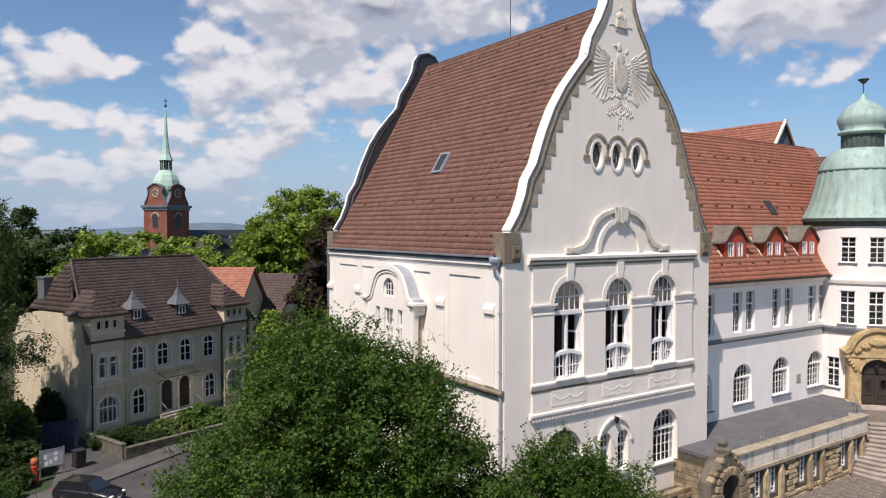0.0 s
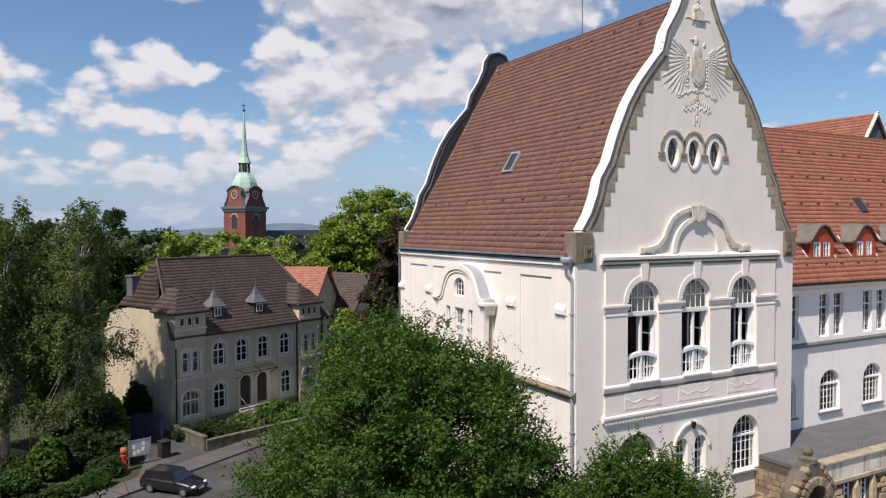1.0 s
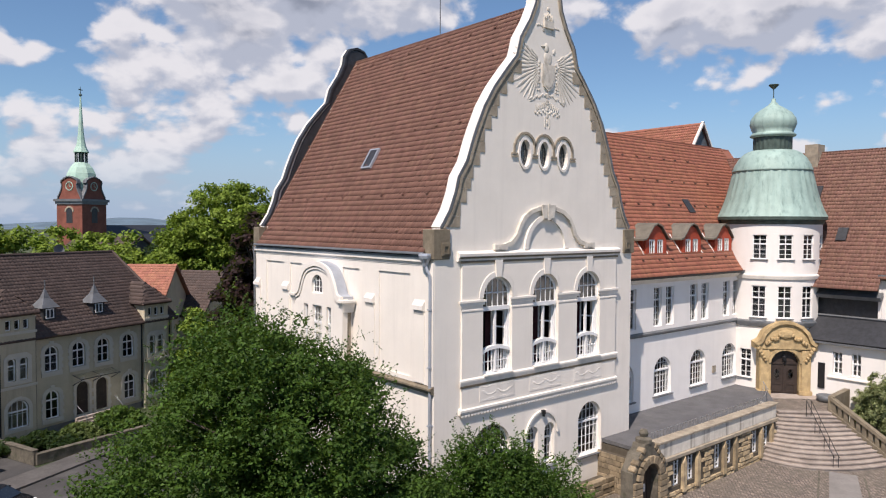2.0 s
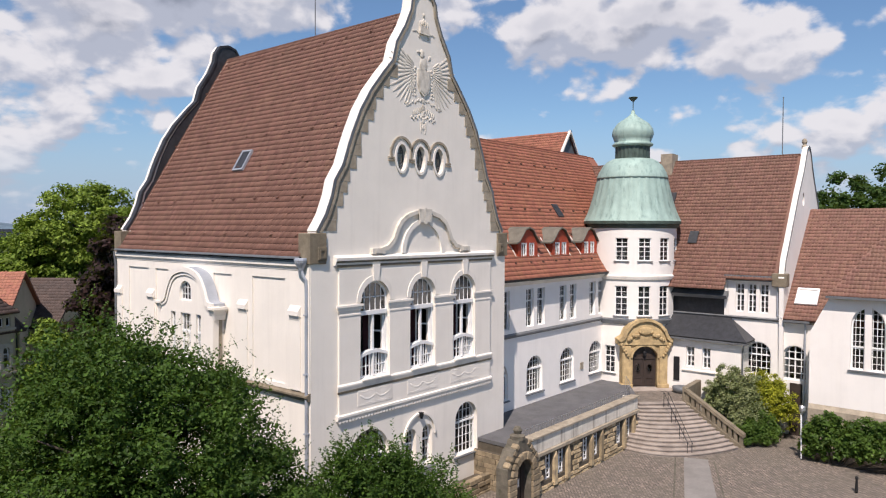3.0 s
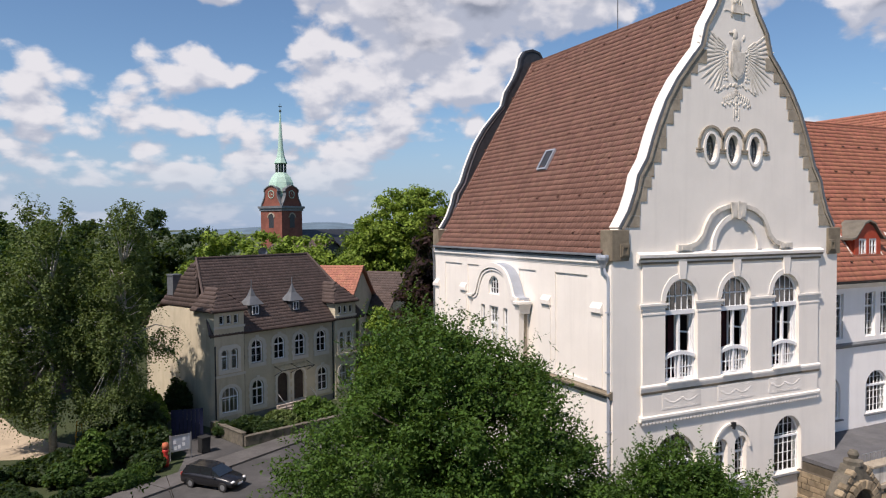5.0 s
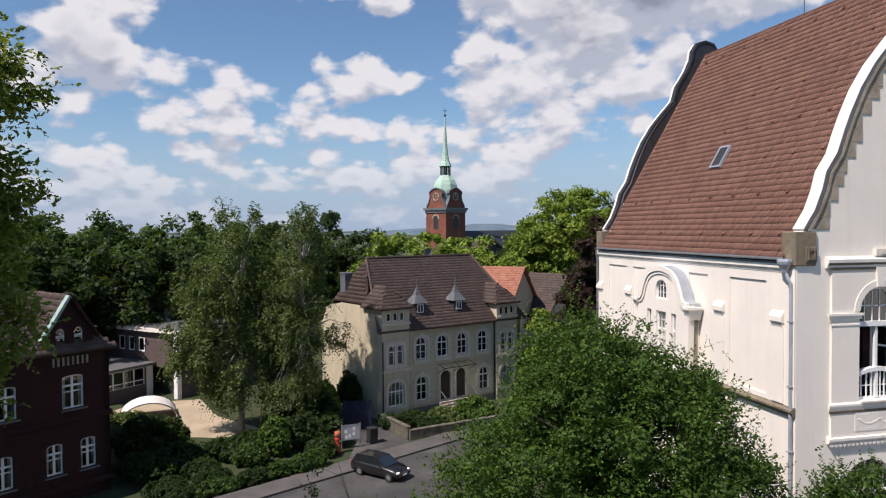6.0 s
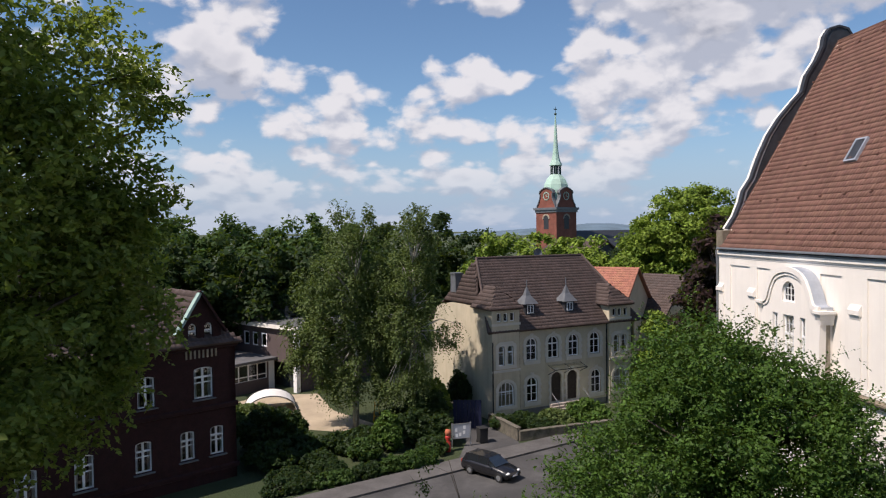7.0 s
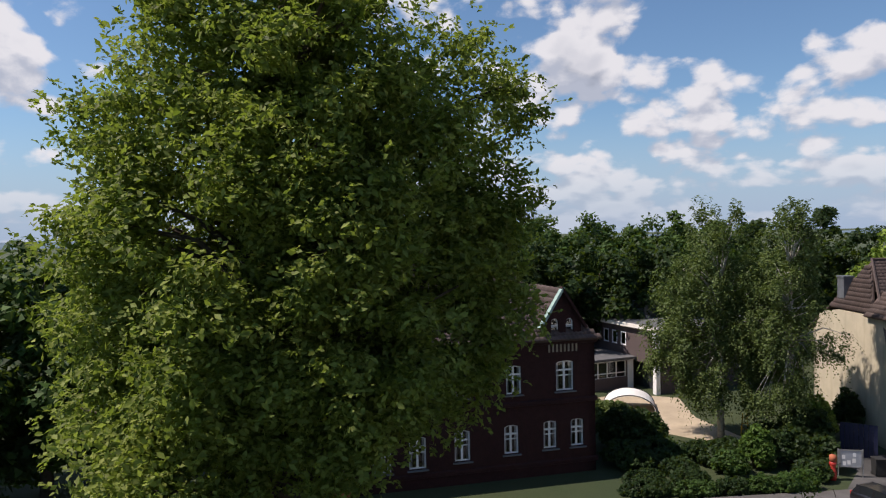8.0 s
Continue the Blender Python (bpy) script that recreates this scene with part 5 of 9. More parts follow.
window(hall, SIDE, OC, 0.96, 6.95, 9.66, 0.0, 3, 6, transom=0.66, depth=-OX + 0.12, name="oriel_window")
for q in (-1, 1):
    window(hall, SIDE, OC + q * 1.215, 0.47, 6.95, 9.66, 0.0, 2, 6, transom=0.66, depth=-OX + 0.12, name="oriel_window")
bm = bmesh.new()
box(bm, OC + 2.452, -OX + 0.2, 6.9, OC + 2.47, -0.12, 9.5, SIDE)
part("oriel_side_panel", bm, "sandstone", hall)
# remaining walls and floors close the hall
bm = bmesh.new()
prism(bm, rect(0.553, -0.9, 17.497, 12.5), 0, 0.5, EAST)
part("east_wall", bm, "plaster", hall)
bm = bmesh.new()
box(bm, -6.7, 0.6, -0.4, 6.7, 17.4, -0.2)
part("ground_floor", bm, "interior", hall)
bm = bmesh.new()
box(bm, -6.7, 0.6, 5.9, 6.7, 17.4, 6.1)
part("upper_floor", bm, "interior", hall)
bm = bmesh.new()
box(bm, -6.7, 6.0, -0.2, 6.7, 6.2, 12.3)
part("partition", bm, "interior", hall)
# Linings and ceiling added, coloured dark so the hall looks unlit through its windows
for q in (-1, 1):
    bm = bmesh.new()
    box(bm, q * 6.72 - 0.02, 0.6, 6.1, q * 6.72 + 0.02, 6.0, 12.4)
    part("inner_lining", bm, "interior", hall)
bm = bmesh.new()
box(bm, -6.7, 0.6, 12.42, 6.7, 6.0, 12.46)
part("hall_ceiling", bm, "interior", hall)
# roof
for q in (-1, 1):
    bm = bmesh.new()
    slab(bm, [(q * 7.44, 0.5, 12.72), (q * 7.44, 17.55, 12.72), (0, 17.55, 25.2), (0, 0.5, 25.2)])
    part("roof_slope", bm, "tile_brown", hall)
sl = Vector((7.44, 0, 12.48))
tiles(hall, (-7.48, 17.52, 12.70), (0, -1, 0), tuple(sl.normalized()), 17.0, sl.length, "tile_brown", single=lambda a, b: a > 11.6 and b < 4.0)
tiles(hall, (7.48, 0.52, 12.70), (0, 1, 0), tuple(Vector((-7.44, 0, 12.48)).normalized()), 17.0, sl.length, "tile_brown")
bm = bmesh.new()
for i in range(46):
    y = 0.6 + i * 0.365
    lathe(bm, [(0.15, 0.0), (0.13, 0.42)], 8, math.radians(-10), math.radians(190), Matrix.Translation((0, y, 25.2)) @ Matrix.Rotation(radians(-90), 4, "X"))
part("ridge_tiles", bm, "tile_brown", hall, kind="stuff")
# mortar line against the rear gable, skylight, vents, snow hooks
bm = bmesh.new()
slab(bm, [(-7.42, 17.2, 12.85), (-7.42, 17.5, 12.85), (-0.05, 17.5, 25.22), (-0.05, 17.2, 25.22)], 0.02)
part("verge_mortar", bm, "trim", hall)


def on_roof(yl, z, out=0.0):
    """The pose of something lying on the hall's street-side slope."""
    t = (z - 12.72) / 12.48
    s = Vector((7.44, 0, 12.48)).normalized()
    u = Vector((0, -1, 0))
    n = u.cross(s)
    return Matrix.Translation(Vector((-7.44 + 7.44 * t, yl, z)) + n * out) @ Matrix((u, s, n)).transposed().to_4x4()


bm = bmesh.new()
m = on_roof(8.95, 17.6, 0.06)
prism(bm, rect(-0.45, -0.65, 0.45, 0.65), 0, 0.14, m @ Matrix(((1, 0, 0, 0), (0, 0, 1, 0), (0, 1, 0, 0), (0, 0, 0, 1))), [rect(-0.36, -0.56, 0.36, 0.56)])
sk = part("skylight", bm, "zinc", hall, "small zinc-framed roof window")
bm = bmesh.new()
box(bm, -0.37, -0.57, 0.08, 0.37, 0.57, 0.1, m)
part("pane", bm, "slate", sk, "dark glass")
rng = random.Random(4)
bm = bmesh.new()
for row, z in enumerate((13.6, 15.4, 17.2, 19.0, 20.9, 22.6, 24.4)):
    for i in range(9):
        m = on_roof(1.4 + i * 1.9 + 0.9 * (row % 2) + rng.uniform(-0.1, 0.1), z, 0.06)
        prism(bm, [(-0.0, 0.0), (0.16, 0.0), (0.05, 0.12), (0.0, 0.1)], -0.08, 0.08, m @ Matrix(((0, 1, 0, 0), (1, 0, 0, 0), (0, 0, 1, 0), (0, 0, 0, 1))))
part("vent_tiles", bm, "tile_brown", hall, kind="stuff")
# gutter, hopper and downpipe
bm = bmesh.new()
lathe(bm, [(0.095, 0.0), (0.095, 17.3)], 10, math.radians(170), math.radians(370), Matrix.Translation((-7.53, 0.4, 12.68)) @ Matrix.Rotation(radians(-90), 4, "X"))
box(bm, -7.5, 0.4, 12.52, -7.44, 17.6, 12.6)
part("gutter", bm, "zinc_dark", hall)
bm = bmesh.new()
lathe(bm, [(0.0, 12.72), (0.28, 12.72), (0.3, 12.62), (0.27, 12.5), (0.15, 12.3), (0.1, 12.15)], 10, m=Matrix.Translation((-7.56, 0.32, 0)))
tube(bm, [(-7.55, 0.3, 12.2), (-7.5, 0.22, 11.9), (-7.42, 0.16, 11.75), (-7.4, 0.15, 11.4), (-7.4, 0.15, -0.5)], 0.075, 10)
for z in (2.5, 5.0, 7.6, 10.2):
    box(bm, -7.5, 0.06, z, -7.28, 0.24, z + 0.06)
part("downpipe", bm, "zinc", hall, "zinc rainwater hopper and downpipe", smooth=False)
bm = bmesh.new()
tube(bm, [(-7.5, 17.9, 12.6), (-7.45, 17.85, 11.8), (-7.45, 17.85, -0.5)], 0.07, 8)
part("downpipe", bm, "zinc_dark", hall)
# base course of stone along the front foot
moulding("plinth", FRONT, -7.3, 7.3, [(0.004, -0.9), (0.16, -0.9), (0.16, -0.12), (0.004, 0.0)], "sandstone", hall)
aerial = thing("roof_aerial", "thin metal aerial mast with short rods on the ridge", "aerial", pose(26.85, 32.5, 25.3))
bm = bmesh.new()
tube(bm, [(0, 0, 0), (0, 0, 3.4)], 0.03, 6)
part("mast", bm, "zinc_dark", aerial)
for z, ln in ((1.0, 0.55), (1.15, 0.4), (2.2, 0.7)):
    bm = bmesh.new()
    tube(bm, [(-ln * 0.8, -ln, z), (ln * 0.8, ln, z)], 0.015, 5)
    part("rod", bm, "zinc_dark", aerial)

# ---------------------------------------------------------------- school wing with three dormers
wing = thing("school_wing", "white plastered school wing with a red tiled roof and dormers", "school building", pose(34.12, 26.0, 0))
WF = facing(0, 0, 0)
PAIRS = [5.85, 7.25, 10.2, 11.65, 14.6, 16.0]
ARCHES = [6.5, 10.85, 15.15]
bm = bmesh.new()
holes = [rect(u - 0.47, 7.45, u + 0.47, 10.02) for u in PAIRS] + [arch(u, 2.0, 2.92, 5.4) for u in ARCHES]
holes += [rect(1.6 - 0.47, 7.45, 1.6 + 0.47, 10.02), rect(3.0 - 0.47, 7.45, 3.0 + 0.47, 10.02), arch(2.3, 2.0, 2.92, 5.4)]
prism(bm, rect(0.02, -0.9, 19.0, 10.6), 0, 0.5, WF, holes)
part("front_wall", bm, "plaster_white", wing)
for u in PAIRS + [1.6, 3.0]:
    window(wing, WF, u, 0.94, 7.45, 10.02, 0.0, 2, 6, transom=0.68, depth=0.16, sill=None, blind=0.25)
for u in ARCHES + [2.3]:
    window(wing, WF, u, 2.0, 2.92, 5.4, None, 6, 6, transom=0.64, depth=0.16, sill="zinc_dark", blind=0.4)
moulding("string_course", WF, 0.02, 17.6, [(0.003, 6.9), (0.1, 6.94), (0.16, 7.02), (0.16, 7.1), (0.003, 7.2)], "zinc_dark", wing)
moulding("eaves_cornice", WF, 0.02, 17.3, [(0.003, 10.3), (0.12, 10.34), (0.3, 10.5), (0.34, 10.62), (0.003, 10.62)], "trim", wing)
bm = bmesh.new()
lathe(bm, [(0.12, 0.0), (0.12, 17.4)], 10, math.radians(170), math.radians(370), Matrix.Translation((0.02, -0.5, 10.76)) @ Matrix.Rotation(radians(90), 4, "Y") @ Matrix.Rotation(radians(90), 4, "Z"))
box(bm, 0.02, -0.42, 10.6, 17.4, -0.3, 10.7)
part("gutter", bm, "blackmetal", wing)
bm = bmesh.new()
tube(bm, [(17.25, -0.45, 10.7), (17.25, -0.3, 10.3), (17.25, -0.12, 10.0), (17.25, -0.12, 1.9)], 0.06, 8)
part("downpipe", bm, "zinc_dark", wing)
bm = bmesh.new()
box(bm, 12.75, -0.05, 3.5, 13.2, -0.003, 4.0, WF)
part("wall_plaque", bm, "sandstone", wing)
bm = bmesh.new()
prism(bm, rect(0.02, -0.9, 27, 10.6), 0, 0.4, facing(27, 14, 180))
box(bm, 0.6, 0.6, 2.2, 18, 13.5, 2.3)
box(bm, 0.6, 0.6, 6.5, 18, 13.5, 6.7)
box(bm, 0.6, 5.0, 2.2, 18, 5.1, 10.5)
part("inner_shell", bm, "interior", wing)
for q in (0, 1):
    bm = bmesh.new()
    y0 = -0.42 if q == 0 else 14.42
    slab(bm, [(0.02, y0, 10.72), (27.5, y0, 10.72), (27.5, 7, 21.0), (0.02, 7, 21.0)])
    part("roof_slope", bm, "tile_red", wing)
ws = Vector((0, 7.42, 10.28))
tiles(wing, (0.05, -0.44, 10.70), (1, 0, 0), tuple(ws.normalized()), 26.0, ws.length, "tile_red", keep=lambda a, b: a < 18.5 + b * 0.72)
bm = bmesh.new()
for i in range(72):
    lathe(bm, [(0.15, 0.0), (0.13, 0.42)], 8, math.radians(-10), math.radians(190), Matrix.Translation((0.1 + i * 0.365, 7, 21.0)) @ Matrix.Rotation(radians(90), 4, "Z") @ Matrix.Rotation(radians(-90), 4, "X"))
part("ridge_tiles", bm, "tile_red", wing, kind="stuff")


def dormer(parent, x):
    """A dormer with red cheeks and a curved lead roof: foot at the roof slope."""
    y0 = 0.55
    zf = 12.0
    bm = bmesh.new()
    prism(bm, [(x - 1.2, zf), (x + 1.2, zf), (x + 1.18, zf + 1.05), (x + 0.85, zf + 1.42), (x + 0.45, zf + 1.85), (x, zf + 2.02), (x - 0.45, zf + 1.85), (x - 0.85, zf + 1.42), (x - 1.18, zf + 1.05)], y0, y0 + 0.15, ID,
          [rect(x - 0.82, zf + 0.12, x - 0.12, zf + 1.1), rect(x + 0.12, zf + 0.12, x + 0.82, zf + 1.1)])
    for q in (-1, 1):
        prism(bm, [(y0 + 0.15, zf), (y0 + 0.15, zf + 1.08), (y0 + 1.0, zf + 1.08)], x + q * 1.2 - 0.05, x + q * 1.2 + 0.05, Matrix(((0, 1, 0, 0), (1, 0, 0, 0), (0, 0, 1, 0), (0, 0, 0, 1))))
    d = part("dormer", bm, "redboard", parent, "dormer with red boarded front and curved lead roof")
    bm = bmesh.new()
    prof = [(-1.75, 1.12), (-1.35, 1.22), (-0.95, 1.6), (-0.5, 2.05), (0, 2.2), (0.5, 2.05), (0.95, 1.6), (1.35, 1.22), (1.75, 1.12)]
    P = [(x + u * 0.92, zf + z) for u, z in prof]
    prism(bm, P + [(u, z - 0.1) for u, z in P[::-1]], y0 - 0.16, y0 + 1.9)
    part("dormer_roof", bm, "lead", d)
    for q in (-1, 1):
        bm = bmesh.new()
        prism(bm, rect(x + q * 0.47 - 0.35, zf + 0.12, x + q * 0.47 + 0.35, zf + 1.1), y0 + 0.03, y0 + 0.1, ID, [rect(x + q * 0.47 - 0.24, zf + 0.23, x + q * 0.47 + 0.24, zf + 0.99)])
        box(bm, x + q * 0.47 - 0.04, y0 + 0.04, zf + 0.15, x + q * 0.47 + 0.04, y0 + 0.09, zf + 1.05)
        box(bm, x + q * 0.47 - 0.3, y0 + 0.04, zf + 0.65, x + q * 0.47 + 0.3, y0 + 0.09, zf + 0.69)
        part("casement", bm, "white", d)
        bm = bmesh.new()
        box(bm, x + q * 0.47 - 0.3, y0 + 0.06, zf + 0.15, x + q * 0.47 + 0.3, y0 + 0.068, zf + 1.05)
        part("pane", bm, "glass", d).visible_shadow = False
    bm = bmesh.new()
    box(bm, x - 1.3, y0 - 0.12, zf - 0.08, x + 1.3, y0 + 0.1, zf)
    part("dormer_sill", bm, "zinc_dark", d)
    for q in (-1, 1):
        bm = bmesh.new()
        slab(bm, [(x + q * 1.3, y0 - 0.05, zf + 0.1), (x + q * 1.42, y0 - 0.05, zf + 0.1), (x + q * 1.42, y0 + 0.95, zf + 1.5), (x + q * 1.3, y0 + 0.95, zf + 1.5)], 0.03)
        part("dormer_flashing", bm, "trim", d)
    return d


for x in (6.4, 10.75, 15.05):
    dormer(wing, x)
bm = bmesh.new()
wn = Vector((1, 0, 0)).cross(ws.normalized())
m = Matrix.Translation(Vector((14.2, 3.0, 15.45)) + wn * 0.05) @ Matrix((Vector((1, 0, 0)), ws.normalized(), wn)).transposed().to_4x4()
box(bm, -0.4, -0.6, 0, 0.4, 0.6, 0.1, m)
part("skylight", bm, "slate", wing)
rng = random.Random(14)
bm = bmesh.new()
for row in range(5):
    for i in range(11):
        sy = 1.2 + row * 2.3
        m = Matrix.Translation(Vector((0.9 + i * 1.75 + 0.8 * (row % 2) + rng.uniform(-0.15, 0.15), -0.42, 10.72)) + ws.normalized() * sy + wn * 0.06) @ Matrix((Vector((1, 0, 0)), ws.normalized(), wn)).transposed().to_4x4()
        prism(bm, [(0.0, 0.0), (0.16, 0.0), (0.05, 0.12), (0.0, 0.1)], -0.08, 0.08, m @ Matrix(((0, 1, 0, 0), (1, 0, 0, 0), (0, 0, 1, 0), (0, 0, 0, 1))))
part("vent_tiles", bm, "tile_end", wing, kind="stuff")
# taller rear roof behind the wing
rear = thing("rear_building", "rear school block with a red tiled gable roof behind the wing", "school building", pose(62.0, 36.0, 0))
bm = bmesh.new()
prism(bm, [(-7, 0), (7, 0), (7, 14), (0, 23.75), (-7, 14)], 0, 0.4)
part("gable_wall", bm, "zinc_dark", rear)
bm = bmesh.new()
prism(bm, rect(-7, 0, 7, 14), 0, 0.4, facing(0, 22, 180))
for q in (-1, 1):
    box(bm, q * 7 - 0.2, 0.4, 0, q * 7 + 0.2, 22, 14)
part("walls", bm, "plaster", rear)
for q in (-1, 1):
    bm = bmesh.new()
    slab(bm, [(q * 7.4, -0.2, 13.5), (q * 7.4, 22, 13.5), (0, 22, 23.8), (0, -0.2, 23.8)])
    part("roof_slope", bm, "tile_brown", rear)
rs = Vector((7.4, 0, 10.3))
tiles(rear, (-7.4, 21.9, 13.5), (0, -1, 0), tuple(rs.normalized()), 22.0, rs.length, "tile_red", keep=lambda a, b: b > 5)
bm = bmesh.new()
slab(bm, [(-7.4, -0.35, 13.6), (-7.4, -0.1, 13.6), (0, -0.1, 23.95), (0, -0.35, 23.95)], 0.15)
slab(bm, [(7.4, -0.35, 13.6), (7.4, -0.1, 13.6), (0, -0.1, 23.95), (0, -0.35, 23.95)], 0.15)
part("verge_board", bm, "trim", rear)

# ---------------------------------------------------------------- terrace in front of the wing
terrace = thing("terrace", "rubble stone terrace with a felt roof deck and concrete parapet", "terrace", pose(31.6, 20.4, 0))
TX = 13.2
bm = bmesh.new()
prism(bm, [(0.0, 0.2), (TX - 0.1, 0.2), (TX + 2.2, 1.1), (TX + 4.2, 2.4), (TX + 6.0, 3.6), (TX + 6.2, 5.59), (2.53, 5.59), (2.53, 3.59), (0.0, 3.59)], 2.2, 2.0, m=Matrix(((1, 0, 0, 0), (0, 0, 1, 0), (0, 1, 0, 0), (0, 0, 0, 1))))
part("deck", bm, "felt", terrace, "dark grey roofing felt deck")
bm = bmesh.new()
box(bm, 0.15, 0.02, 1.87, TX, 0.3, 2.68, ID, 0.01)
box(bm, TX - 0.3, 0.303, 1.87, TX, 1.0, 2.68)
part("parapet", bm, "concrete", terrace, "streaked concrete parapet")
bm = bmesh.new()
box(bm, 0.0, -0.08, 2.683, TX + 0.08, 0.55, 2.8, ID, 0.02)
part("parapet_cap", bm, "sandstone", terrace)
bm = bmesh.new()
box(bm, 0.0, -0.12, 1.66, TX + 0.05, 0.3, 1.865, ID, 0.02)
part("string_stone", bm, "sandstone", terrace)
WINT = [1.85, 3.25, 6.1, 7.4, 10.55, 11.95]
bm = bmesh.new()
th = [rect(u - 0.36, 0.1, u + 0.36, 1.5) for u in WINT]
prism(bm, rect(0, -0.9, TX, 1.66), 0.06, 0.45, ID, th)
prism(bm, [(TX - 0.3, 0.46), (TX, 0.46), (TX + 2.2, 1.5), (TX + 4.2, 2.8), (TX + 4.0, 3.1), (TX + 1.9, 1.8)], 1.9, -0.9, m=Matrix(((1, 0, 0, 0), (0, 0, 1, 0), (0, 1, 0, 0), (0, 0, 0, 1))))
box(bm, 0.0, 0.46, -0.9, 0.4, 3.58, 1.95)
box(bm, 0.5, 1.5, -0.9, TX, 1.6, 1.95)
tw = part("rubble_wall", bm, "mortar", terrace)
for u in WINT:
    window(terrace, ID, u, 0.72, 0.1, 1.5, 0.0, 2, 5, depth=0.2, bar=0.05, frame_w=0.08)
    bm = bmesh.new()
    prism(bm, [(u + 0.42, -0.3), (u + 0.74, -0.3), (u + 0.74, 1.25), (u + 0.58, 1.62), (u + 0.42, 1.25)], -0.12, 0.06)
    part("buttress", bm, "stone_one", terrace)
# shaped stones of the rubble wall
rng = random.Random(11)
z = -0.62
row = 0
while z < 1.6:
    h = rng.uniform(0.22, 0.34)
    h = min(h, 1.64 - z)
    u = 0.0 + rng.random() * 0.1
    while u < TX - 0.1:
        w = rng.uniform(0.3, 0.75)
        u1 = min(u + w, TX)
        if h > 0.08 and not any(u1 > c - 0.36 and u < c + 0.9 and z + h > 0.1 and z < 1.5 for c in WINT):
            me = bpy.data.meshes.new("stone")
            b = bmesh.new()
            ww, hh = (u1 - u) / 2 - 0.012, h / 2 - 0.012
            k = 0.035
            vs = [b.verts.new((sx * (ww - (k if dd else 0)), -0.06 - 0.05 * rng.random() if dd else 0.07, sz * (hh - (k if dd else 0)))) for dd in (0, 1) for sx, sz in ((-1, -1), (1, -1), (1, 1), (-1, 1))]
            b.faces.new(vs[4:])
            for i in range(4):
                b.faces.new((vs[i], vs[(i + 1) % 4], vs[4 + (i + 1) % 4], vs[4 + i]))
            bmesh.ops.recalc_face_normals(b, faces=b.faces)
            b.to_mesh(me)
            b.free()
            me.materials.append(M["stone_one"])
            PIECES.append(("stone", me, "stone_one", tw, Matrix.Translation(((u + u1) / 2, 0.06, z + h / 2))))
        u = u1
    z += h
    row += 1
# low iron railing at the deck's edge
rail = thing("deck_railing", "thin galvanised railing along the terrace deck", "railing", pose(31.6, 20.4, 2.2))
bm = bmesh.new()
for z in (0.42, 0.85):
    tube(bm, [(0.5, 0.75, z), (TX - 0.2, 0.75, z)], 0.022, 6)
tube(bm, [(TX - 0.2, 0.75, 0.85), (TX + 2.0, 1.5, 0.85), (TX + 4.2, 2.9, 0.85)], 0.022, 6)
part("rails", bm, "steel", rail)
for i in range(46):
    bm = bmesh.new()
    u = 0.5 + (TX - 0.7) * i / 45
    tube(bm, [(u, 0.75, 0), (u, 0.75, 0.85)], 0.014, 5)
    part("baluster", bm, "steel", rail)
for i in range(6):
    bm = bmesh.new()
    t = i / 5
    tube(bm, [(TX - 0.2 + 4.3 * t, 0.75 + 1.2 * t + 0.9 * t * t, 0), (TX - 0.2 + 4.3 * t, 0.75 + 1.2 * t + 0.9 * t * t, 0.85)], 0.018, 5)
    part("baluster", bm, "steel", rail)
# arched stone gateway at the foot of the hall
gate = thing("stone_gateway", "rough sandstone arched gateway with a dark wooden door", "gateway", pose(30.4, 20.1, -0.5) @ Matrix.Diagonal((0.95, 1, 0.9, 1)))
bm = bmesh.new()
out = [(-1.5, 0), (1.55, 0), (1.55, 2.5), (1.35, 3.0), (1.05, 3.2), (0.8, 3.6), (0.5, 3.75), (0.35, 4.0), (-0.45, 4.0), (-0.6, 3.7), (-0.95, 3.5), (-1.15, 3.1), (-1.5, 2.6)]
prism(bm, out, 0.0, 0.7, ID, [arch(0.0, 1.5, 0.02, 2.85)])
part("arch_stone", bm, "gardenstone", gate)
bm = bmesh.new()
box(bm, 1.0, 0.703, 0, 1.5, 4.0, 2.3)
part("side_wall", bm, "mortar", gate)
rng = random.Random(19)
for r in range(7):
    v = 0.72
    while v < 3.9:
        w = rng.uniform(0.4, 0.8)
        bm = bmesh.new()
        box(bm, 0.96 - 0.04 * rng.random(), v, 0.02 + r * 0.33, 1.03, min(v + w, 3.98) - 0.03, 0.32 + r * 0.33, ID, 0.015)
        part("stone", bm, "gatestone", gate)
        v += w
rng = random.Random(9)
for i in range(9):
    bm = bmesh.new()
    a = math.pi * (i + 0.5) / 9
    box(bm, -0.17, -0.14 - 0.04 * rng.random(), -0.22, 0.17, 0.02, 0.22, Matrix.Translation((0.98 * math.cos(a), 0, 2.1 + 0.98 * math.sin(a))) @ Matrix.Rotation(math.pi / 2 - a, 4, "Y"), 0.03)
    part("voussoir", bm, "gatestone", gate)
for u in (-1.13, 1.16):
    for i in range(6):
        bm = bmesh.new()
        box(bm, u - 0.36, -0.12 - 0.05 * rng.random(), 0.03 + i * 0.34, u + 0.36, 0.02, 0.35 + i * 0.34, ID, 0.03)
        part("jamb_stone", bm, "gatestone", gate)
bm = bmesh.new()
lathe(bm, [(0.0, 4.75), (0.16, 4.7), (0.25, 4.5), (0.18, 4.3), (0.42, 4.2), (0.42, 4.0)], 10, m=Matrix.Translation((-0.05, 0.35, 0)))
part("cap_stone", bm, "gardenstone", gate)
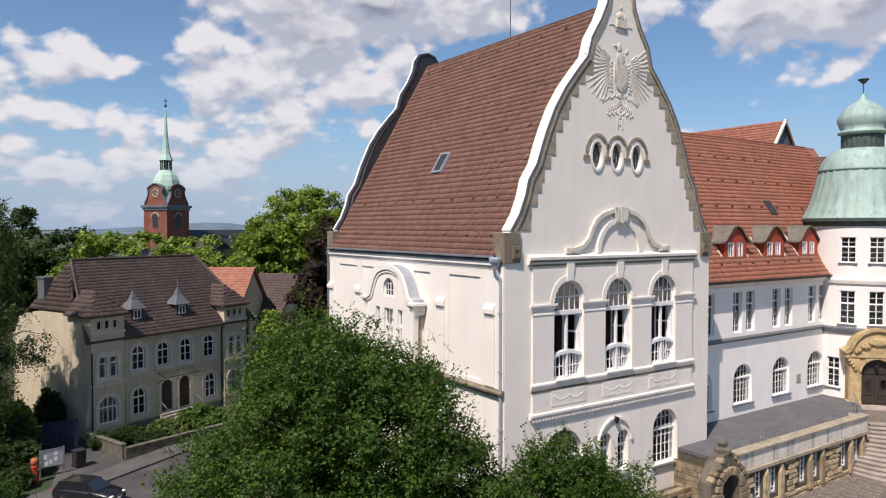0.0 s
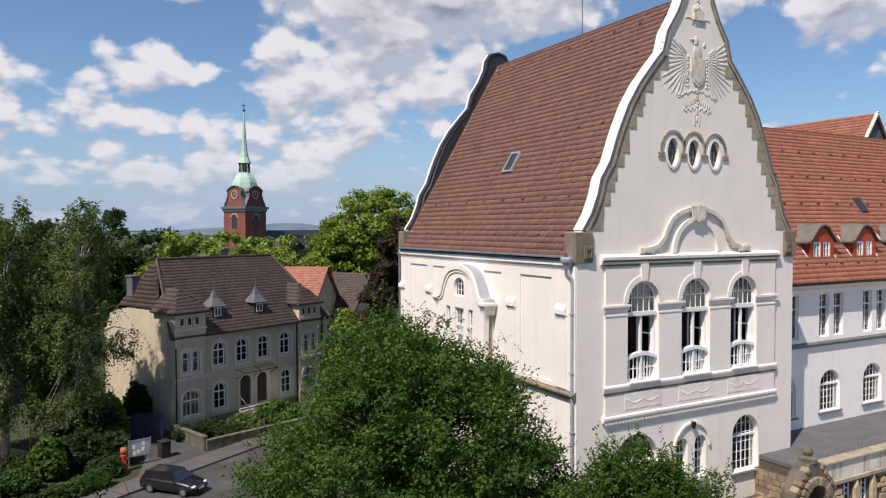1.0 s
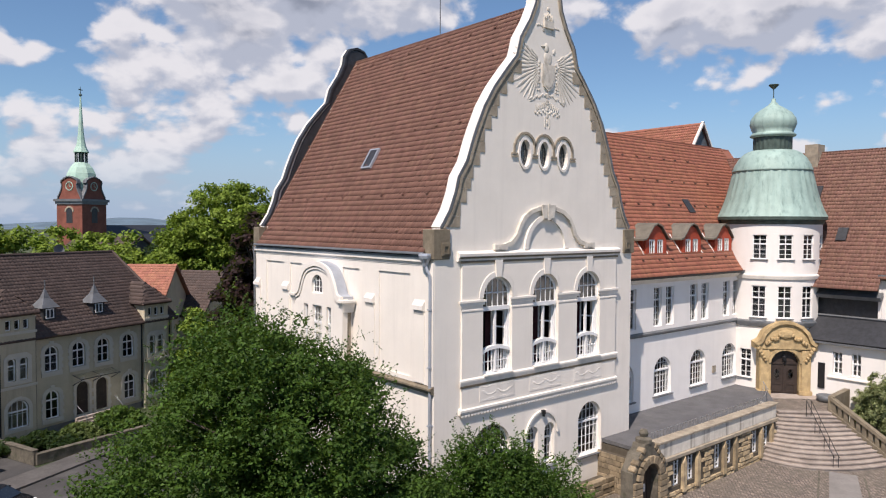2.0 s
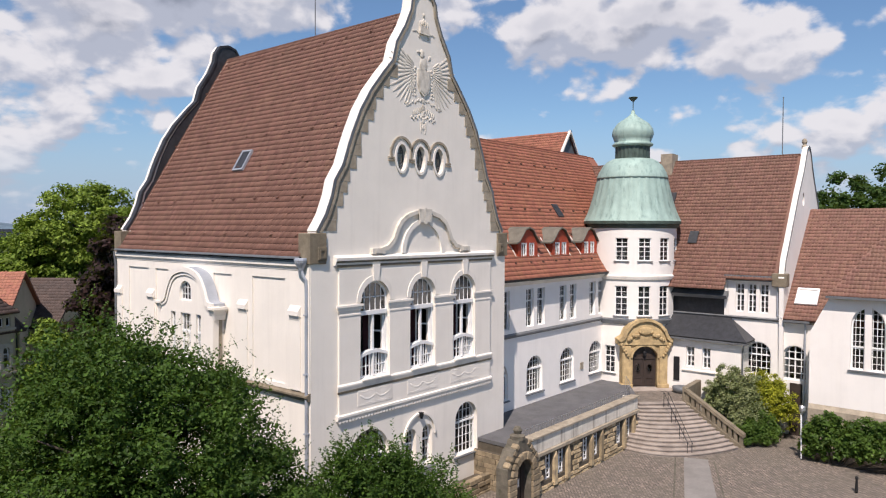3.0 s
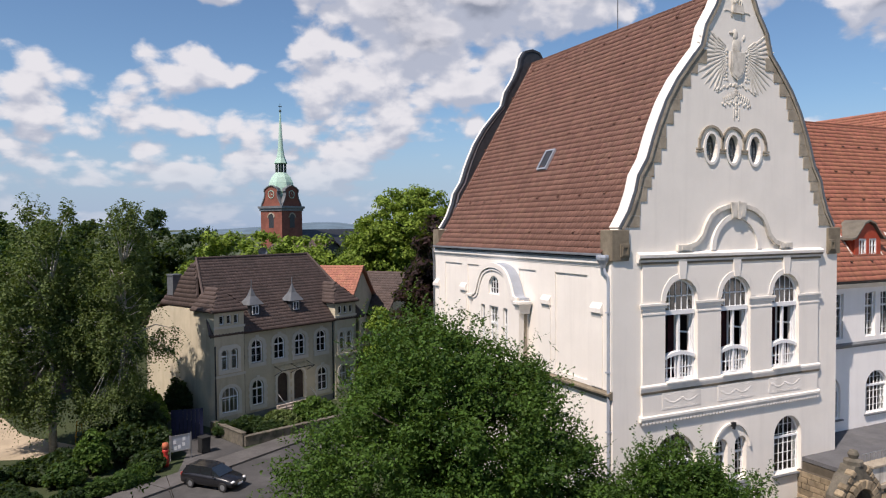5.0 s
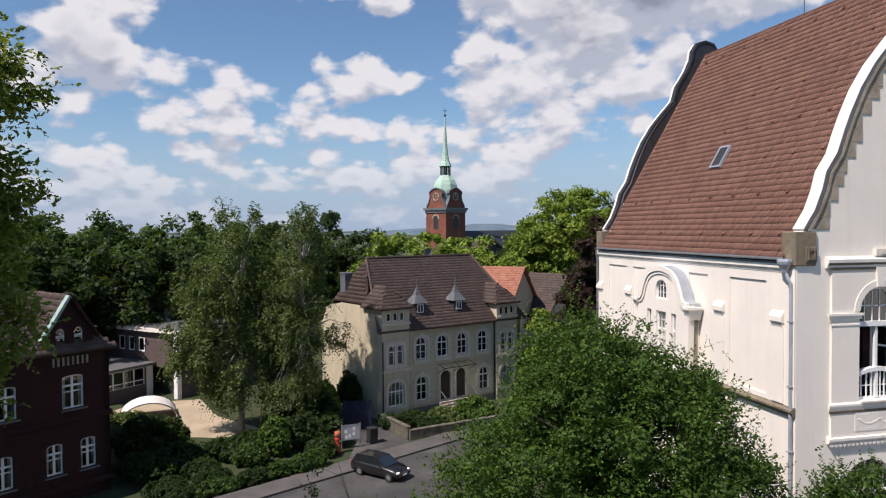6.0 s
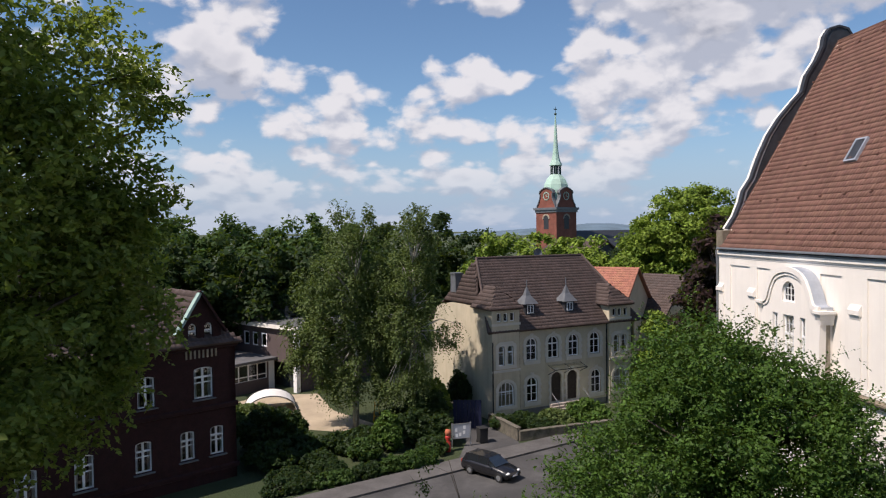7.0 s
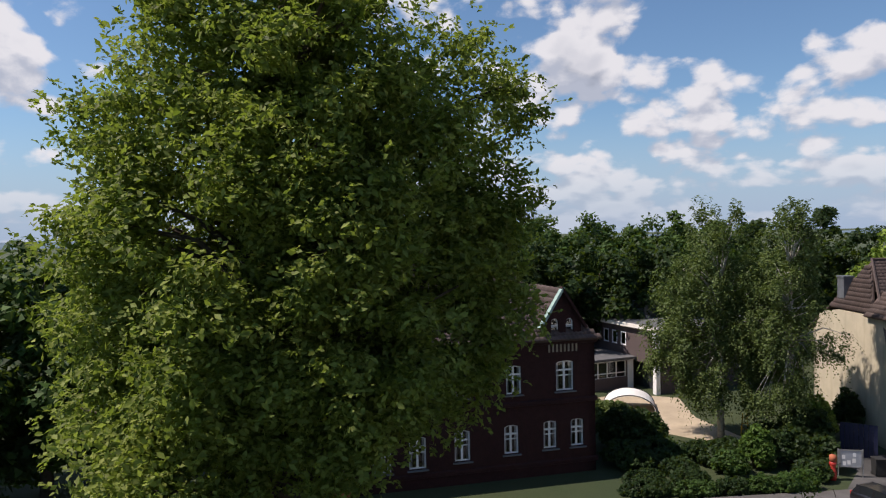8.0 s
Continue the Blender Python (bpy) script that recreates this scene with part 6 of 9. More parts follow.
for q in (-1, 1):
    for i in range(4):
        bm = bmesh.new()
        box(bm, -0.17, -0.1, -0.16, 0.17, 0.3, 0.16, Matrix.Translation((q * (0.55 + 0.25 * i), 0.05, 3.66 - 0.3 * i)) @ Matrix.Rotation(q * 0.8, 4, "Y"), 0.06)
        part("shoulder_stone", bm, "gatestone", gate)
bm = bmesh.new()
prism(bm, arch(0.0, 1.49, 0.02, 2.84), 0.4, 0.47)
for u in (-0.37, 0.0, 0.37):
    box(bm, u - 0.015, 0.36, 0.05, u + 0.015, 0.4, 2.6)
dd = part("door", bm, "darkwood", gate)
bm = bmesh.new()
box(bm, -0.2, 0.385, 1.1, 0.2, 0.398, 1.55)
part("notice", bm, "trim", dd, "small pale notice")
plinth = thing("stone_plinth", "low rough sandstone wall against the hall's foot", "stone wall", pose(28.6, 22.9, -0.9))
rng = random.Random(5)
bm = bmesh.new()
box(bm, -3.0, 0.05, -0.1, 3.4, 0.93, 1.15)
pw = part("core", bm, "mortar", plinth)
for r in range(5):
    u = -3.0
    while u < 3.3:
        w = rng.uniform(0.4, 0.9)
        bm = bmesh.new()
        box(bm, u, -0.02 - 0.05 * rng.random(), r * 0.28, min(u + w, 3.4) - 0.03, 0.3, r * 0.28 + 0.26, ID, 0.03)
        part("stone", bm, "gatestone", plinth)
        u += w

# ---------------------------------------------------------------- stair tower with the copper bell roof
tower = thing("stair_tower", "round white stair tower with a green copper bell roof", "tower", pose(53.7, 25.2, 0))
VIEW = math.degrees(math.atan2(25.2, 53.7)) + 180
R = 3.5
TOWER_WINDOWS = [(a, z0, z1, 8) for a in (-12, 17, 46, 76) for z0, z1 in ((7.4, 9.7), (11.65, 13.4))] + [(-26, 2.9, 5.0, 7)]
bm = bmesh.new()
levels = [-0.6, 2.9, 5.0, 7.4, 9.7, 11.65, 13.4, 14.5]
ring = [[bm.verts.new((R * math.cos(radians(VIEW + k)), R * math.sin(radians(VIEW + k)), z)) for k in range(360)] for z in levels]
for j in range(len(levels) - 1):
    for k in range(360):
        if not any(z0 - 0.01 < levels[j] < z1 - 0.01 and (k - a + h) % 360 < 2 * h for a, z0, z1, h in TOWER_WINDOWS):
            n = (k + 1) % 360
            bm.faces.new((ring[j][k], ring[j][n], ring[j + 1][n], ring[j + 1][k]))
part("drum", bm, "plaster_court", tower, smooth=False)
for zs in ((6.7, 7.1), (10.15, 10.5)):
    bm = bmesh.new()
    lathe(bm, [(R, zs[0]), (R + 0.12, zs[0] + 0.05), (R + 0.18, zs[1] - 0.1), (R + 0.18, zs[1] - 0.02), (R, zs[1] + 0.06)], 72)
    part("string_course", bm, "zinc_dark" if zs[0] < 7 else "trim", tower)


def tower_window(a, z0, z1, w, name="window"):
    m = pose(0, 0, 0, 0, 0, VIEW + a + 90) @ pose(0, -R, 0)
    bm = bmesh.new()
    prism(bm, rect(-w / 2 - 0.1, z0 - 0.1, w / 2 + 0.1, z1 + 0.1), 0.045, 0.35, m, [rect(-w / 2, z0, w / 2, z1)])
    part("window_reveal", bm, "plaster_court", tower)
    # Slate-coloured sheet takes the place of room darkness behind each tower window
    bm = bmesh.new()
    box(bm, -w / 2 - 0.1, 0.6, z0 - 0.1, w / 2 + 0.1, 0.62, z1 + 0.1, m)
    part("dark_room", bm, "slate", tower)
    window(tower, m, 0, w, z0, z1, 0.0, 2, 5, transom=0.62, depth=0.12, bar=0.04, frame_w=0.06, sill="zinc_dark", sill_out=0.08)


for a in (-12, 17, 46, 76):
    tower_window(a, 11.65, 13.4, 0.95)
    tower_window(a, 7.4, 9.7, 0.95)
tower_window(-26, 2.9, 5.0, 0.85)
bm = bmesh.new()
lathe(bm, [(R, 14.15), (R + 0.08, 14.2), (R + 0.16, 14.38), (R + 0.16, 14.45), (R + 0.34, 14.5), (R + 0.34, 14.72), (R + 0.1, 14.75)], 72)
part("cornice", bm, "copper_dark", tower)
bm = bmesh.new()
lathe(bm, smooth_line([(3.8, 14.72), (3.6, 15.1), (3.36, 15.7), (3.15, 16.4), (2.95, 17.2), (2.74, 18.1)], 3), 120, rib=4, rib_h=0.06)
part("bell_roof", bm, "copper", tower, smooth=True)
bm = bmesh.new()
lathe(bm, [(2.7, 18.08), (2.82, 18.14), (2.8, 18.24), (2.66, 18.6), (2.35, 19.15), (1.95, 19.55), (1.6, 19.72), (1.3, 19.74)], 96, rib=4, rib_h=0.02)
part("upper_roof", bm, "copper", tower, smooth=True)
bm = bmesh.new()
lathe(bm, [(1.32, 19.7), (1.32, 20.75)], 48, rib=2, rib_h=0.05)
part("lantern", bm, "copper_dark", tower)
bm = bmesh.new()
lathe(bm, [(1.25, 20.7), (1.55, 20.8), (1.6, 20.92), (1.45, 21.05), (1.38, 21.1), (1.5, 21.4), (1.62, 21.75), (1.55, 22.15), (1.25, 22.6), (0.75, 22.95), (0.35, 23.2), (0.14, 23.45), (0.09, 23.7)], 64, rib=4, rib_h=0.03)
part("onion_cap", bm, "copper", tower, smooth=True)
bm = bmesh.new()
tube(bm, [(0, 0, 23.6), (0, 0, 24.5)], 0.035, 6)
lathe(bm, [(0.0, 24.35), (0.12, 24.45), (0.38, 24.72), (0.34, 24.76), (0.0, 24.7)], 14)
part("finial", bm, "copper_dark", tower)
# sandstone portal
PA = VIEW + 17 + 90
PM = pose(0, 0, 0, 0, 0, PA) @ pose(0, -R - 0.3, 1.95)
bm = bmesh.new()
prism(bm, [(-1.75, 0), (-0.95, 0), (-0.95, 2.3)] + [(0.95 * math.cos(math.pi - math.pi * i / 12), 2.3 + 0.85 * math.sin(math.pi * i / 12)) for i in range(1, 12)] + [(0.95, 2.3), (0.95, 0), (1.75, 0), (1.75, 3.5), (-1.75, 3.5)], 0, 0.8, PM)
po = part("portal", bm, "yellowstone", tower, "carved yellow sandstone portal")
bm = bmesh.new()
prism(bm, [(-2.1, 3.3), (2.1, 3.3), (2.15, 3.75), (1.7, 3.95), (1.5, 4.4), (1.15, 4.85), (0.6, 5.12), (0, 5.2), (-0.6, 5.12), (-1.15, 4.85), (-1.5, 4.4), (-1.7, 3.95), (-2.15, 3.75)], -0.15, 0.75, PM)
part("pediment", bm, "yellowstone", po)
bm = bmesh.new()
prof = [(2.15, 3.7), (1.75, 4.0), (1.55, 4.5), (1.15, 4.95), (0.6, 5.22), (0, 5.32)]
for q in (-1, 1):
    for (u0, z0), (u1, z1) in zip(prof, prof[1:]):
        prism(bm, [(q * u0, z0), (q * u1, z1), (q * u1 * 0.9, z1 - 0.2), (q * u0 * 0.9, z0 - 0.18)], -0.32, 0.7, PM)
    for i in range(5):
        bmesh.ops.create_icosphere(bm, subdivisions=1, radius=0.2 - 0.02 * i, matrix=PM @ Matrix.Translation((q * (1.85 - 0.12 * i), -0.15, 3.35 - 0.22 * i)))
    for i in range(7):
        bmesh.ops.create_icosphere(bm, subdivisions=1, radius=0.16, matrix=PM @ Matrix.Translation((q * (0.25 + 0.18 * i), -0.2, 4.3 - 0.09 * i + 0.1 * math.sin(i * 2))))
bmesh.ops.create_icosphere(bm, subdivisions=2, radius=0.5, matrix=PM @ Matrix.Translation((0, -0.15, 4.35)) @ Matrix.Diagonal((1.2, 0.4, 0.7, 1)))
n = 14
for i in range(n):
    a0, a1 = math.pi * i / n, math.pi * (i + 1) / n
    prism(bm, [(r * math.cos(a), 2.3 + r * 0.92 * math.sin(a)) for r, a in ((0.97, a0), (1.22, a0), (1.22, a1), (0.97, a1))], -0.1, 0.02, PM)
part("carving", bm, "yellowstone", po)
for u in (-1.4, 1.4):
    bm = bmesh.new()
    box(bm, u - 0.45, -0.14, 0, u + 0.45, 0.5, 0.3, PM, 0.03)
    box(bm, u - 0.3, -0.1, 0.3, u + 0.3, 0.4, 3.2, PM, 0.02)
    part("pilaster", bm, "yellowstone", po)
bm = bmesh.new()
prism(bm, arch(0, 1.88, 0.02, 3.12, 0.83), 0.3, 0.4, PM)
door = part("double_door", bm, "darkwood", tower, "dark oak double door with oval panes")
bm = bmesh.new()
box(bm, -0.93, 0.24, 2.15, 0.93, 0.3, 2.28, PM)
box(bm, -0.03, 0.24, 0.05, 0.03, 0.3, 2.15, PM)
for q in (-1, 1):
    for z0, z1 in ((0.15, 0.75),):
        prism(bm, rect(q * 0.46 - 0.33, z0, q * 0.46 + 0.33, z1), 0.26, 0.3, PM, [rect(q * 0.46 - 0.25, z0 + 0.08, q * 0.46 + 0.25, z1 - 0.08)])
    o = oval(q * 0.46, 1.45, 0.24, 0.4)
    prism(bm, o, 0.26, 0.3, PM, [grow(o, -0.06)])
part("panel_moulding", bm, "darkwood", door)
bm = bmesh.new()
for q in (-1, 1):
    prism(bm, oval(q * 0.46, 1.45, 0.18, 0.34), 0.28, 0.296, PM)
part("oval_pane", bm, "glass", door)
bm = bmesh.new()
lathe(bm, [(0.02, 3.0), (0.03, 2.8), (0.16, 2.7), (0.13, 2.45), (0.05, 2.38)], 8, m=PM @ Matrix.Translation((0, 0.12, 0)))
part("hanging_lantern", bm, "blackmetal", tower)
bm = bmesh.new()
box(bm, -2.3, -1.0, -0.5, 2.3, 0.8, 0.0, PM)
part("threshold", bm, "step", tower)

# ---------------------------------------------------------------- stairs up to the portal
stairs = thing("entrance_stairs", "broad worn stone steps that widen towards the courtyard", "stairs")
NS = 12
TOP_L, TOP_R, FOOT_L, FOOT_R, FOOT_M = Vector((46.1, 20.85)), Vector((48.45, 18.5)), Vector((42.75, 20.5)), Vector((47.95, 14.75)), Vector((43.7, 17.1))
rise = (1.9 - GROUND) / (NS + 1)
FLATM = Matrix(((1, 0, 0, 0), (0, 0, 1, 0), (0, 1, 0, 0), (0, 0, 0, 1)))


def step_outline(k, back=0.0):
    """Front edge of step k from the top: bows out and widens downwards."""
    f = k / NS
    a, b = TOP_L.lerp(FOOT_L, f), TOP_R.lerp(FOOT_R, f)
    bow = (FOOT_M - (FOOT_L + FOOT_R) / 2) * f
    into = Vector((0.707, 0.707)) * back
    return [tuple(a.lerp(b, i / 18) + bow * (1 - (i / 9 - 1) ** 2) + into) for i in range(19)]


for k in range(NS, -1, -1):
    bm = bmesh.new()
    ztop = 1.9 - k * rise
    back = [tuple(TOP_R + Vector((0.4, 0.4))), tuple(TOP_L + Vector((0.4, 0.4)))]
    prism(bm, step_outline(k) + back, ztop, ztop - 0.06, m=FLATM)
    prism(bm, step_outline(k, 0.05) + back, ztop - 0.063, ztop - rise * 1.03, m=FLATM)
    part("step", bm, "step", stairs)
bm = bmesh.new()
prism(bm, [(46.52, 21.25), (48.85, 18.92), (53.6, 19.4), (53.6, 24.2), (49.5, 24.4)], 1.896, 1.4, m=FLATM)
part("landing", bm, "cobble", stairs)
# double handrail down the middle
hr = thing("stair_handrail", "dark iron double handrail down the steps", "handrail")
RAIL_A, RAIL_B = Vector((47.0, 19.5, 1.9)), Vector((44.35, 16.75, GROUND))
across = Vector((0.707, -0.707, 0)) * 0.3
for q in (0, 1):
    bm = bmesh.new()
    o = across * q
    tube(bm, [RAIL_A + o + Vector((0.5, 0.5, 0.80)), RAIL_A + o + Vector((0, 0, 0.86)), RAIL_B + o + Vector((0.25, 0.25, 0.98)), RAIL_B + o + Vector((0, 0, 0.8))], 0.022, 6)
    part("rail", bm, "blackmetal", hr)
    for t in (0.0, 0.33, 0.66, 0.97):
        bm = bmesh.new()
        p = RAIL_A.lerp(RAIL_B, t) + o
        tube(bm, [p + Vector((0, 0, -0.25)), p + Vector((0, 0, 0.84))], 0.018, 6)
        part("post", bm, "blackmetal", hr)
# stone balustrade along the right of the stairs
bal = thing("stair_balustrade", "weathered stone balustrade descending beside the steps", "balustrade")
P0, P1 = Vector((49.0, 18.75, 1.9)), Vector((48.5, 14.55, GROUND))
dirb = (P1 - P0)
for i in range(11):
    t = (i + 0.5) / 11
    p = P0.lerp(P1, t)
    bm = bmesh.new()
    ang = math.degrees(math.atan2(dirb.y, dirb.x))
    box(bm, -0.13, -0.12, 0, 0.13, 0.12, 0.75, Matrix.Translation(p) @ pose(0, 0, 0, 0, 0, ang), 0.03)
    part("baluster", bm, "kneelstone", bal)
for lo, hi, w, nm in ((0.72, 0.95, 0.2, "rail"), (-0.9, 0.08, 0.18, "base")):
    bm = bmesh.new()
    side = Vector((-dirb.y, dirb.x, 0)).normalized() * w
    vs = [bm.verts.new(p + s * side + Vector((0, 0, z))) for p in (P0, P1) for s in (-1, 1) for z in (lo, hi)]
    for f in ((0, 1, 3, 2), (4, 6, 7, 5), (0, 4, 5, 1), (2, 3, 7, 6), (1, 5, 7, 3), (0, 2, 6, 4)):
        bm.faces.new([vs[i] for i in f])
    part(nm, bm, "kneelstone", bal)
bm = bmesh.new()
box(bm, 0.0, -0.2, 0.5, 3.2, 0.2, 2.9, pose(48.9, 18.75, 0, 0, 0, 4), 0.03)
part("landing_wall", bm, "kneelstone", bal)

# ---------------------------------------------------------------- right-hand school wing
east = thing("east_school_wing", "white plastered school wing with a brown tiled roof and curved gable", "school building", pose(54.0, 13.9, 0))
EF = facing(0, 8.0, -90)          # u runs from y=21.9 towards the camera, u = 21.9 - y
bm = bmesh.new()
U = lambda y: 21.9 - y
eh = [rect(U(y) - 0.3, 8.0, U(y) + 0.3, 10.1) for y in (16.7, 15.85, 15.0)] + [arch(U(15.35), 1.75, 3.5, 5.9), arch(U(12.9), 1.6, 3.4, 5.88), rect(U(13.3), 0.9, U(12.75), 2.1)]
prism(bm, rect(0, -0.9, 10.9, 7.6), 0, 0.5, EF, [h for h in eh if max(z for _, z in h) < 7.6])
prism(bm, rect(U(17.6), 7.603, U(13.95), 10.55), 0, 0.5, EF, [h for h in eh if min(z for _, z in h) > 7.6])
part("court_wall", bm, "plaster_court", east)
for y in (16.7, 15.85, 15.0):
    window(east, EF, U(y), 0.6, 8.0, 10.1, 0.0, 2, 5, transom=0.62, depth=0.2, bar=0.05)
window(east, EF, U(15.35), 1.75, 3.5, 5.9, None, 5, 5, transom=0.6, depth=0.22, bar=0.06, frame_w=0.1)
window(east, EF, U(12.9), 1.6, 3.4, 5.88, None, 4, 5, transom=0.6, depth=0.22, bar=0.06, frame_w=0.1)
window(east, EF, U(13.02), 0.55, 0.9, 2.1, 0.0, 2, 3, depth=0.2)
moulding("string_course", EF, 0.0, 10.3, [(0.003, 7.45), (0.12, 7.5), (0.18, 7.6), (0.003, 7.68)], "zinc_dark", east)
moulding("bay_cornice", EF, U(17.75), U(13.6), [(0.003, 10.3), (0.15, 10.35), (0.35, 10.55), (0.35, 10.72), (0.003, 10.75)], "zinc_dark", east)
# side of the projecting bay and the dark recess beside it
bm = bmesh.new()
prism(bm, rect(0, 7.603, 0.9, 10.4), 0, 0.2, facing(0, 3.72, 0))
part("bay_cheek", bm, "plaster_court", east)
bm = bmesh.new()
box(bm, 0.35, 3.75, 7.0, 0.5, 8.2, 9.4)
part("slate_cladding", bm, "slate", east)
bm = bmesh.new()
slab(bm, [(-0.6, 3.6, 9.15), (-0.6, 8.2, 9.15), (0.45, 8.2, 9.75), (0.45, 3.6, 9.75)], 0.3)
part("box_gutter", bm, "zinc_dark", east)
RX, RZ = 6.0, 20.0
for q in (0, 1):
    bm = bmesh.new()
    x0 = -0.4 if q == 0 else 2 * RX + 0.4
    slab(bm, [(x0, 0.2, 10.45), (x0, 26, 10.45), (RX, 26, RZ), (RX, 0.2, RZ)])
    if q == 0:
        k = (RX + 0.4) / (RZ - 10.45)
        slab(bm, [(-0.4 - 0.75 * k, 3.7, 9.7), (-0.4 - 0.75 * k, 9.0, 9.7), (-0.4, 9.0, 10.45), (-0.4, 3.7, 10.45)])
    part("roof_slope", bm, "tile_brown", east)
es = Vector((RX + 0.4, 0, RZ - 10.45))
tiles(east, (-0.42, 26.0, 10.43), (0, -1, 0), tuple(es.normalized()), 25.6, es.length, "tile_brown")
tiles(east, tuple(Vector((-0.42, 9.0, 10.43)) - es.normalized() * 0.99), (0, -1, 0), tuple(es.normalized()), 5.3, 0.99, "tile_brown")
bm = bmesh.new()
for i in range(70):
    lathe(bm, [(0.15, 0.0), (0.13, 0.42)], 8, math.radians(-10), math.radians(190), Matrix.Translation((RX, 0.3 + i * 0.365, RZ)) @ Matrix.Rotation(radians(-90), 4, "X"))
part("ridge_tiles", bm, "tile_brown", east, kind="stuff")
GE = [(6.4, 10.6), (6.25, 11.2), (6.04, 11.9), (5.2, 13.1), (4.43, 14.3), (3.7, 15.4), (3.05, 16.4), (2.45, 17.2), (1.75, 18.1), (1.15, 19.0), (0.8, 19.7), (0.5, 20.2), (0.25, 20.42), (0.0, 20.5)]
bm = bmesh.new()
prism(bm, [(-6.0, -0.9), (6.0, -0.9)] + GE + [(-u, z) for u, z in GE[-2::-1]], -0.3, 0.0, facing(RX, 0, 0), [oval(-1.3, 16.4, 0.3, 0.5)])
part("gable_wall", bm, "plaster_court", east)
P = [(-u, z) for u, z in GE] + [(u, z) for u, z in GE[-2::-1]]
capping("gable_coping", P, facing(RX, 0, 0), -0.33, 0.04, 0.005, 0.08, "trim", east)
capping("coping_edge", P, facing(RX, 0, 0), -0.36, -0.332, -0.06, 0.09, "zinc_dark", east)
bm = bmesh.new()
lathe(bm, [(0.0, 21.2), (0.16, 21.1), (0.2, 20.9), (0.12, 20.7), (0.2, 20.6), (0.2, 20.4)], 10, m=Matrix.Translation((RX, 0, 0)))
part("gable_finial", bm, "sandstone", east)
bm = bmesh.new()
box(bm, -0.45, -0.5, 10.0, 0.35, 0.5, 10.95, ID, 0.04)
part("kneeler", bm, "kneelstone", east)
en = Vector((0, -1, 0)).cross(es.normalized())
for yl, z, w, h in ((6.9, 13.4, 0.35, 0.55), (9.6, 16.6, 0.35, 0.6)):
    bm = bmesh.new()
    t = (z - 10.45) / (RZ - 10.45)
    m = Matrix.Translation(Vector((-0.4 + (RX + 0.4) * t, yl, z)) + en * 0.05) @ Matrix((Vector((0, -1, 0)), es.normalized(), en)).transposed().to_4x4()
    box(bm, -w, -h, 0, w, h, 0.12, m)
    part("skylight", bm, "slate", east)
bm = bmesh.new()
box(bm, RX - 0.9, 10.2, 18.5, RX + 0.4, 11.2, 20.6)
part("chimney", bm, "sandstone", east)
bm = bmesh.new()
tube(bm, [(RX, 1.6, 20.0), (RX, 1.6, 24.6)], 0.035, 6)
part("lightning_rod", bm, "zinc_dark", east)
bm = bmesh.new()
box(bm, 0.6, -1.6, -0.5, 12, 25, -0.3)
box(bm, 3.0, -1.6, -0.5, 3.1, 25, 10)
prism(bm, rect(0, -0.9, 26, 10.4), 0, 0.3, facing(2 * RX, 0, 90))
part("inner_shell", bm, "interior", east)
bm = bmesh.new()
tube(bm, [(-0.25, 0.2, 10.5), (-0.2, 0.2, 10.0), (-0.12, 0.15, 9.6), (-0.12, 0.15, 8.0), (-0.3, -0.2, 7.75)], 0.06, 8)
tube(bm, [(-0.1, -1.65, 7.7), (-0.15, -1.7, 7.0), (-0.15, -1.7, 1.0)], 0.06, 8)
part("downpipe", bm, "zinc", east)
bm = bmesh.new()
box(bm, -0.08, -1.55, -0.5, 0.02, -0.75, 3.2)
part("basement_door", bm, "darkwood", east)
# lower roof beyond the gable
bm = bmesh.new()
slab(bm, [(-0.4, -16, 7.75), (-0.4, -0.3, 7.75), (7.0, -0.3, 15.7), (7.0, -16, 15.7)])
slab(bm, [(14.4, -16, 7.75), (14.4, -0.3, 7.75), (7.0, -0.3, 15.7), (7.0, -16, 15.7)])
part("lower_roof_slope", bm, "tile_brown", east)
ls = Vector((7.4, 0, 7.95))
tiles(east, (-0.42, -0.3, 7.73), (0, -1, 0), tuple(ls.normalized()), 15.5, ls.length, "tile_brown")
ln = Vector((0, -1, 0)).cross(ls.normalized())
bm = bmesh.new()
m = Matrix.Translation(Vector((1.0, -1.55, 9.25)) + ln * 0.06) @ Matrix((Vector((0, -1, 0)), ls.normalized(), ln)).transposed().to_4x4()
prism(bm, rect(-0.72, -0.72, 0.72, 0.72), 0, 0.14, m @ Matrix(((1, 0, 0, 0), (0, 0, 1, 0), (0, 1, 0, 0), (0, 0, 0, 1))), [rect(-0.58, -0.58, 0.58, 0.58)])
rw = part("roof_window", bm, "white", east, "large white-framed roof window")
bm = bmesh.new()
box(bm, -0.6, -0.6, 0.05, 0.6, 0.6, 0.07, m)
part("pane", bm, "curtain", rw, "pale blind behind glass")
bm = bmesh.new()
box(bm, -0.5, -2.0, 7.55, -0.36, -0.3, 7.7)
part("gutter", bm, "zinc_dark", east)

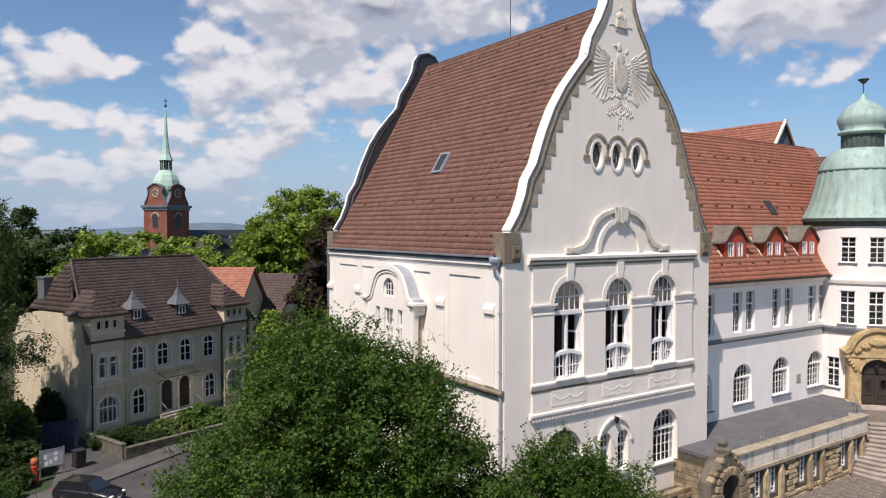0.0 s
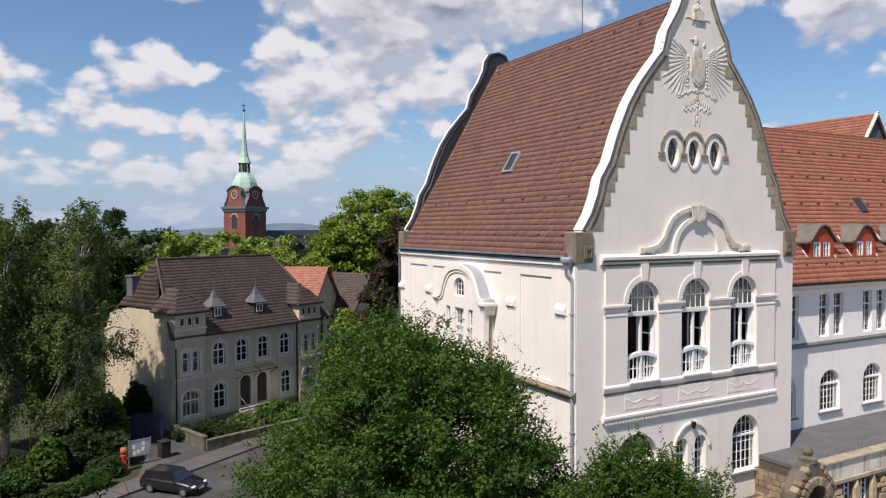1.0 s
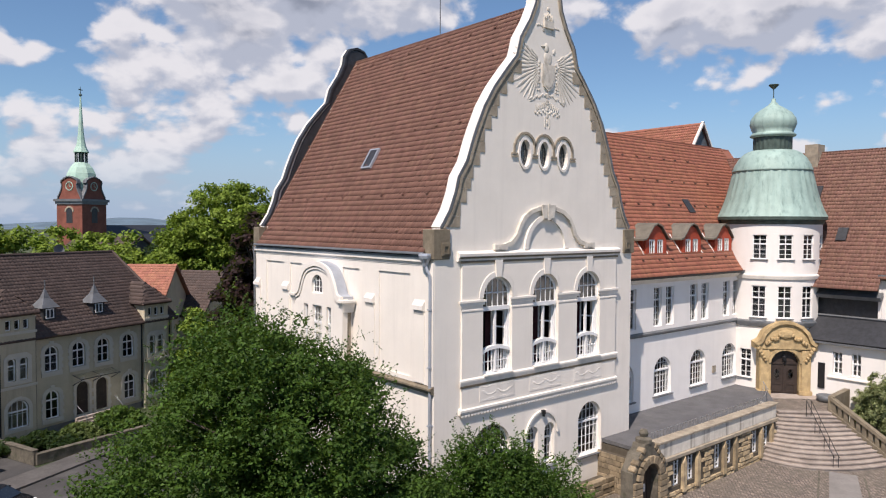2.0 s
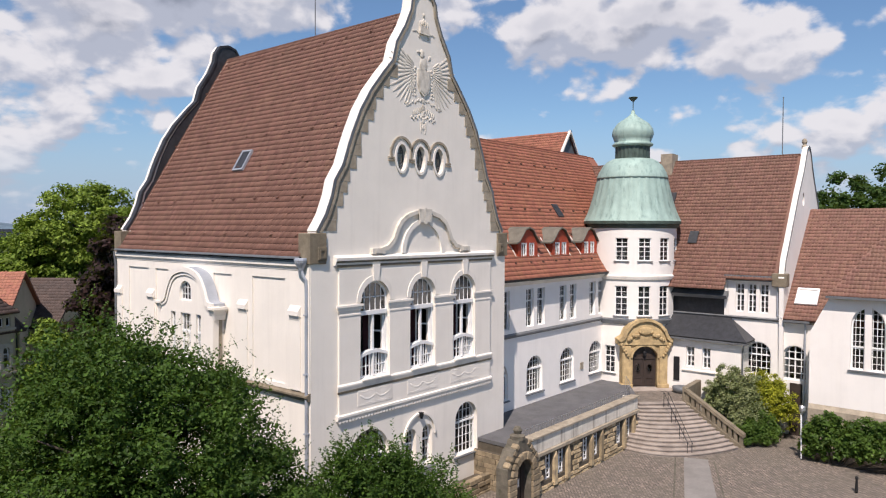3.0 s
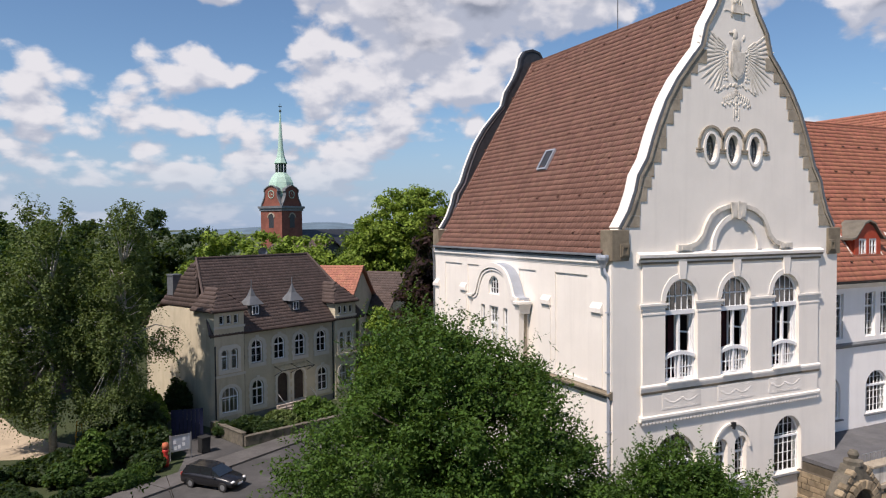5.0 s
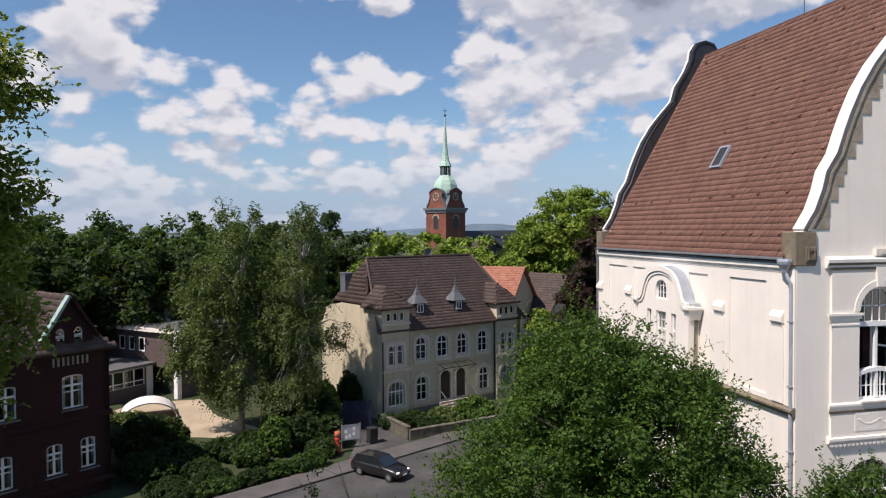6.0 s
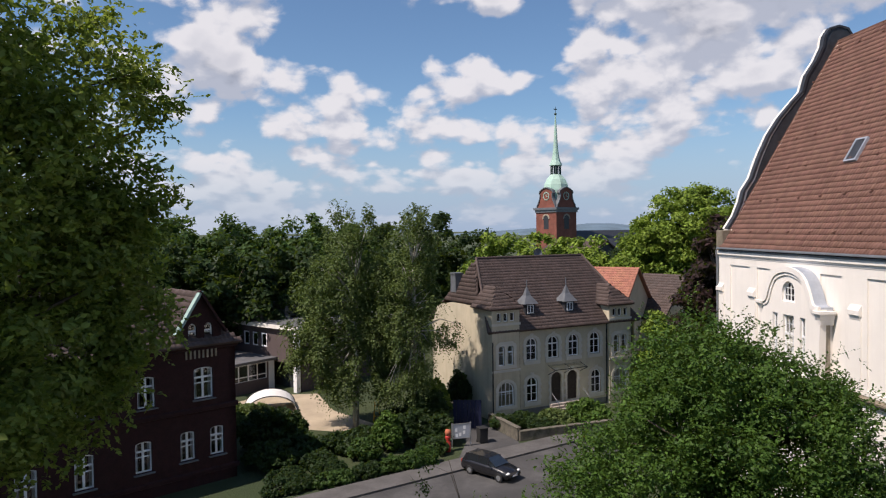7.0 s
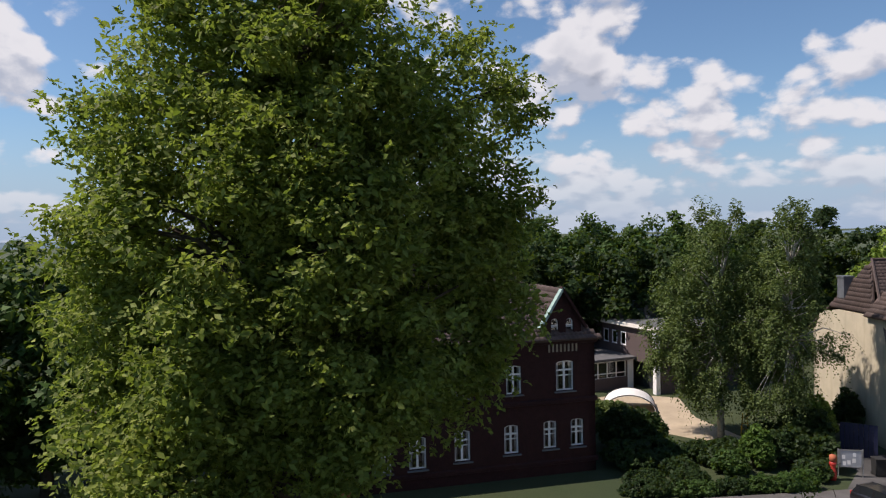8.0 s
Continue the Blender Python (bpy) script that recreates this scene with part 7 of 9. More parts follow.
# annex between the tower and the wing, with a dark slate skirt roof
annex = thing("entrance_annex", "low white annex beside the tower with a dark slate skirt roof", "annex", pose(52.3, 16.0, 0))
AF = facing(0, 6.5, -90)          # u = 22.5 - y
bm = bmesh.new()
prism(bm, rect(0, -0.9, 6.097, 6.0), 0, 0.4, AF, [rect(22.5 - y - 0.3, 3.75, 22.5 - y + 0.3, 5.28) for y in (19.7, 18.5)])
prism(bm, rect(0, -0.9, 1.7, 6.0), 0, 0.4, facing(0, 0, 0))
part("wall", bm, "plaster_court", annex)
for y in (19.7, 18.5):
    window(annex, AF, 22.5 - y, 0.6, 3.75, 5.28, 0.0, 2, 4, transom=0.55, depth=0.18, bar=0.05)
moulding("sill_course", AF, 22.5 - 20.3, 22.5 - 17.6, [(0.003, 3.45), (0.12, 3.45), (0.12, 3.52), (0.003, 3.6)], "trim", annex)
bm = bmesh.new()
slab(bm, [(-0.45, -0.45, 6.05), (-0.45, 6.3, 6.05), (1.7, 6.3, 7.55), (1.7, 1.4, 7.55)], 0.14)
slab(bm, [(-0.45, -0.45, 6.05), (1.75, -0.45, 6.05), (1.75, 1.4, 7.55), (1.7, 1.4, 7.55)], 0.14)
part("skirt_roof", bm, "slate", annex, "dark slate skirt roof")
bm = bmesh.new()
box(bm, -0.42, -0.42, 5.82, 1.7, 6.3, 5.95)
part("eaves_board", bm, "zinc_dark", annex)
bm = bmesh.new()
tube(bm, [(-0.35, -0.3, 5.95), (-0.3, -0.2, 5.6), (-0.08, -0.1, 5.3), (-0.08, -0.1, 3.2)], 0.06, 8)
lathe(bm, [(0.25, 3.6), (0.1, 3.9), (0.05, 4.0)], 10, m=Matrix.Translation((-0.1, -0.1, -0.3)))
part("downpipe", bm, "zinc_dark", annex)
bm = bmesh.new()
box(bm, -0.09, 4.5, 2.6, -0.003, 4.95, 4.4, ID, 0.01)
part("notice_board", bm, "blackmetal", annex, "tall black display case on the wall")
tub = thing("stone_tub", "low dark stone plant tub on the landing", "planter", pose(51.4, 20.0, 1.9))
bm = bmesh.new()
lathe(bm, [(0.0, 0.0), (0.5, 0.0), (0.62, 0.15), (0.66, 0.42), (0.58, 0.45), (0.5, 0.35), (0.0, 0.33)], 20)
part("bowl", bm, "zinc_dark", tub, smooth=True)

# near block at the courtyard's edge
near = thing("corner_block", "white plastered corner block with a brown hipped roof", "school building", pose(52.0, 11.5, 0))
NF = facing(0, 0, -90)            # u = 11.5 - y
bm = bmesh.new()
prism(bm, [(0, -0.9), (18, -0.9), (18, 9.7), (1.2, 9.7), (0.0, 7.2)], 0, 0.5, NF, [arch(3.39, 1.95, 5.0, 9.1, 1.3)])
part("court_wall", bm, "plaster_court", near)
window(near, NF, 3.39, 1.95, 5.0, 9.1, 1.3, 8, 9, transom=0.36, depth=0.25, bar=0.045, sill="zinc_dark", frame_w=0.09)
bm = bmesh.new()
box(bm, 3.2, 0.06, 5.02, 3.58, 0.45, 9.06, NF)
part("window_mullion", bm, "plaster_court", near)
bm = bmesh.new()
box(bm, 2.0, -17, 4.0, 2.1, -1, 9.6)
box(bm, 0.5, -17, 4.2, 8, -1, 4.4)
part("inner_shell", bm, "interior", near)
bm = bmesh.new()
prism(bm, rect(0.003, -0.9, 1.49, 7.15), 0.004, 0.4, facing(2.0, 0, 180))
part("end_wall", bm, "plaster_court", near)
moulding("plinth", NF, 0, 18, [(0.003, -0.9), (0.2, -0.9), (0.2, 2.1), (0.003, 2.4)], "sandstone", near)
bm = bmesh.new()
slab(bm, [(-0.4, -18, 9.75), (-0.4, -1.1, 9.75), (4.5, -5.0, 15.6), (4.5, -18, 15.6)])
slab(bm, [(-0.4, -1.1, 9.75), (9.4, -1.1, 9.75), (4.5, -5.0, 15.6)])
part("roof_slope", bm, "tile_brown", near)
nsl = Vector((4.9, 0, 5.85))
tiles(near, (-0.42, -1.1, 9.73), (0, -1, 0), tuple(nsl.normalized()), 16.0, nsl.length, "tile_brown", keep=lambda a, b: a > b * 0.51)
bm = bmesh.new()
box(bm, -0.55, -18, 9.6, -0.38, -1.0, 9.75)
part("gutter", bm, "zinc_dark", near)

# pole, bollard
polep = thing("marker_pole", "white marker pole with a small round head", "pole", pose(48.6, 11.1, GROUND))
bm = bmesh.new()
tube(bm, [(0, 0, 0), (0, 0.06, 3.0)], 0.05, 8)
part("pole", bm, "white", polep)
bm = bmesh.new()
lathe(bm, [(0.12, 2.95), (0.2, 3.1), (0.2, 3.3), (0.12, 3.45)], 12)
part("head", bm, "steel", polep)
boll = thing("bollard", "short dark iron bollard on the setts", "bollard", pose(44.3, 7.3, GROUND))
bm = bmesh.new()
lathe(bm, [(0.0, 0), (0.09, 0.0), (0.08, 0.1), (0.06, 0.75), (0.09, 0.8), (0.09, 0.88), (0.0, 0.98)], 14)
part("post", bm, "blackmetal", boll, smooth=True)

# ---------------------------------------------------------------- cream house across the street
house = thing("cream_house", "two-storey cream rendered house with a grey-brown tiled mansard roof", "house", pose(6.76, 52.64, 0, 0, 0, 24) @ Matrix.Diagonal((1.09, 0.80, 1, 1)))
HF = facing(0, 0, 0)
HL = facing(0, 12.2, -90)
W1 = [3.45, 5.35, 7.2, 9.2]
bm = bmesh.new()
hh = [arch(u, 0.95, 3.75, 5.5) for u in W1] + [arch(3.48, 0.95, 0.5, 2.42), arch(9.3, 0.95, 0.5, 2.42), arch(5.6, 0.95, 0.25, 2.6), arch(7.05, 0.95, 0.25, 2.6)]
prism(bm, rect(0, -0.9, 13.1, 6.2), 0, 0.35, HF, hh)
part("front_wall", bm, "house", house)
bm = bmesh.new()
prism(bm, [(0, -0.9), (12.2, -0.9), (12.2, 5.7), (10.3, 7.75), (8.0, 8.0), (4.4, 8.0), (1.3, 7.6), (0, 5.6)], 0, 0.35, HL)
part("end_wall", bm, "house", house)
bm = bmesh.new()
prism(bm, rect(0, -0.9, 12.2, 6.2), 0, 0.3, facing(13.1, 0, 90))
prism(bm, rect(0, -0.9, 13.1, 6.2), 0, 0.3, facing(13.1, 12.2, 180))
part("rear_walls", bm, "house", house)
bm = bmesh.new()
box(bm, 0.4, 3.0, -0.3, 12.8, 3.1, 6.0)
box(bm, 0.4, 0.4, 2.9, 12.8, 11.8, 3.05)
part("inner_shell", bm, "interior", house)


def surround(parent, m, uc, w, z0, z1, out, mat, k=0.22):
    bm = bmesh.new()
    o = arch(uc, w, z0, z1)
    o2 = [(uc + (u - uc) * (w + 2 * k) / w, z + (k if z > z0 + 0.05 else 0)) for u, z in o]
    prism(bm, o2, -out, -0.003, m, [o])
    for q in (-1, 1):
        for i in range(3):
            zz = z0 + (z1 - z0) * (0.1 + 0.26 * i)
            box(bm, uc + q * (w / 2 + k) - 0.07, -out - 0.01, zz, uc + q * (w / 2 + k) + 0.07, -0.003, zz + 0.25, m)
    box(bm, uc - w / 2 - k, -out - 0.06, z0 - 0.3, uc + w / 2 + k, -0.003, z0 - 0.003, m)
    box(bm, uc - 0.14, -out - 0.02, z1 + k - 0.06, uc + 0.14, -0.003, z1 + k + 0.14, m)
    part("window_surround", bm, mat, parent)


for u in W1:
    surround(house, HF, u, 0.95, 3.75, 5.5, 0.06, "house_trim")
    window(house, HF, u, 0.95, 3.75, 5.5, None, 2, 3, transom=0.66, depth=0.16, bar=0.05)
for u in (3.48, 9.3):
    surround(house, HF, u, 0.95, 0.5, 2.42, 0.06, "house_trim")
    window(house, HF, u, 0.95, 0.5, 2.42, None, 2, 3, transom=0.66, depth=0.16, bar=0.05)
for u in (5.6, 7.05):
    surround(house, HF, u, 0.95, 0.25, 2.6, 0.06, "house_trim", 0.16)
    bm = bmesh.new()
    prism(bm, arch(u, 0.95, 0.25, 2.6), 0.2, 0.27, HF)
    box(bm, u - 0.3, 0.17, 0.5, u + 0.3, 0.2, 1.2, HF)
    part("door", bm, "darkwood", house)


def bay(u0, u1, zt):
    """A square bay that rises above the eaves with its own hipped cap."""
    v = -0.35
    bm = bmesh.new()
    um = (u0 + u1) / 2
    w3 = [rect(um - 0.72 + 0.55 * i, zt - 1.0, um - 0.38 + 0.55 * i, zt - 0.35) for i in range(3)]
    w2 = [arch(um - 0.37, 0.5, 3.65, 5.15), arch(um + 0.37, 0.5, 3.65, 5.15)]
    w1 = [arch(um, 1.3, 0.5, 2.35)]
    prism(bm, rect(u0, -0.9, u1, zt), v, v + 0.3, HF, w3 + w2 + w1)
    for a, b in ((u0, u0 + 0.25), (u1 - 0.25, u1)):
        box(bm, a, v + 0.3, -0.9, b, 2.2, zt, HF)
    part("bay", bm, "house", house)
    for i in range(3):
        window(house, HF, um - 0.55 + 0.55 * i, 0.34, zt - 1.0, zt - 0.35, 0.0, 1, 1, depth=v + 0.12, frame_w=0.05)
    for q in (-0.37, 0.37):
        window(house, HF, um + q, 0.5, 3.65, 5.15, None, 1, 2, transom=0.66, depth=v + 0.14, frame_w=0.06)
    window(house, HF, um, 1.3, 0.5, 2.35, None, 4, 2, transom=0.6, depth=v + 0.14)
    bm = bmesh.new()
    o = rect(um - 0.85, 3.4, um + 0.85, 5.35)
    prism(bm, [(um - 0.85, 3.4), (um + 0.85, 3.4), (um + 0.85, 5.2), (um + 0.55, 5.45), (um - 0.55, 5.45), (um - 0.85, 5.2)], v - 0.05, v - 0.003, HF, [arch(um - 0.37, 0.5, 3.65, 5.15), arch(um + 0.37, 0.5, 3.65, 5.15)])
    part("bay_window_surround", bm, "house_trim", house)
    for z in (3.15, zt - 1.3):
        bm = bmesh.new()
        box(bm, u0 - 0.06, v - 0.1, z, u1 + 0.06, v - 0.003, z + 0.16, HF)
        part("bay_band", bm, "house_trim", house)
    bm = bmesh.new()
    prism(bm, [(u, z) for u, z in grow(arch(um, 1.3, 0.5, 2.35), 0.22)], v - 0.05, v - 0.003, HF, [arch(um, 1.3, 0.5, 2.35)])
    part("bay_window_surround", bm, "house_trim", house)
    bm = bmesh.new()
    a, b = u0 - 0.25, u1 + 0.25
    y0, y1, z0, z1 = v - 0.25, 3.6, zt - 0.05, zt + 1.55
    slab(bm, [(a, y0, z0), (b, y0, z0), (um, 1.3, z1)], 0.1)
    slab(bm, [(a, y0, z0), (um, 1.3, z1), (um, y1, z1), (a, y1 - 0.5, z0)], 0.1)
    slab(bm, [(b, y0, z0), (um, 1.3, z1), (um, y1, z1), (b, y1 - 0.5, z0)], 0.1)
    part("bay_roof", bm, "tile_grey", house)
    dz, fy = z1 - z0, 1.3 - y0
    sf, sl = Vector((0, fy, dz)), Vector((um - a, 0, dz))
    half = (b - a) / 2
    tiles(house, (a, y0 - 0.02, z0), (1, 0, 0), tuple(sf.normalized()), b - a, sf.length, "tile_grey", w=0.25, l=0.34, keep=lambda p, q: half * q / sf.length < p < b - a - half * q / sf.length)
    tiles(house, (a - 0.02, y1 - 0.5, z0), (0, -1, 0), tuple(sl.normalized()), y1 - 0.5 - y0, sl.length, "tile_grey", w=0.25, l=0.34, keep=lambda p, q: p < y1 - 0.5 - y0 - fy * q / sl.length)
    tiles(house, (b + 0.02, y0, z0), (0, 1, 0), tuple(Vector((um - b, 0, dz)).normalized()), y1 - 0.5 - y0, sl.length, "tile_grey", w=0.25, l=0.34, keep=lambda p, q: p > fy * q / sl.length)


bay(-0.02, 2.25, 8.0)
bay(10.4, 12.5, 7.7)
# roof: steep front slope from the eaves to the ridge, hips at both ends
hs = Vector((0, 6.4, 5.35))
bm = bmesh.new()
slab(bm, [(-0.3, -0.4, 6.2), (13.4, -0.4, 6.2), (11.5, 6.0, 11.55), (1.5, 6.0, 11.55)])
slab(bm, [(-0.3, 12.6, 6.2), (13.4, 12.6, 6.2), (11.5, 6.0, 11.55), (1.5, 6.0, 11.55)])
slab(bm, [(0.1, 2.6, 8.1), (0.1, 9.6, 8.1), (1.5, 6.0, 11.55)])
slab(bm, [(13.4, -0.4, 6.2), (13.4, 12.6, 6.2), (11.5, 6.0, 11.55)])
part("roof_slopes", bm, "tile_grey", house)
tiles(house, (-0.3, -0.42, 6.18), (1, 0, 0), tuple(hs.normalized()), 13.7, hs.length, "tile_grey", w=0.25, l=0.34,
      keep=lambda a, b: a > b * 0.215 and a < 13.7 - b * 0.225)
h2 = Vector((1.4, 0, 3.45))
tiles(house, (0.08, 9.6, 8.1), (0, -1, 0), tuple(h2.normalized()), 7.0, h2.length, "tile_grey", w=0.25, l=0.34, keep=lambda a, b: a > b * 0.95 and a < 7 - b * 0.95)
bm = bmesh.new()
tube(bm, [(-0.3, -0.4, 6.28), (1.5, 6.0, 11.65), (11.5, 6.0, 11.65), (13.4, -0.4, 6.28)], 0.12, 8)
part("ridge_and_hip_tiles", bm, "tile_grey", house)
for u in (3.75, 7.3):
    bm = bmesh.new()
    box(bm, u - 0.42, 0.75, 7.2, u + 0.42, 2.2, 8.1)
    dm = part("roof_turret", bm, "slate", house, "small slate dormer with a pointed cap")
    bm = bmesh.new()
    for k in range(4):
        c = [(u - 0.62, 0.55), (u + 0.62, 0.55), (u + 0.62, 2.2), (u - 0.62, 2.2)]
        a, b = c[k], c[(k + 1) % 4]
        vs = [bm.verts.new((*a, 8.1)), bm.verts.new((*b, 8.1)), bm.verts.new(((b[0] - u) * 0.35 + u, (b[1] - 1.37) * 0.35 + 1.37, 8.75)), bm.verts.new(((a[0] - u) * 0.35 + u, (a[1] - 1.37) * 0.35 + 1.37, 8.75))]
        bm.faces.new(vs)
        vt = bm.verts.new((u, 1.37, 9.5))
        bm.faces.new((vs[3], vs[2], vt))
    tube(bm, [(u, 1.37, 9.3), (u, 1.37, 10.0)], 0.04, 6)
    part("cap", bm, "zinc_dark", dm)
    bm = bmesh.new()
    prism(bm, rect(u - 0.28, 7.35, u + 0.28, 8.02), 0.7, 0.745, HF, [rect(u - 0.22, 7.41, u - 0.03, 7.96), rect(u + 0.03, 7.41, u + 0.22, 7.96)])
    part("casement", bm, "white", dm)
bm = bmesh.new()
box(bm, 0.3, 7.5, 8.0, 0.95, 8.6, 10.3)
box(bm, 0.25, 7.45, 10.3, 1.0, 8.65, 10.42)
part("chimney", bm, "zinc_dark", house)
bm = bmesh.new()
lathe(bm, [(0.0, 0.0), (0.15, 0.02), (0.32, 0.08), (0.42, 0.16)], 16, m=Matrix.Translation((7.2, 6.2, 11.9)) @ Matrix.Rotation(radians(80), 4, "X"))
tube(bm, [(7.2, 6.3, 11.4), (7.2, 6.3, 12.0)], 0.03, 6)
part("satellite_dish", bm, "zinc_dark", house)
for u, v, z in ((0.0, -0.42, 5.5), (2.35, -0.08, 6.1), (10.3, -0.08, 6.1), (12.6, -0.42, 6.1)):
    bm = bmesh.new()
    tube(bm, [(u, v, z), (u, v, -0.4)], 0.05, 6)
    part("downpipe", bm, "blackmetal", house)
bm = bmesh.new()
box(bm, -0.1, -0.05, -0.9, 13.2, -0.003, 0.0, HF)
part("plinth", bm, "zinc_dark", house)
bm = bmesh.new()
slab(bm, [(4.9, -1.2, 2.95), (7.8, -1.2, 2.95), (7.8, -0.02, 3.2), (4.9, -0.02, 3.2)], 0.012)
can = part("door_canopy", bm, "glass", house, "thin glazed canopy on iron brackets")
can.visible_shadow = False
for u in (4.9, 6.35, 7.8):
    bm = bmesh.new()
    tube(bm, [(u, -1.2, 2.93), (u, 0.0, 2.45)], 0.03, 5)
    tube(bm, [(u, -1.2, 2.93), (u, 0.0, 3.18)], 0.03, 5)
    part("bracket", bm, "blackmetal", can)
bm = bmesh.new()
tube(bm, [(4.9, -1.2, 2.96), (7.8, -1.2, 2.96)], 0.03, 5)
part("front_bar", bm, "blackmetal", can)
for i in range(4):
    bm = bmesh.new()
    box(bm, 4.8, -0.4 - 0.3 * (i + 1), -0.9, 8.0, -0.4 - 0.3 * i + 0.0, 0.2 - 0.17 * i, HF)
    part("door_step", bm, "step", house)
for u in (5.0, 7.9):
    bm = bmesh.new()
    tube(bm, [(u, -0.3, 1.05), (u, -1.6, 0.35), (u, -1.6, -0.5)], 0.025, 6)
    part("step_handrail", bm, "zinc_dark", house)

# garden wall: one arm beside the driveway, one along the pavement
gw = thing("garden_wall", "low mossy garden wall around the front garden", "garden wall", pose(8.0, 47.4, GROUND))
for ang, ln, h in ((110.0, 4.4, 0.85), (17.0, 7.5, 0.62)):
    bm = bmesh.new()
    box(bm, 0.0, -0.14, 0, ln, 0.14, h, pose(0, 0, 0, 0, 0, ang), 0.03)
    part("wall", bm, "gardenstone", gw)
    for i in range(int(ln / 0.62)):
        bm = bmesh.new()
        box(bm, 0.62 * i, -0.19, h + 0.003, 0.62 * i + 0.6, 0.19, h + 0.09, pose(0, 0, 0, 0, 0, ang), 0.02)
        part("coping_stone", bm, "gardenstone", gw)

# ---------------------------------------------------------------- red brick house, tree shade put into its colour
red = thing("red_brick_house", "red brick house with white windows, tree shade put into its brick colour", "house", pose(-9.85, 42.28, 0, 0, 0, 39.5))
RF = facing(0, 0, 0)
bm = bmesh.new()
RW = [(-1.2, 0.85, 1.1, 2.75), (-2.95, 0.85, 1.1, 2.75), (-5.4, 0.9, 1.0, 2.7), (-8.4, 0.95, 0.85, 2.65), (-11.05, 1.0, 0.65, 2.5), (-13.1, 1.05, 0.6, 2.4), (-15.6, 1.05, 0.55, 2.4), (-18.0, 1.05, 0.55, 2.4)]
RU = [(-1.95, 1.15, 4.5, 6.3), (-5.2, 0.95, 4.5, 6.2), (-8.3, 0.95, 4.5, 6.2), (-10.8, 0.95, 4.5, 6.2), (-13.0, 0.95, 4.5, 6.2), (-15.6, 0.95, 4.5, 6.2), (-18.0, 0.95, 4.5, 6.2)]
RG = [(-2.55, 0.5, 7.75, 8.85), (-1.6, 0.5, 7.75, 8.85)]
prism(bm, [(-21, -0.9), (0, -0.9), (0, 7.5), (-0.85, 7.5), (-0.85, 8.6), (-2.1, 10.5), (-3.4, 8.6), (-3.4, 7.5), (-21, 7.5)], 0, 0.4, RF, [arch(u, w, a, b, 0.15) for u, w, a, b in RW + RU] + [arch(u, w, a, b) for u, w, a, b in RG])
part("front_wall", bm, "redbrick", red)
for u, w, a, b in RW + RU:
    window(red, RF, u, w, a, b, 0.15, 2, 2, transom=0.68, depth=0.14, bar=0.08, frame_w=0.08, sill="zinc_dark", blind=0.35)
for u, w, a, b in RG:
    window(red, RF, u, w, a, b, None, 1, 2, transom=0.6, depth=0.14, frame_w=0.06)
for z, o in ((3.75, 0.14), (0.1, 0.12), (7.3, 0.2)):
    moulding("brick_band", RF, -21, 0.1, [(0.003, z), (o, z + 0.05), (o, z + 0.25), (0.003, z + 0.32)], "redbrick", red)
bm = bmesh.new()
for i in range(8):
    box(bm, -2.95 + 0.25 * i - 0.05, -0.06, 6.85, -2.95 + 0.25 * i + 0.05, -0.003, 7.35, RF)
part("corbel_blocks", bm, "sandstone", red, kind="stuff")
for q in (-1, 1):
    bm = bmesh.new()
    slab(bm, [(-2.1 + q * 1.55, -0.3, 8.3), (-2.1 + q * 1.55, 0.1, 8.3), (-2.1, 0.1, 10.75), (-2.1, -0.3, 10.75)], 0.14)
    part("gable_coping", bm, "copper" if q < 0 else "redbrick", red)
    bm = bmesh.new()
    slab(bm, [(-2.1 + q * 1.4, 0.1, 8.5), (-2.1 + q * 1.4, 4.0, 8.5), (-2.1, 5.0, 10.6), (-2.1, 0.1, 10.6)], 0.1)
    part("gable_roof", bm, "tile_grey", red)
g_s = Vector((1.4, 0, 2.1))
tiles(red, (-3.52, 3.9, 8.52), (0, -1, 0), tuple(g_s.normalized()), 3.8, g_s.length, "tile_grey", w=0.28, l=0.36)
bm = bmesh.new()
slab(bm, [(-21.3, -0.4, 7.6), (0.35, -0.4, 7.6), (-4.6, 5.2, 12.3), (-21.3, 5.2, 12.3)])
slab(bm, [(-21.3, 10.8, 7.6), (0.35, 10.8, 7.6), (-4.6, 5.2, 12.3), (-21.3, 5.2, 12.3)])
slab(bm, [(0.35, -0.4, 7.6), (0.35, 10.8, 7.6), (-4.6, 5.2, 12.3)])
part("roof_slopes", bm, "tile_grey", red)
r_s = Vector((0, 5.6, 4.7))
tiles(red, (-21.3, -0.42, 7.58), (1, 0, 0), tuple(r_s.normalized()), 21.6, r_s.length, "tile_grey", w=0.28, l=0.36, keep=lambda a, b: a < 21.6 - b * 0.68)
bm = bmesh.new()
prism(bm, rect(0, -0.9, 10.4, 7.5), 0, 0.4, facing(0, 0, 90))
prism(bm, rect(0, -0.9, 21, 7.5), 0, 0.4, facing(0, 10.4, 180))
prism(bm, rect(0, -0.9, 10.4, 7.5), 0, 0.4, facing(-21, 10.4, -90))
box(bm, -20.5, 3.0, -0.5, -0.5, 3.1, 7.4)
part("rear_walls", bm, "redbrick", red)

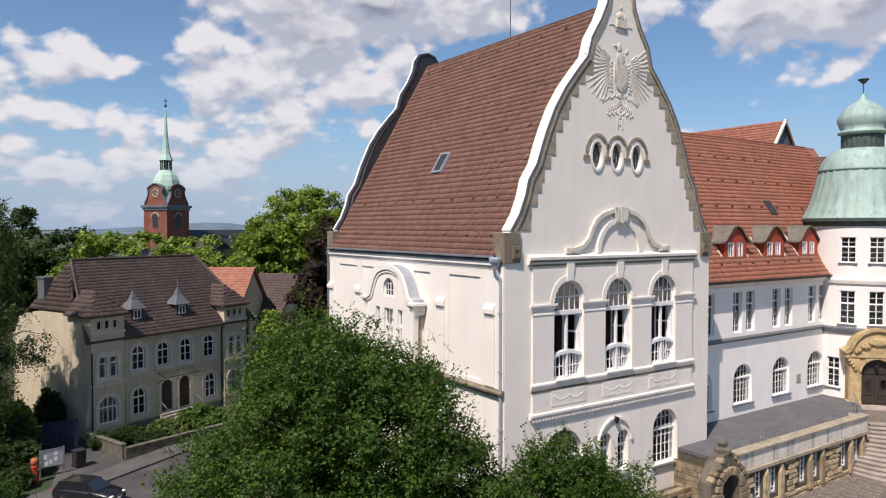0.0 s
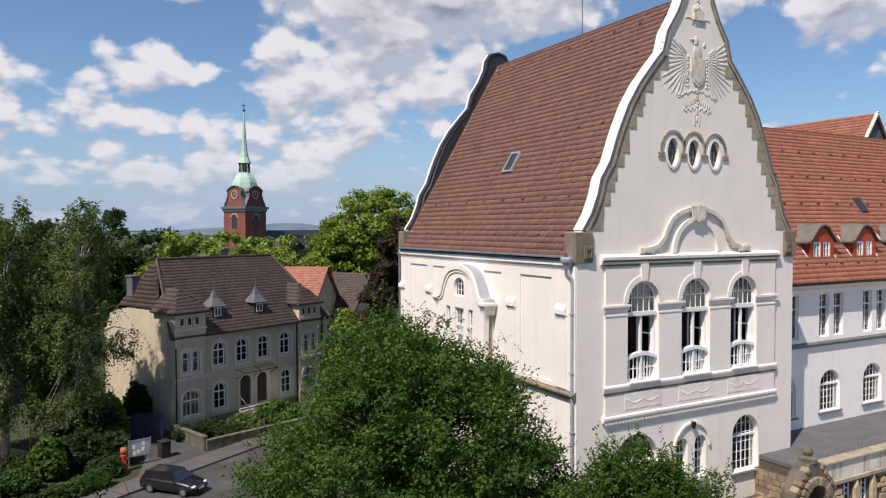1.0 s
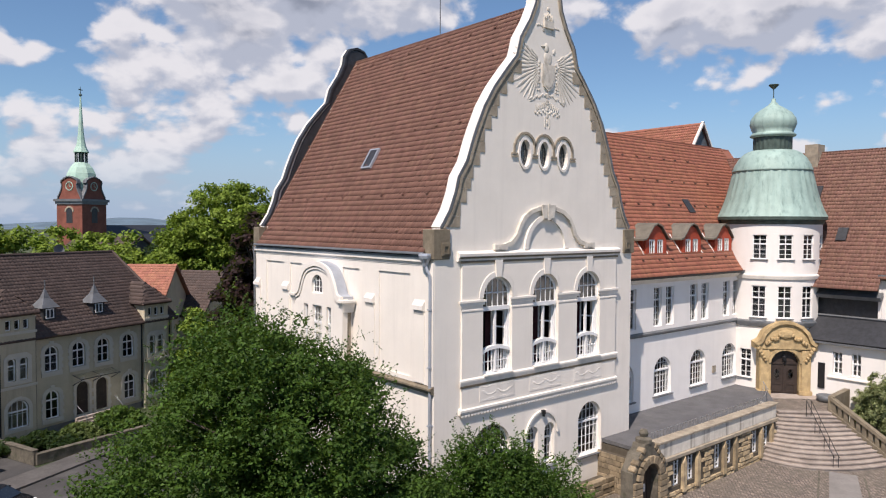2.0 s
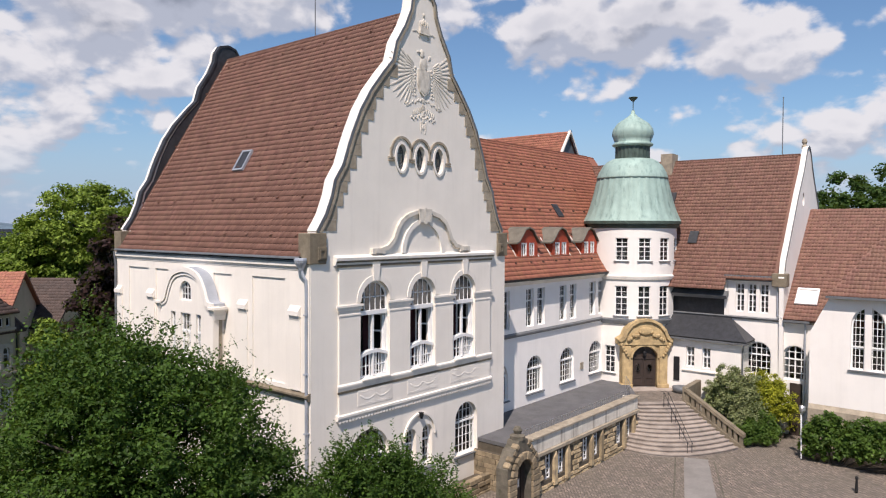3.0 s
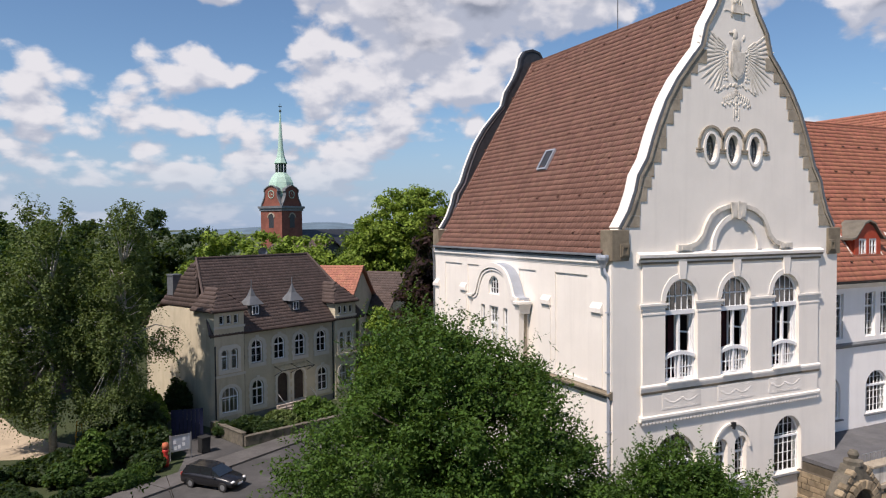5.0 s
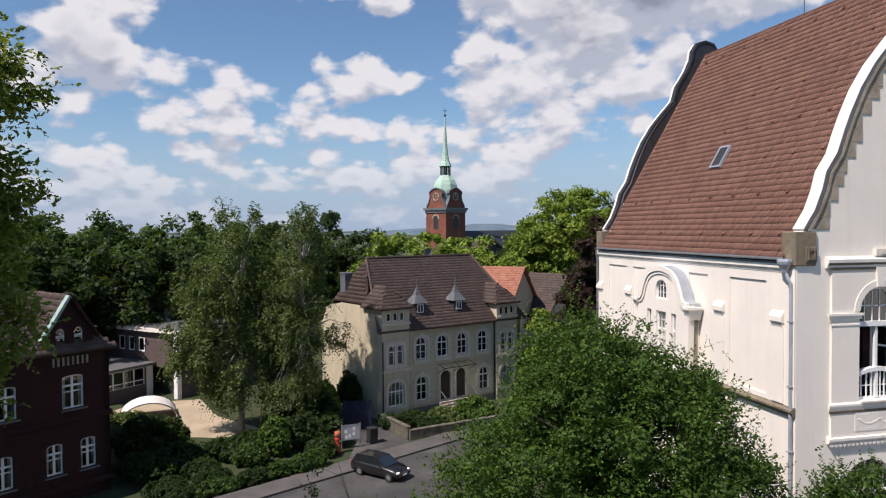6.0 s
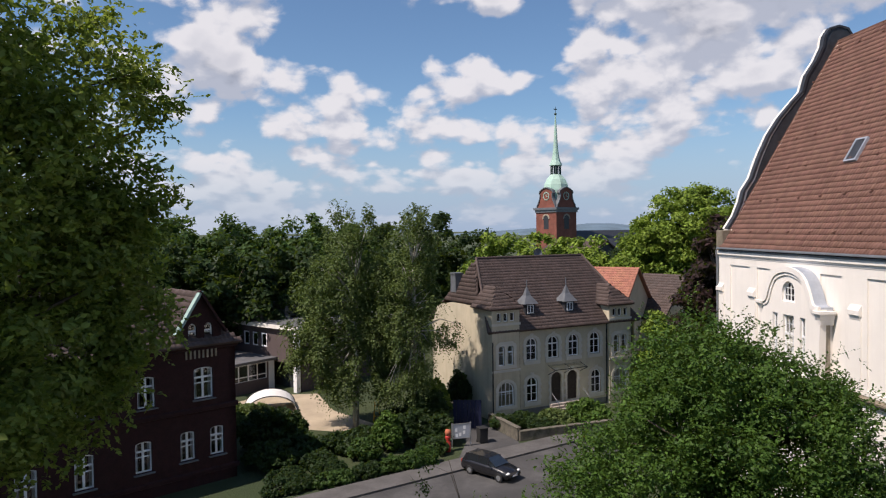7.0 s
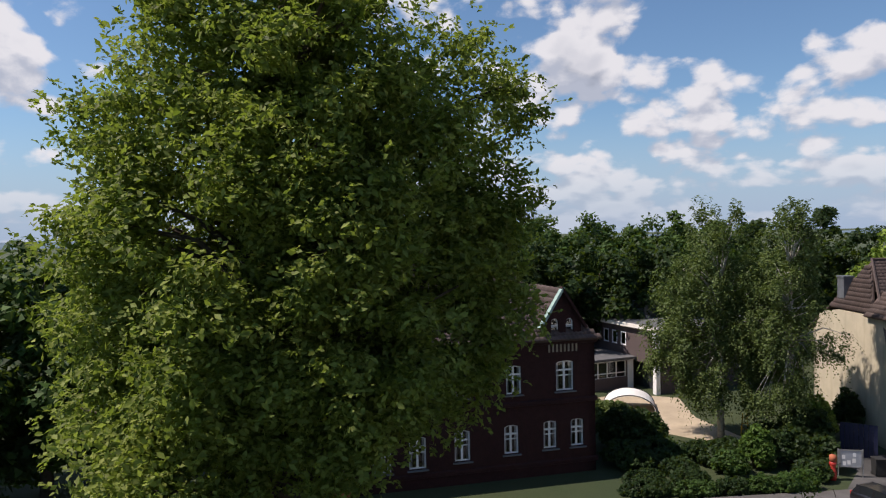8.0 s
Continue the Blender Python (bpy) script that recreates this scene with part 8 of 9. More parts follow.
# ---------------------------------------------------------------- flat-roofed modern building
flatb = thing("flat_roofed_building", "low flat-roofed building with grey-brown cladding and white windows", "building", pose(-9.23, 63.93, 0, 0, 0, 138))
M["cladding"] = material("greybrown_cladding", (0.105, 0.078, 0.075), 0.08, 0.5, 0.8, bump=0.05)
bm = bmesh.new()
FB = facing(22, 0, 180)
WW = [(9.0 - 1.35 * i) for i in range(4)]
prism(bm, rect(0, 2.0, 22, 5.1), 0, 0.3, FB, [rect(22 - u - 0.42, 3.2, 22 - u + 0.42, 4.5) for u in WW])
prism(bm, rect(0.303, -0.5, 12, 5.1), 0, 0.3, facing(0, 0, -90))
prism(bm, rect(0.31, -0.5, 22, 5.1), 0, 0.3, facing(0, -12, 0))
part("cladding", bm, "cladding", flatb)
for u in WW:
    window(flatb, FB, 22 - u, 0.84, 3.2, 4.5, 0.0, 1, 1, depth=0.02, frame_w=0.12)
bm = bmesh.new()
box(bm, 0.35, -11.7, -0.5, 21.7, -0.9, 2.0)
part("recess", bm, "slate", flatb)
bm = bmesh.new()
box(bm, -0.4, -12.4, 5.1, 22.4, 0.4, 5.45)
part("roof_edge", bm, "trim", flatb)
bm = bmesh.new()
box(bm, -0.3, -12.3, 5.45, 22.3, 0.3, 5.5)
part("roof_deck", bm, "felt", flatb)
bm = bmesh.new()
box(bm, -0.1, -0.1, -0.5, 0.35, 0.35, 5.1)
part("corner_pillar", bm, "white", flatb)
LB = facing(3.4, 5.2, -90)
bm = bmesh.new()
prism(bm, rect(0, -0.5, 5.18, 2.2), 0, 0.25, LB, [rect(0.25, 0.6, 4.3, 2.05)])
prism(bm, rect(0, -0.5, 6, 2.2), 0, 0.25, facing(9.4, 5.2, 180))
part("low_wall", bm, "cladding", flatb)
bm = bmesh.new()
box(bm, 3.0, 0.02, 2.2, 9.8, 5.6, 2.42)
part("low_roof", bm, "felt", flatb)
bm = bmesh.new()
prism(bm, rect(0.2, 0.55, 4.35, 2.1), 0.05, 0.13, LB, [rect(0.3 + i * 1.0, 1.05, 1.2 + i * 1.0, 2.02) for i in range(4)] + [rect(0.3 + i * 1.0, 0.63, 1.2 + i * 1.0, 0.97) for i in range(4)])
box(bm, -0.05, -0.1, 2.1, 5.2, -0.02, 2.24, LB)
box(bm, 4.45, -0.02, -0.5, 5.1, -0.003, 2.2, LB)
lw = part("window_band", bm, "white", flatb)
bm = bmesh.new()
box(bm, 0.3, 0.08, 0.6, 4.3, 0.09, 2.05, LB)
part("pane", bm, "glass", lw).visible_shadow = False
bm = bmesh.new()
box(bm, 3.9, 0.3, -0.4, 9.0, 5.0, -0.35)
box(bm, 6.5, 0.3, -0.4, 6.6, 5.0, 2.1)
part("inner_room", bm, "interior", flatb)
bm = bmesh.new()
box(bm, 6, -5, 5.5, 8, -3.4, 7.0)
part("roof_housing", bm, "zinc_dark", flatb)
for i in range(6):
    bm = bmesh.new()
    box(bm, 2.5 + 2.6 * i, -2.5 - 0.7 * (i % 3), 5.5, 2.8 + 2.6 * i, -2.2 - 0.7 * (i % 3), 5.75)
    part("roof_vent", bm, "zinc_dark", flatb)

# ---------------------------------------------------------------- houses further back
def far_house(name, x, y, ang, w, d, he, hr, wall, tile, label, wins=2):
    h = thing(name, label, "house", pose(x, y, GROUND, 0, 0, ang))
    bm = bmesh.new()
    holes = []
    for f in range(max(1, int(he / 2.8))):
        for i in range(wins):
            u = w * (i + 0.5) / wins - w / 2
            holes.append(rect(u - 0.45, 1.0 + 2.8 * f, u + 0.45, 2.3 + 2.8 * f))
    prism(bm, [(-w / 2, 0), (w / 2, 0), (w / 2, he), (0, hr), (-w / 2, he)], 0, 0.3, ID, holes)
    part("gable_wall", bm, wall, h)
    bm = bmesh.new()
    for q in (-1, 1):
        box(bm, q * (w / 2 - 0.15) - 0.15, 0.3, 0, q * (w / 2 - 0.15) + 0.15, d, he)
    prism(bm, [(-w / 2, 0), (w / 2, 0), (w / 2, he), (0, hr), (-w / 2, he)], d, d + 0.3)
    box(bm, -w / 2 + 0.4, 1.5, 0, w / 2 - 0.4, 1.6, he)
    part("walls", bm, wall, h)
    for z in holes:
        us, zs = [p[0] for p in z], [p[1] for p in z]
        window(h, ID, (us[0] + us[1]) / 2, 0.9, min(zs), max(zs), 0.0, 2, 1, depth=0.1)
    for q in (-1, 1):
        e = Vector((-q * (w / 2 + 0.4), 0, hr - he + 0.3))
        bm = bmesh.new()
        slab(bm, [(q * (w / 2 + 0.4), -0.35, he - 0.3), (q * (w / 2 + 0.4), d + 0.4, he - 0.3), (0, d + 0.4, hr + 0.05), (0, -0.35, hr + 0.05)])
        part("roof_slope", bm, tile, h)
        tiles(h, (q * (w / 2 + 0.4), -0.35 if q > 0 else d + 0.4, he - 0.25), (0, q, 0), tuple(e.normalized()), d + 0.75, e.length, tile, w=0.3, l=0.38)
    return h


far_house("orange_roofed_house", 75 * math.cos(radians(71.1)), 75 * math.sin(radians(71.1)), 54, 8.0, 9.0, 7.2, 10.35, "house", "tile_red", "cream house with an orange tiled gable roof behind trees")
far_house("grey_roofed_house", 30.5, 74.0, 40, 8.5, 10.0, 5.2, 9.3, "house", "tile_grey", "small house with a grey tiled roof among trees")
far_house("dark_roofed_house", 31.0, 104.0, 20, 16.0, 14.0, 7.0, 12.6, "slate", "tile_grey", "large dark roofed building behind the trees", 3)

# ---------------------------------------------------------------- church
CD = 160.0
church = thing("church", "red brick church tower with a pale green copper spire", "church", pose(CD * 0.220, CD * 0.9755, GROUND, 0, 0, 33))
CZ = lambda rise_per_metre: 14.0 - GROUND + CD * rise_per_metre
bm = bmesh.new()
S = 3.15
zt = CZ(0.0285)
prism(bm, rect(-S, 0, S, zt), -S, S, ID)
part("tower_shaft", bm, "churchbrick", church)
bm = bmesh.new()
box(bm, -S - 0.45, -S - 0.45, zt - 0.35, S + 0.45, S + 0.45, zt + 0.15)
box(bm, -S - 0.2, -S - 0.2, zt - 0.9, S + 0.2, S + 0.2, zt - 0.35)
part("cornice", bm, "zinc_dark", church)
for k in range(4):
    m = pose(0, 0, 0, 0, 0, 90 * k)
    bm = bmesh.new()
    prof = [(2.8, 0), (2.65, 0.5), (2.15, 1.3), (1.8, 2.2), (1.75, 2.9), (1.98, 3.2), (1.85, 3.6), (1.2, 4.0), (0.6, 4.25), (0, 4.35)]
    P = [(u, zt + 0.15 + z) for u, z in prof]
    prism(bm, P + [(-u, z) for u, z in P[-2::-1]], -S + 0.1, -S + 0.7, m)
    g = part("clock_gable", bm, "churchbrick", church)
    bm = bmesh.new()
    for (u0, z0), (u1, z1) in zip(P, P[1:]):
        for q in (-1, 1):
            prism(bm, [(q * u0, z0), (q * u1, z1), (q * u1 * 1.06, z1 + 0.25), (q * (u0 + 0.22), z0)], -S - 0.1, -S + 0.8, m)
    part("coping", bm, "zinc_dark", g)
    bm = bmesh.new()
    prism(bm, oval(0, zt + 2.7, 0.9, 0.9), -S, -S + 0.08, m, [oval(0, zt + 2.7, 0.76, 0.76)])
    prism(bm, [(-0.05, zt + 2.7), (0.05, zt + 2.7), (0.04, zt + 3.4), (-0.04, zt + 3.4)], -S + 0.02, -S + 0.06, m)
    prism(bm, [(0, zt + 2.66), (0.5, zt + 2.5), (0.5, zt + 2.58), (0, zt + 2.75)], -S + 0.02, -S + 0.06, m)
    part("clock_face", bm, "palecopper", g)
    # Dark slab on the solid shaft holds an open belfry's shade in its colour
    bm = bmesh.new()
    prism(bm, arch(0, 1.5, zt - 4.6, zt - 1.6), -S - 0.03, -S + 0.02, m)
    part("belfry_opening", bm, "slate", church)
    bm = bmesh.new()
    n = 10
    for i in range(n):
        a0, a1 = math.pi * i / n, math.pi * (i + 1) / n
        prism(bm, [(r * math.cos(a), zt - 2.35 + r * math.sin(a)) for r, a in ((0.8, a0), (1.1, a0), (1.1, a1), (0.8, a1))], -S - 0.12, -S + 0.01, m)
    part("belfry_arch", bm, "sandstone", church)
bm = bmesh.new()
lathe(bm, [(3.0, zt + 0.1), (3.05, zt + 3.4), (3.0, zt + 4.3), (2.75, zt + 5.4), (2.2, zt + 6.5), (1.6, zt + 7.2), (1.2, zt + 7.6)], 8, m=pose(0, 0, 0, 0, 0, 22.5))
part("copper_dome", bm, "palecopper", church)
bm = bmesh.new()
for k in range(8):
    a = math.pi * 2 * k / 8
    tube(bm, [(1.05 * math.cos(a), 1.05 * math.sin(a), zt + 7.5), (1.05 * math.cos(a), 1.05 * math.sin(a), zt + 9.6)], 0.16, 6)
lathe(bm, [(0.5, zt + 7.5), (0.5, zt + 9.6)], 8)
part("lantern_posts", bm, "copper_dark", church)
bm = bmesh.new()
top = CZ(0.160)
lathe(bm, [(1.25, zt + 9.5), (1.45, zt + 9.65), (1.3, zt + 10.0), (0.95, zt + 10.8), (0.7, zt + 12.0), (0.52, zt + 13.6), (0.1, top)], 8)
part("spire", bm, "palecopper", church)
bm = bmesh.new()
tube(bm, [(0, 0, top - 0.5), (0, 0, CZ(0.1705))], 0.06, 6)
bmesh.ops.create_icosphere(bm, subdivisions=2, radius=0.3, matrix=Matrix.Translation((0, 0, top + 0.1)))
box(bm, -0.5, -0.06, CZ(0.1665), 0.5, 0.06, CZ(0.1675))
part("cross", bm, "copper_dark", church)
bm = bmesh.new()
prism(bm, [(-6, 0), (6, 0), (6, 9.0), (0, zt - 5.0), (-6, 9.0)], 3.2, 26, pose(0, 0, 0, 0, 0, -90))
part("nave", bm, "slate", church)

# ---------------------------------------------------------------- trees
def polar(az, dist):
    return dist * math.cos(radians(az)), dist * math.sin(radians(az))


tree("street_tree", 9.6, 20.4, GROUND, 3.2, 0.22,
     [(0, 0, 6.2, 4.3, 4.3, 4.6), (-1.9, 1.6, 4.6, 3.1, 3.1, 3.2), (2.2, -1.5, 4.6, 3.0, 3.0, 3.4), (0.2, 0.3, 8.4, 2.6, 2.6, 2.5), (1.2, -0.8, 7.4, 2.8, 2.8, 2.6), (-0.4, -1.5, 3.5, 3.4, 3.4, 2.4), (3.4, -2.6, 3.4, 2.0, 2.0, 2.2), (-3.2, 2.6, 3.0, 2.0, 2.0, 1.8)],
     1050, 180, 0.068, "leaf_front", "dense dark green deciduous tree before the hall", 3, clump_r=(0.45, 1.0), flat=0.5, limbs=90, inner=0.58, twig=(9, 8, 0.55, 0.25), gaps=-0.32)
tree("young_tree", 16.6, 17.6, GROUND, 2.0, 0.12,
     [(0, 0, 4.2, 2.2, 2.2, 2.6), (-1.2, 1.0, 3.6, 1.9, 1.9, 2.0), (1.2, -1.0, 3.8, 1.9, 1.9, 2.2), (0.5, -0.4, 5.4, 1.2, 1.2, 1.3)], 460, 110, 0.066, "leaf_front", "small bright green tree before the hall's front", 8, clump_r=(0.35, 0.7), flat=0.7, limbs=40, twig=(12, 9, 0.55, 0.6))
PR, PF = Vector((0.788, 0.616)), Vector((-0.616, 0.788))
plane_lobes = []
for r, f, z, rr, rz in [(-0.8, 0.5, 14.6, 5.0, 6.6), (-0.8, 0, 21.5, 3.3, 4.0), (5.8, 0.5, 16.6, 2.4, 4.0), (1.6, -3.2, 12.5, 2.5, 4.4), (0.9, -3.0, 17.6, 2.2, 3.4), (-3.0, -2.4, 9.0, 2.2, 3.4), (-4.1, 0, 14.6, 2.3, 3.4), (-4.0, 0.5, 10.6, 2.5, 3.6), (4.3, 0, 12.2, 2.9, 4.2), (-1.0, -1.6, 7.6, 3.2, 4.8), (1.8, -1.5, 15.0, 3.6, 5.0), (-1.6, -2.0, 12.0, 3.2, 5.0),
                        (6.0, 0.8, 12.0, 1.9, 3.0), (5.0, 0.4, 10.4, 2.1, 2.0), (3.0, -0.8, 10.2, 2.4, 2.1), (6.5, 0.5, 14.4, 1.4, 2.4)]:
    p = PR * r + PF * f
    plane_lobes.append((p.x, p.y, z, rr, rr, rz))
tree("plane_tree", -13.5, 17.3, GROUND, 6.0, 0.55, plane_lobes,
     2000, 112, 0.108, "leaf_plane", "huge broad-crowned plane tree in full leaf", 21, clump_r=(0.5, 1.15), flat=0.62, limbs=140, inner=0.7, twig=(6, 7, 0.5, 0.2), droop=0.12, gaps=-0.27)
tree("birch", -3.4, 52.0, GROUND, 8.0, 0.2,
     [(0, 0, 11.6, 2.6, 2.6, 4.4), (-1.6, -0.3, 8.2, 3.0, 3.0, 4.4), (2.0, 0.5, 8.0, 3.0, 3.0, 4.6), (0, 0, 5.0, 3.2, 3.2, 3.2), (-2.6, 0, 5.4, 2.0, 2.0, 3.0)], 680, 70, 0.105, "leaf_birch", "tall birch with drooping light foliage", 33, bark="birchbark",
     clump_r=(0.35, 0.8), flat=1.1, droop=0.9, limbs=80, twig=(5, 9, 0.9, 0.1), gaps=-0.2)
tree("birch", 1.0, 50.6, GROUND, 9.0, 0.2,
     [(0, 0, 12.4, 1.7, 1.7, 3.6), (-0.3, 0, 8.6, 2.2, 2.2, 4.0), (-1.1, 0, 6.0, 2.3, 2.3, 3.6), (2.3, 0.9, 6.8, 1.0, 1.0, 1.5), (-0.9, 0.2, 3.6, 1.9, 1.9, 2.6)], 480, 60, 0.095, "leaf_birch", "slender birch hanging over the house's end wall", 34, bark="birchbark",
     clump_r=(0.3, 0.7), flat=1.1, droop=1.0, limbs=80, twig=(5, 9, 0.9, 0.1), gaps=-0.12)
x, y = polar(67.2, 88)
tree("lime_tree", x, y, GROUND, 4.0, 0.5,
     [(0, 0, 12.6, 6.0, 6.0, 6.4), (-2.9, 1.3, 9.4, 5.4, 5.4, 6.0), (3.1, -1.3, 9.4, 5.2, 5.2, 6.4), (0, 0, 4.5, 5.6, 5.6, 5.0), (-4.4, 1.8, 11.6, 2.3, 2.3, 3.2)], 1100, 120, 0.18, "leaf_lime", "tall yellow-green tree behind the hall", 41, clump_r=(0.7, 1.5), flat=0.6)
x, y = polar(69.3, 62)
tree("young_tree", x, y, GROUND, 2.0, 0.15,
     [(0, 0, 3.6, 1.7, 1.7, 3.2), (-0.8, 0.3, 2.0, 1.6, 1.6, 2.4)], 150, 90, 0.15, "leaf_lime", "light green small tree beside the grey roof", 42, clump_r=(0.4, 0.9))
x, y = polar(64.4, 58)
tree("copper_beech", x, y, GROUND, 3.0, 0.35,
     [(0, 0, 9.6, 2.6, 2.6, 5.4), (-0.9, 0.4, 6.6, 3.0, 3.0, 4.6), (1.0, 0, 5.4, 3.2, 3.2, 4.0)], 300, 90, 0.2, "leaf_purple", "dark purple copper beech", 43, clump_r=(0.6, 1.2))
# rows of trees in the distance
rng = random.Random(77)


def far_tree(az, dist, top_el, w, mat, label, name="tree", seed=0, clumps=190, per=125, leaf=0.24):
    x, y = polar(az, dist)
    ztop = 14.0 + dist * math.tan(radians(top_el))
    h = ztop - GROUND
    lobes = [(0, 0, GROUND + h * 0.66, w * 0.8, w * 0.8, h * 0.34), (-w * 0.45, w * 0.2, GROUND + h * 0.5, w * 0.72, w * 0.72, h * 0.34), (w * 0.45, -w * 0.2, GROUND + h * 0.5, w * 0.72, w * 0.72, h * 0.36), (0, 0, GROUND + h * 0.32, w * 0.85, w * 0.85, h * 0.28)]
    return tree(name, x, y, GROUND, h * 0.3, 0.3, lobes, clumps, per, leaf, mat, label, seed, clump_r=(0.8, 1.7), flat=0.7, limbs=14, group="trees behind the street")


k = 100
for az, dist, el, w, mat in [
        (74.2, 84, -0.6, 5.0, "leaf_lime"), (78.2, 88, -0.2, 5.0, "leaf_lime"), (81.0, 86, 0.3, 5.0, "leaf_lime"), (76.0, 96, -0.7, 4.5, "leaf_lime"), (71.2, 92, -1.0, 4, "leaf_dark"),
        (84.2, 96, 0.4, 5.0, "leaf_dark"), (86.6, 100, 0.9, 4.0, "leaf_dark"), (88.6, 102, 0.2, 5.0, "leaf_dark"), (91.2, 92, 1.0, 5.5, "leaf_dark"), (94.5, 90, 0.8, 6, "leaf_mid"),
        (97.5, 86, 1.3, 6, "leaf_mid"), (100.5, 84, 1.5, 5.5, "leaf_mid"), (103.5, 82, 1.2, 5.5, "leaf_mid"), (106.5, 80, 1.7, 5.5, "leaf_mid"), (109.8, 80, 1.6, 5.5, "leaf_mid"), (113, 78, 1.4, 5.5, "leaf_mid"), (116.5, 76, 1.8, 5.5, "leaf_mid"),
        (98.8, 76, -0.6, 5, "leaf_dark"), (103.0, 74, -0.4, 5, "leaf_dark"), (108.0, 72, 0.0, 5, "leaf_dark"), (112.5, 70, 0.0, 5, "leaf_dark"), (120, 70, 1.0, 6, "leaf_mid"), (126, 66, 0.5, 6, "leaf_mid"), (132, 62, 0.0, 6, "leaf_mid"), (139, 56, 0.3, 6, "leaf_mid"), (145, 46, 0.6, 5.5, "leaf_mid"), (151, 46, -1.0, 6, "leaf_dark"),
        (9.2, 110, 4.3, 8.5, "leaf_mid"), (11.6, 112, 2.4, 6.0, "leaf_mid"), (5.0, 104, 4.2, 8.5, "leaf_mid")]:
    far_tree(az, dist, el, w, mat, {"leaf_lime": "light green broadleaf tree beyond the cream house", "leaf_dark": "dark green broadleaf tree in full summer leaf", "leaf_mid": "mid green broadleaf tree in the wood"}[mat], seed=k, clumps=420 if az < 20 else 150)
    k += 1

# ---------------------------------------------------------------- bushes and hedges
shrub("variegated_bush", 51.35, 15.75, GROUND, [(0, 0.7, 2.3, 1.3, 1.6, 2.7), (0.2, -0.5, 1.9, 1.4, 1.5, 2.8), (-0.7, -0.6, 1.0, 1.2, 1.4, 1.7), (0.4, 1.7, 2.0, 1.0, 1.1, 2.1)], 460, 80, 0.075, "leaf_bush", "tall grey-green variegated bush beside the steps", 51)
shrub("golden_bush", 52.4, 14.0, GROUND, [(0, 0.2, 2.6, 1.2, 1.3, 2.3), (0, -0.5, 1.9, 1.2, 1.3, 2.0), (-0.3, 0.6, 2.8, 1.0, 1.0, 2.0)], 240, 80, 0.075, "leaf_yellow", "bright yellow-green bush against the wing", 52)
shrub("green_bush", 49.5, 14.4, GROUND, [(0, 0, 0.6, 0.9, 1.1, 1.1), (0.9, -0.4, 0.8, 1.0, 1.1, 1.3)], 120, 70, 0.08, "leaf_hedge", "low dark green bush at the steps' foot", 53)
shrub("courtyard_hedge", 49.1, 9.3, GROUND, [(0, 0.2, 1.2, 1.3, 1.9, 1.9), (-0.1, -2.3, 1.2, 1.4, 2.0, 2.0), (-0.2, -5.0, 1.2, 1.5, 2.2, 2.1), (-0.3, -8, 1.2, 1.6, 2.4, 2.2)], 950, 44, 0.10, "leaf_hedge", "clipped green hedge along the corner block", 54, category="hedge")
# street corner: hedges and shrubs, their shade put into darker leaf colours
kerb_m = lambda u, v: along(ROAD_O, ROAD_A, [(u, v)])[0]
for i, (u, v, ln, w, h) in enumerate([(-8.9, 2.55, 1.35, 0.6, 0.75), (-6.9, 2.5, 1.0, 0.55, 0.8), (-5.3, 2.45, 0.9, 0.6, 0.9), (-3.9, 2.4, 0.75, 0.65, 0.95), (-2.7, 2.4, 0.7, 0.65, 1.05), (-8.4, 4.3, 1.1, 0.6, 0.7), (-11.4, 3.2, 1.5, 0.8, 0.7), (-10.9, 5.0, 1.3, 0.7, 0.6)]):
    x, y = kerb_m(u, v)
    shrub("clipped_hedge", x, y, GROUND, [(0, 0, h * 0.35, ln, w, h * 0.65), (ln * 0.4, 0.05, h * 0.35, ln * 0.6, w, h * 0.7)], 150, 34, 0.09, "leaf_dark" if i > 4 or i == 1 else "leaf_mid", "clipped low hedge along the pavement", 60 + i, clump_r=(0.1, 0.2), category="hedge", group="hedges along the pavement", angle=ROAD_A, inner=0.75)
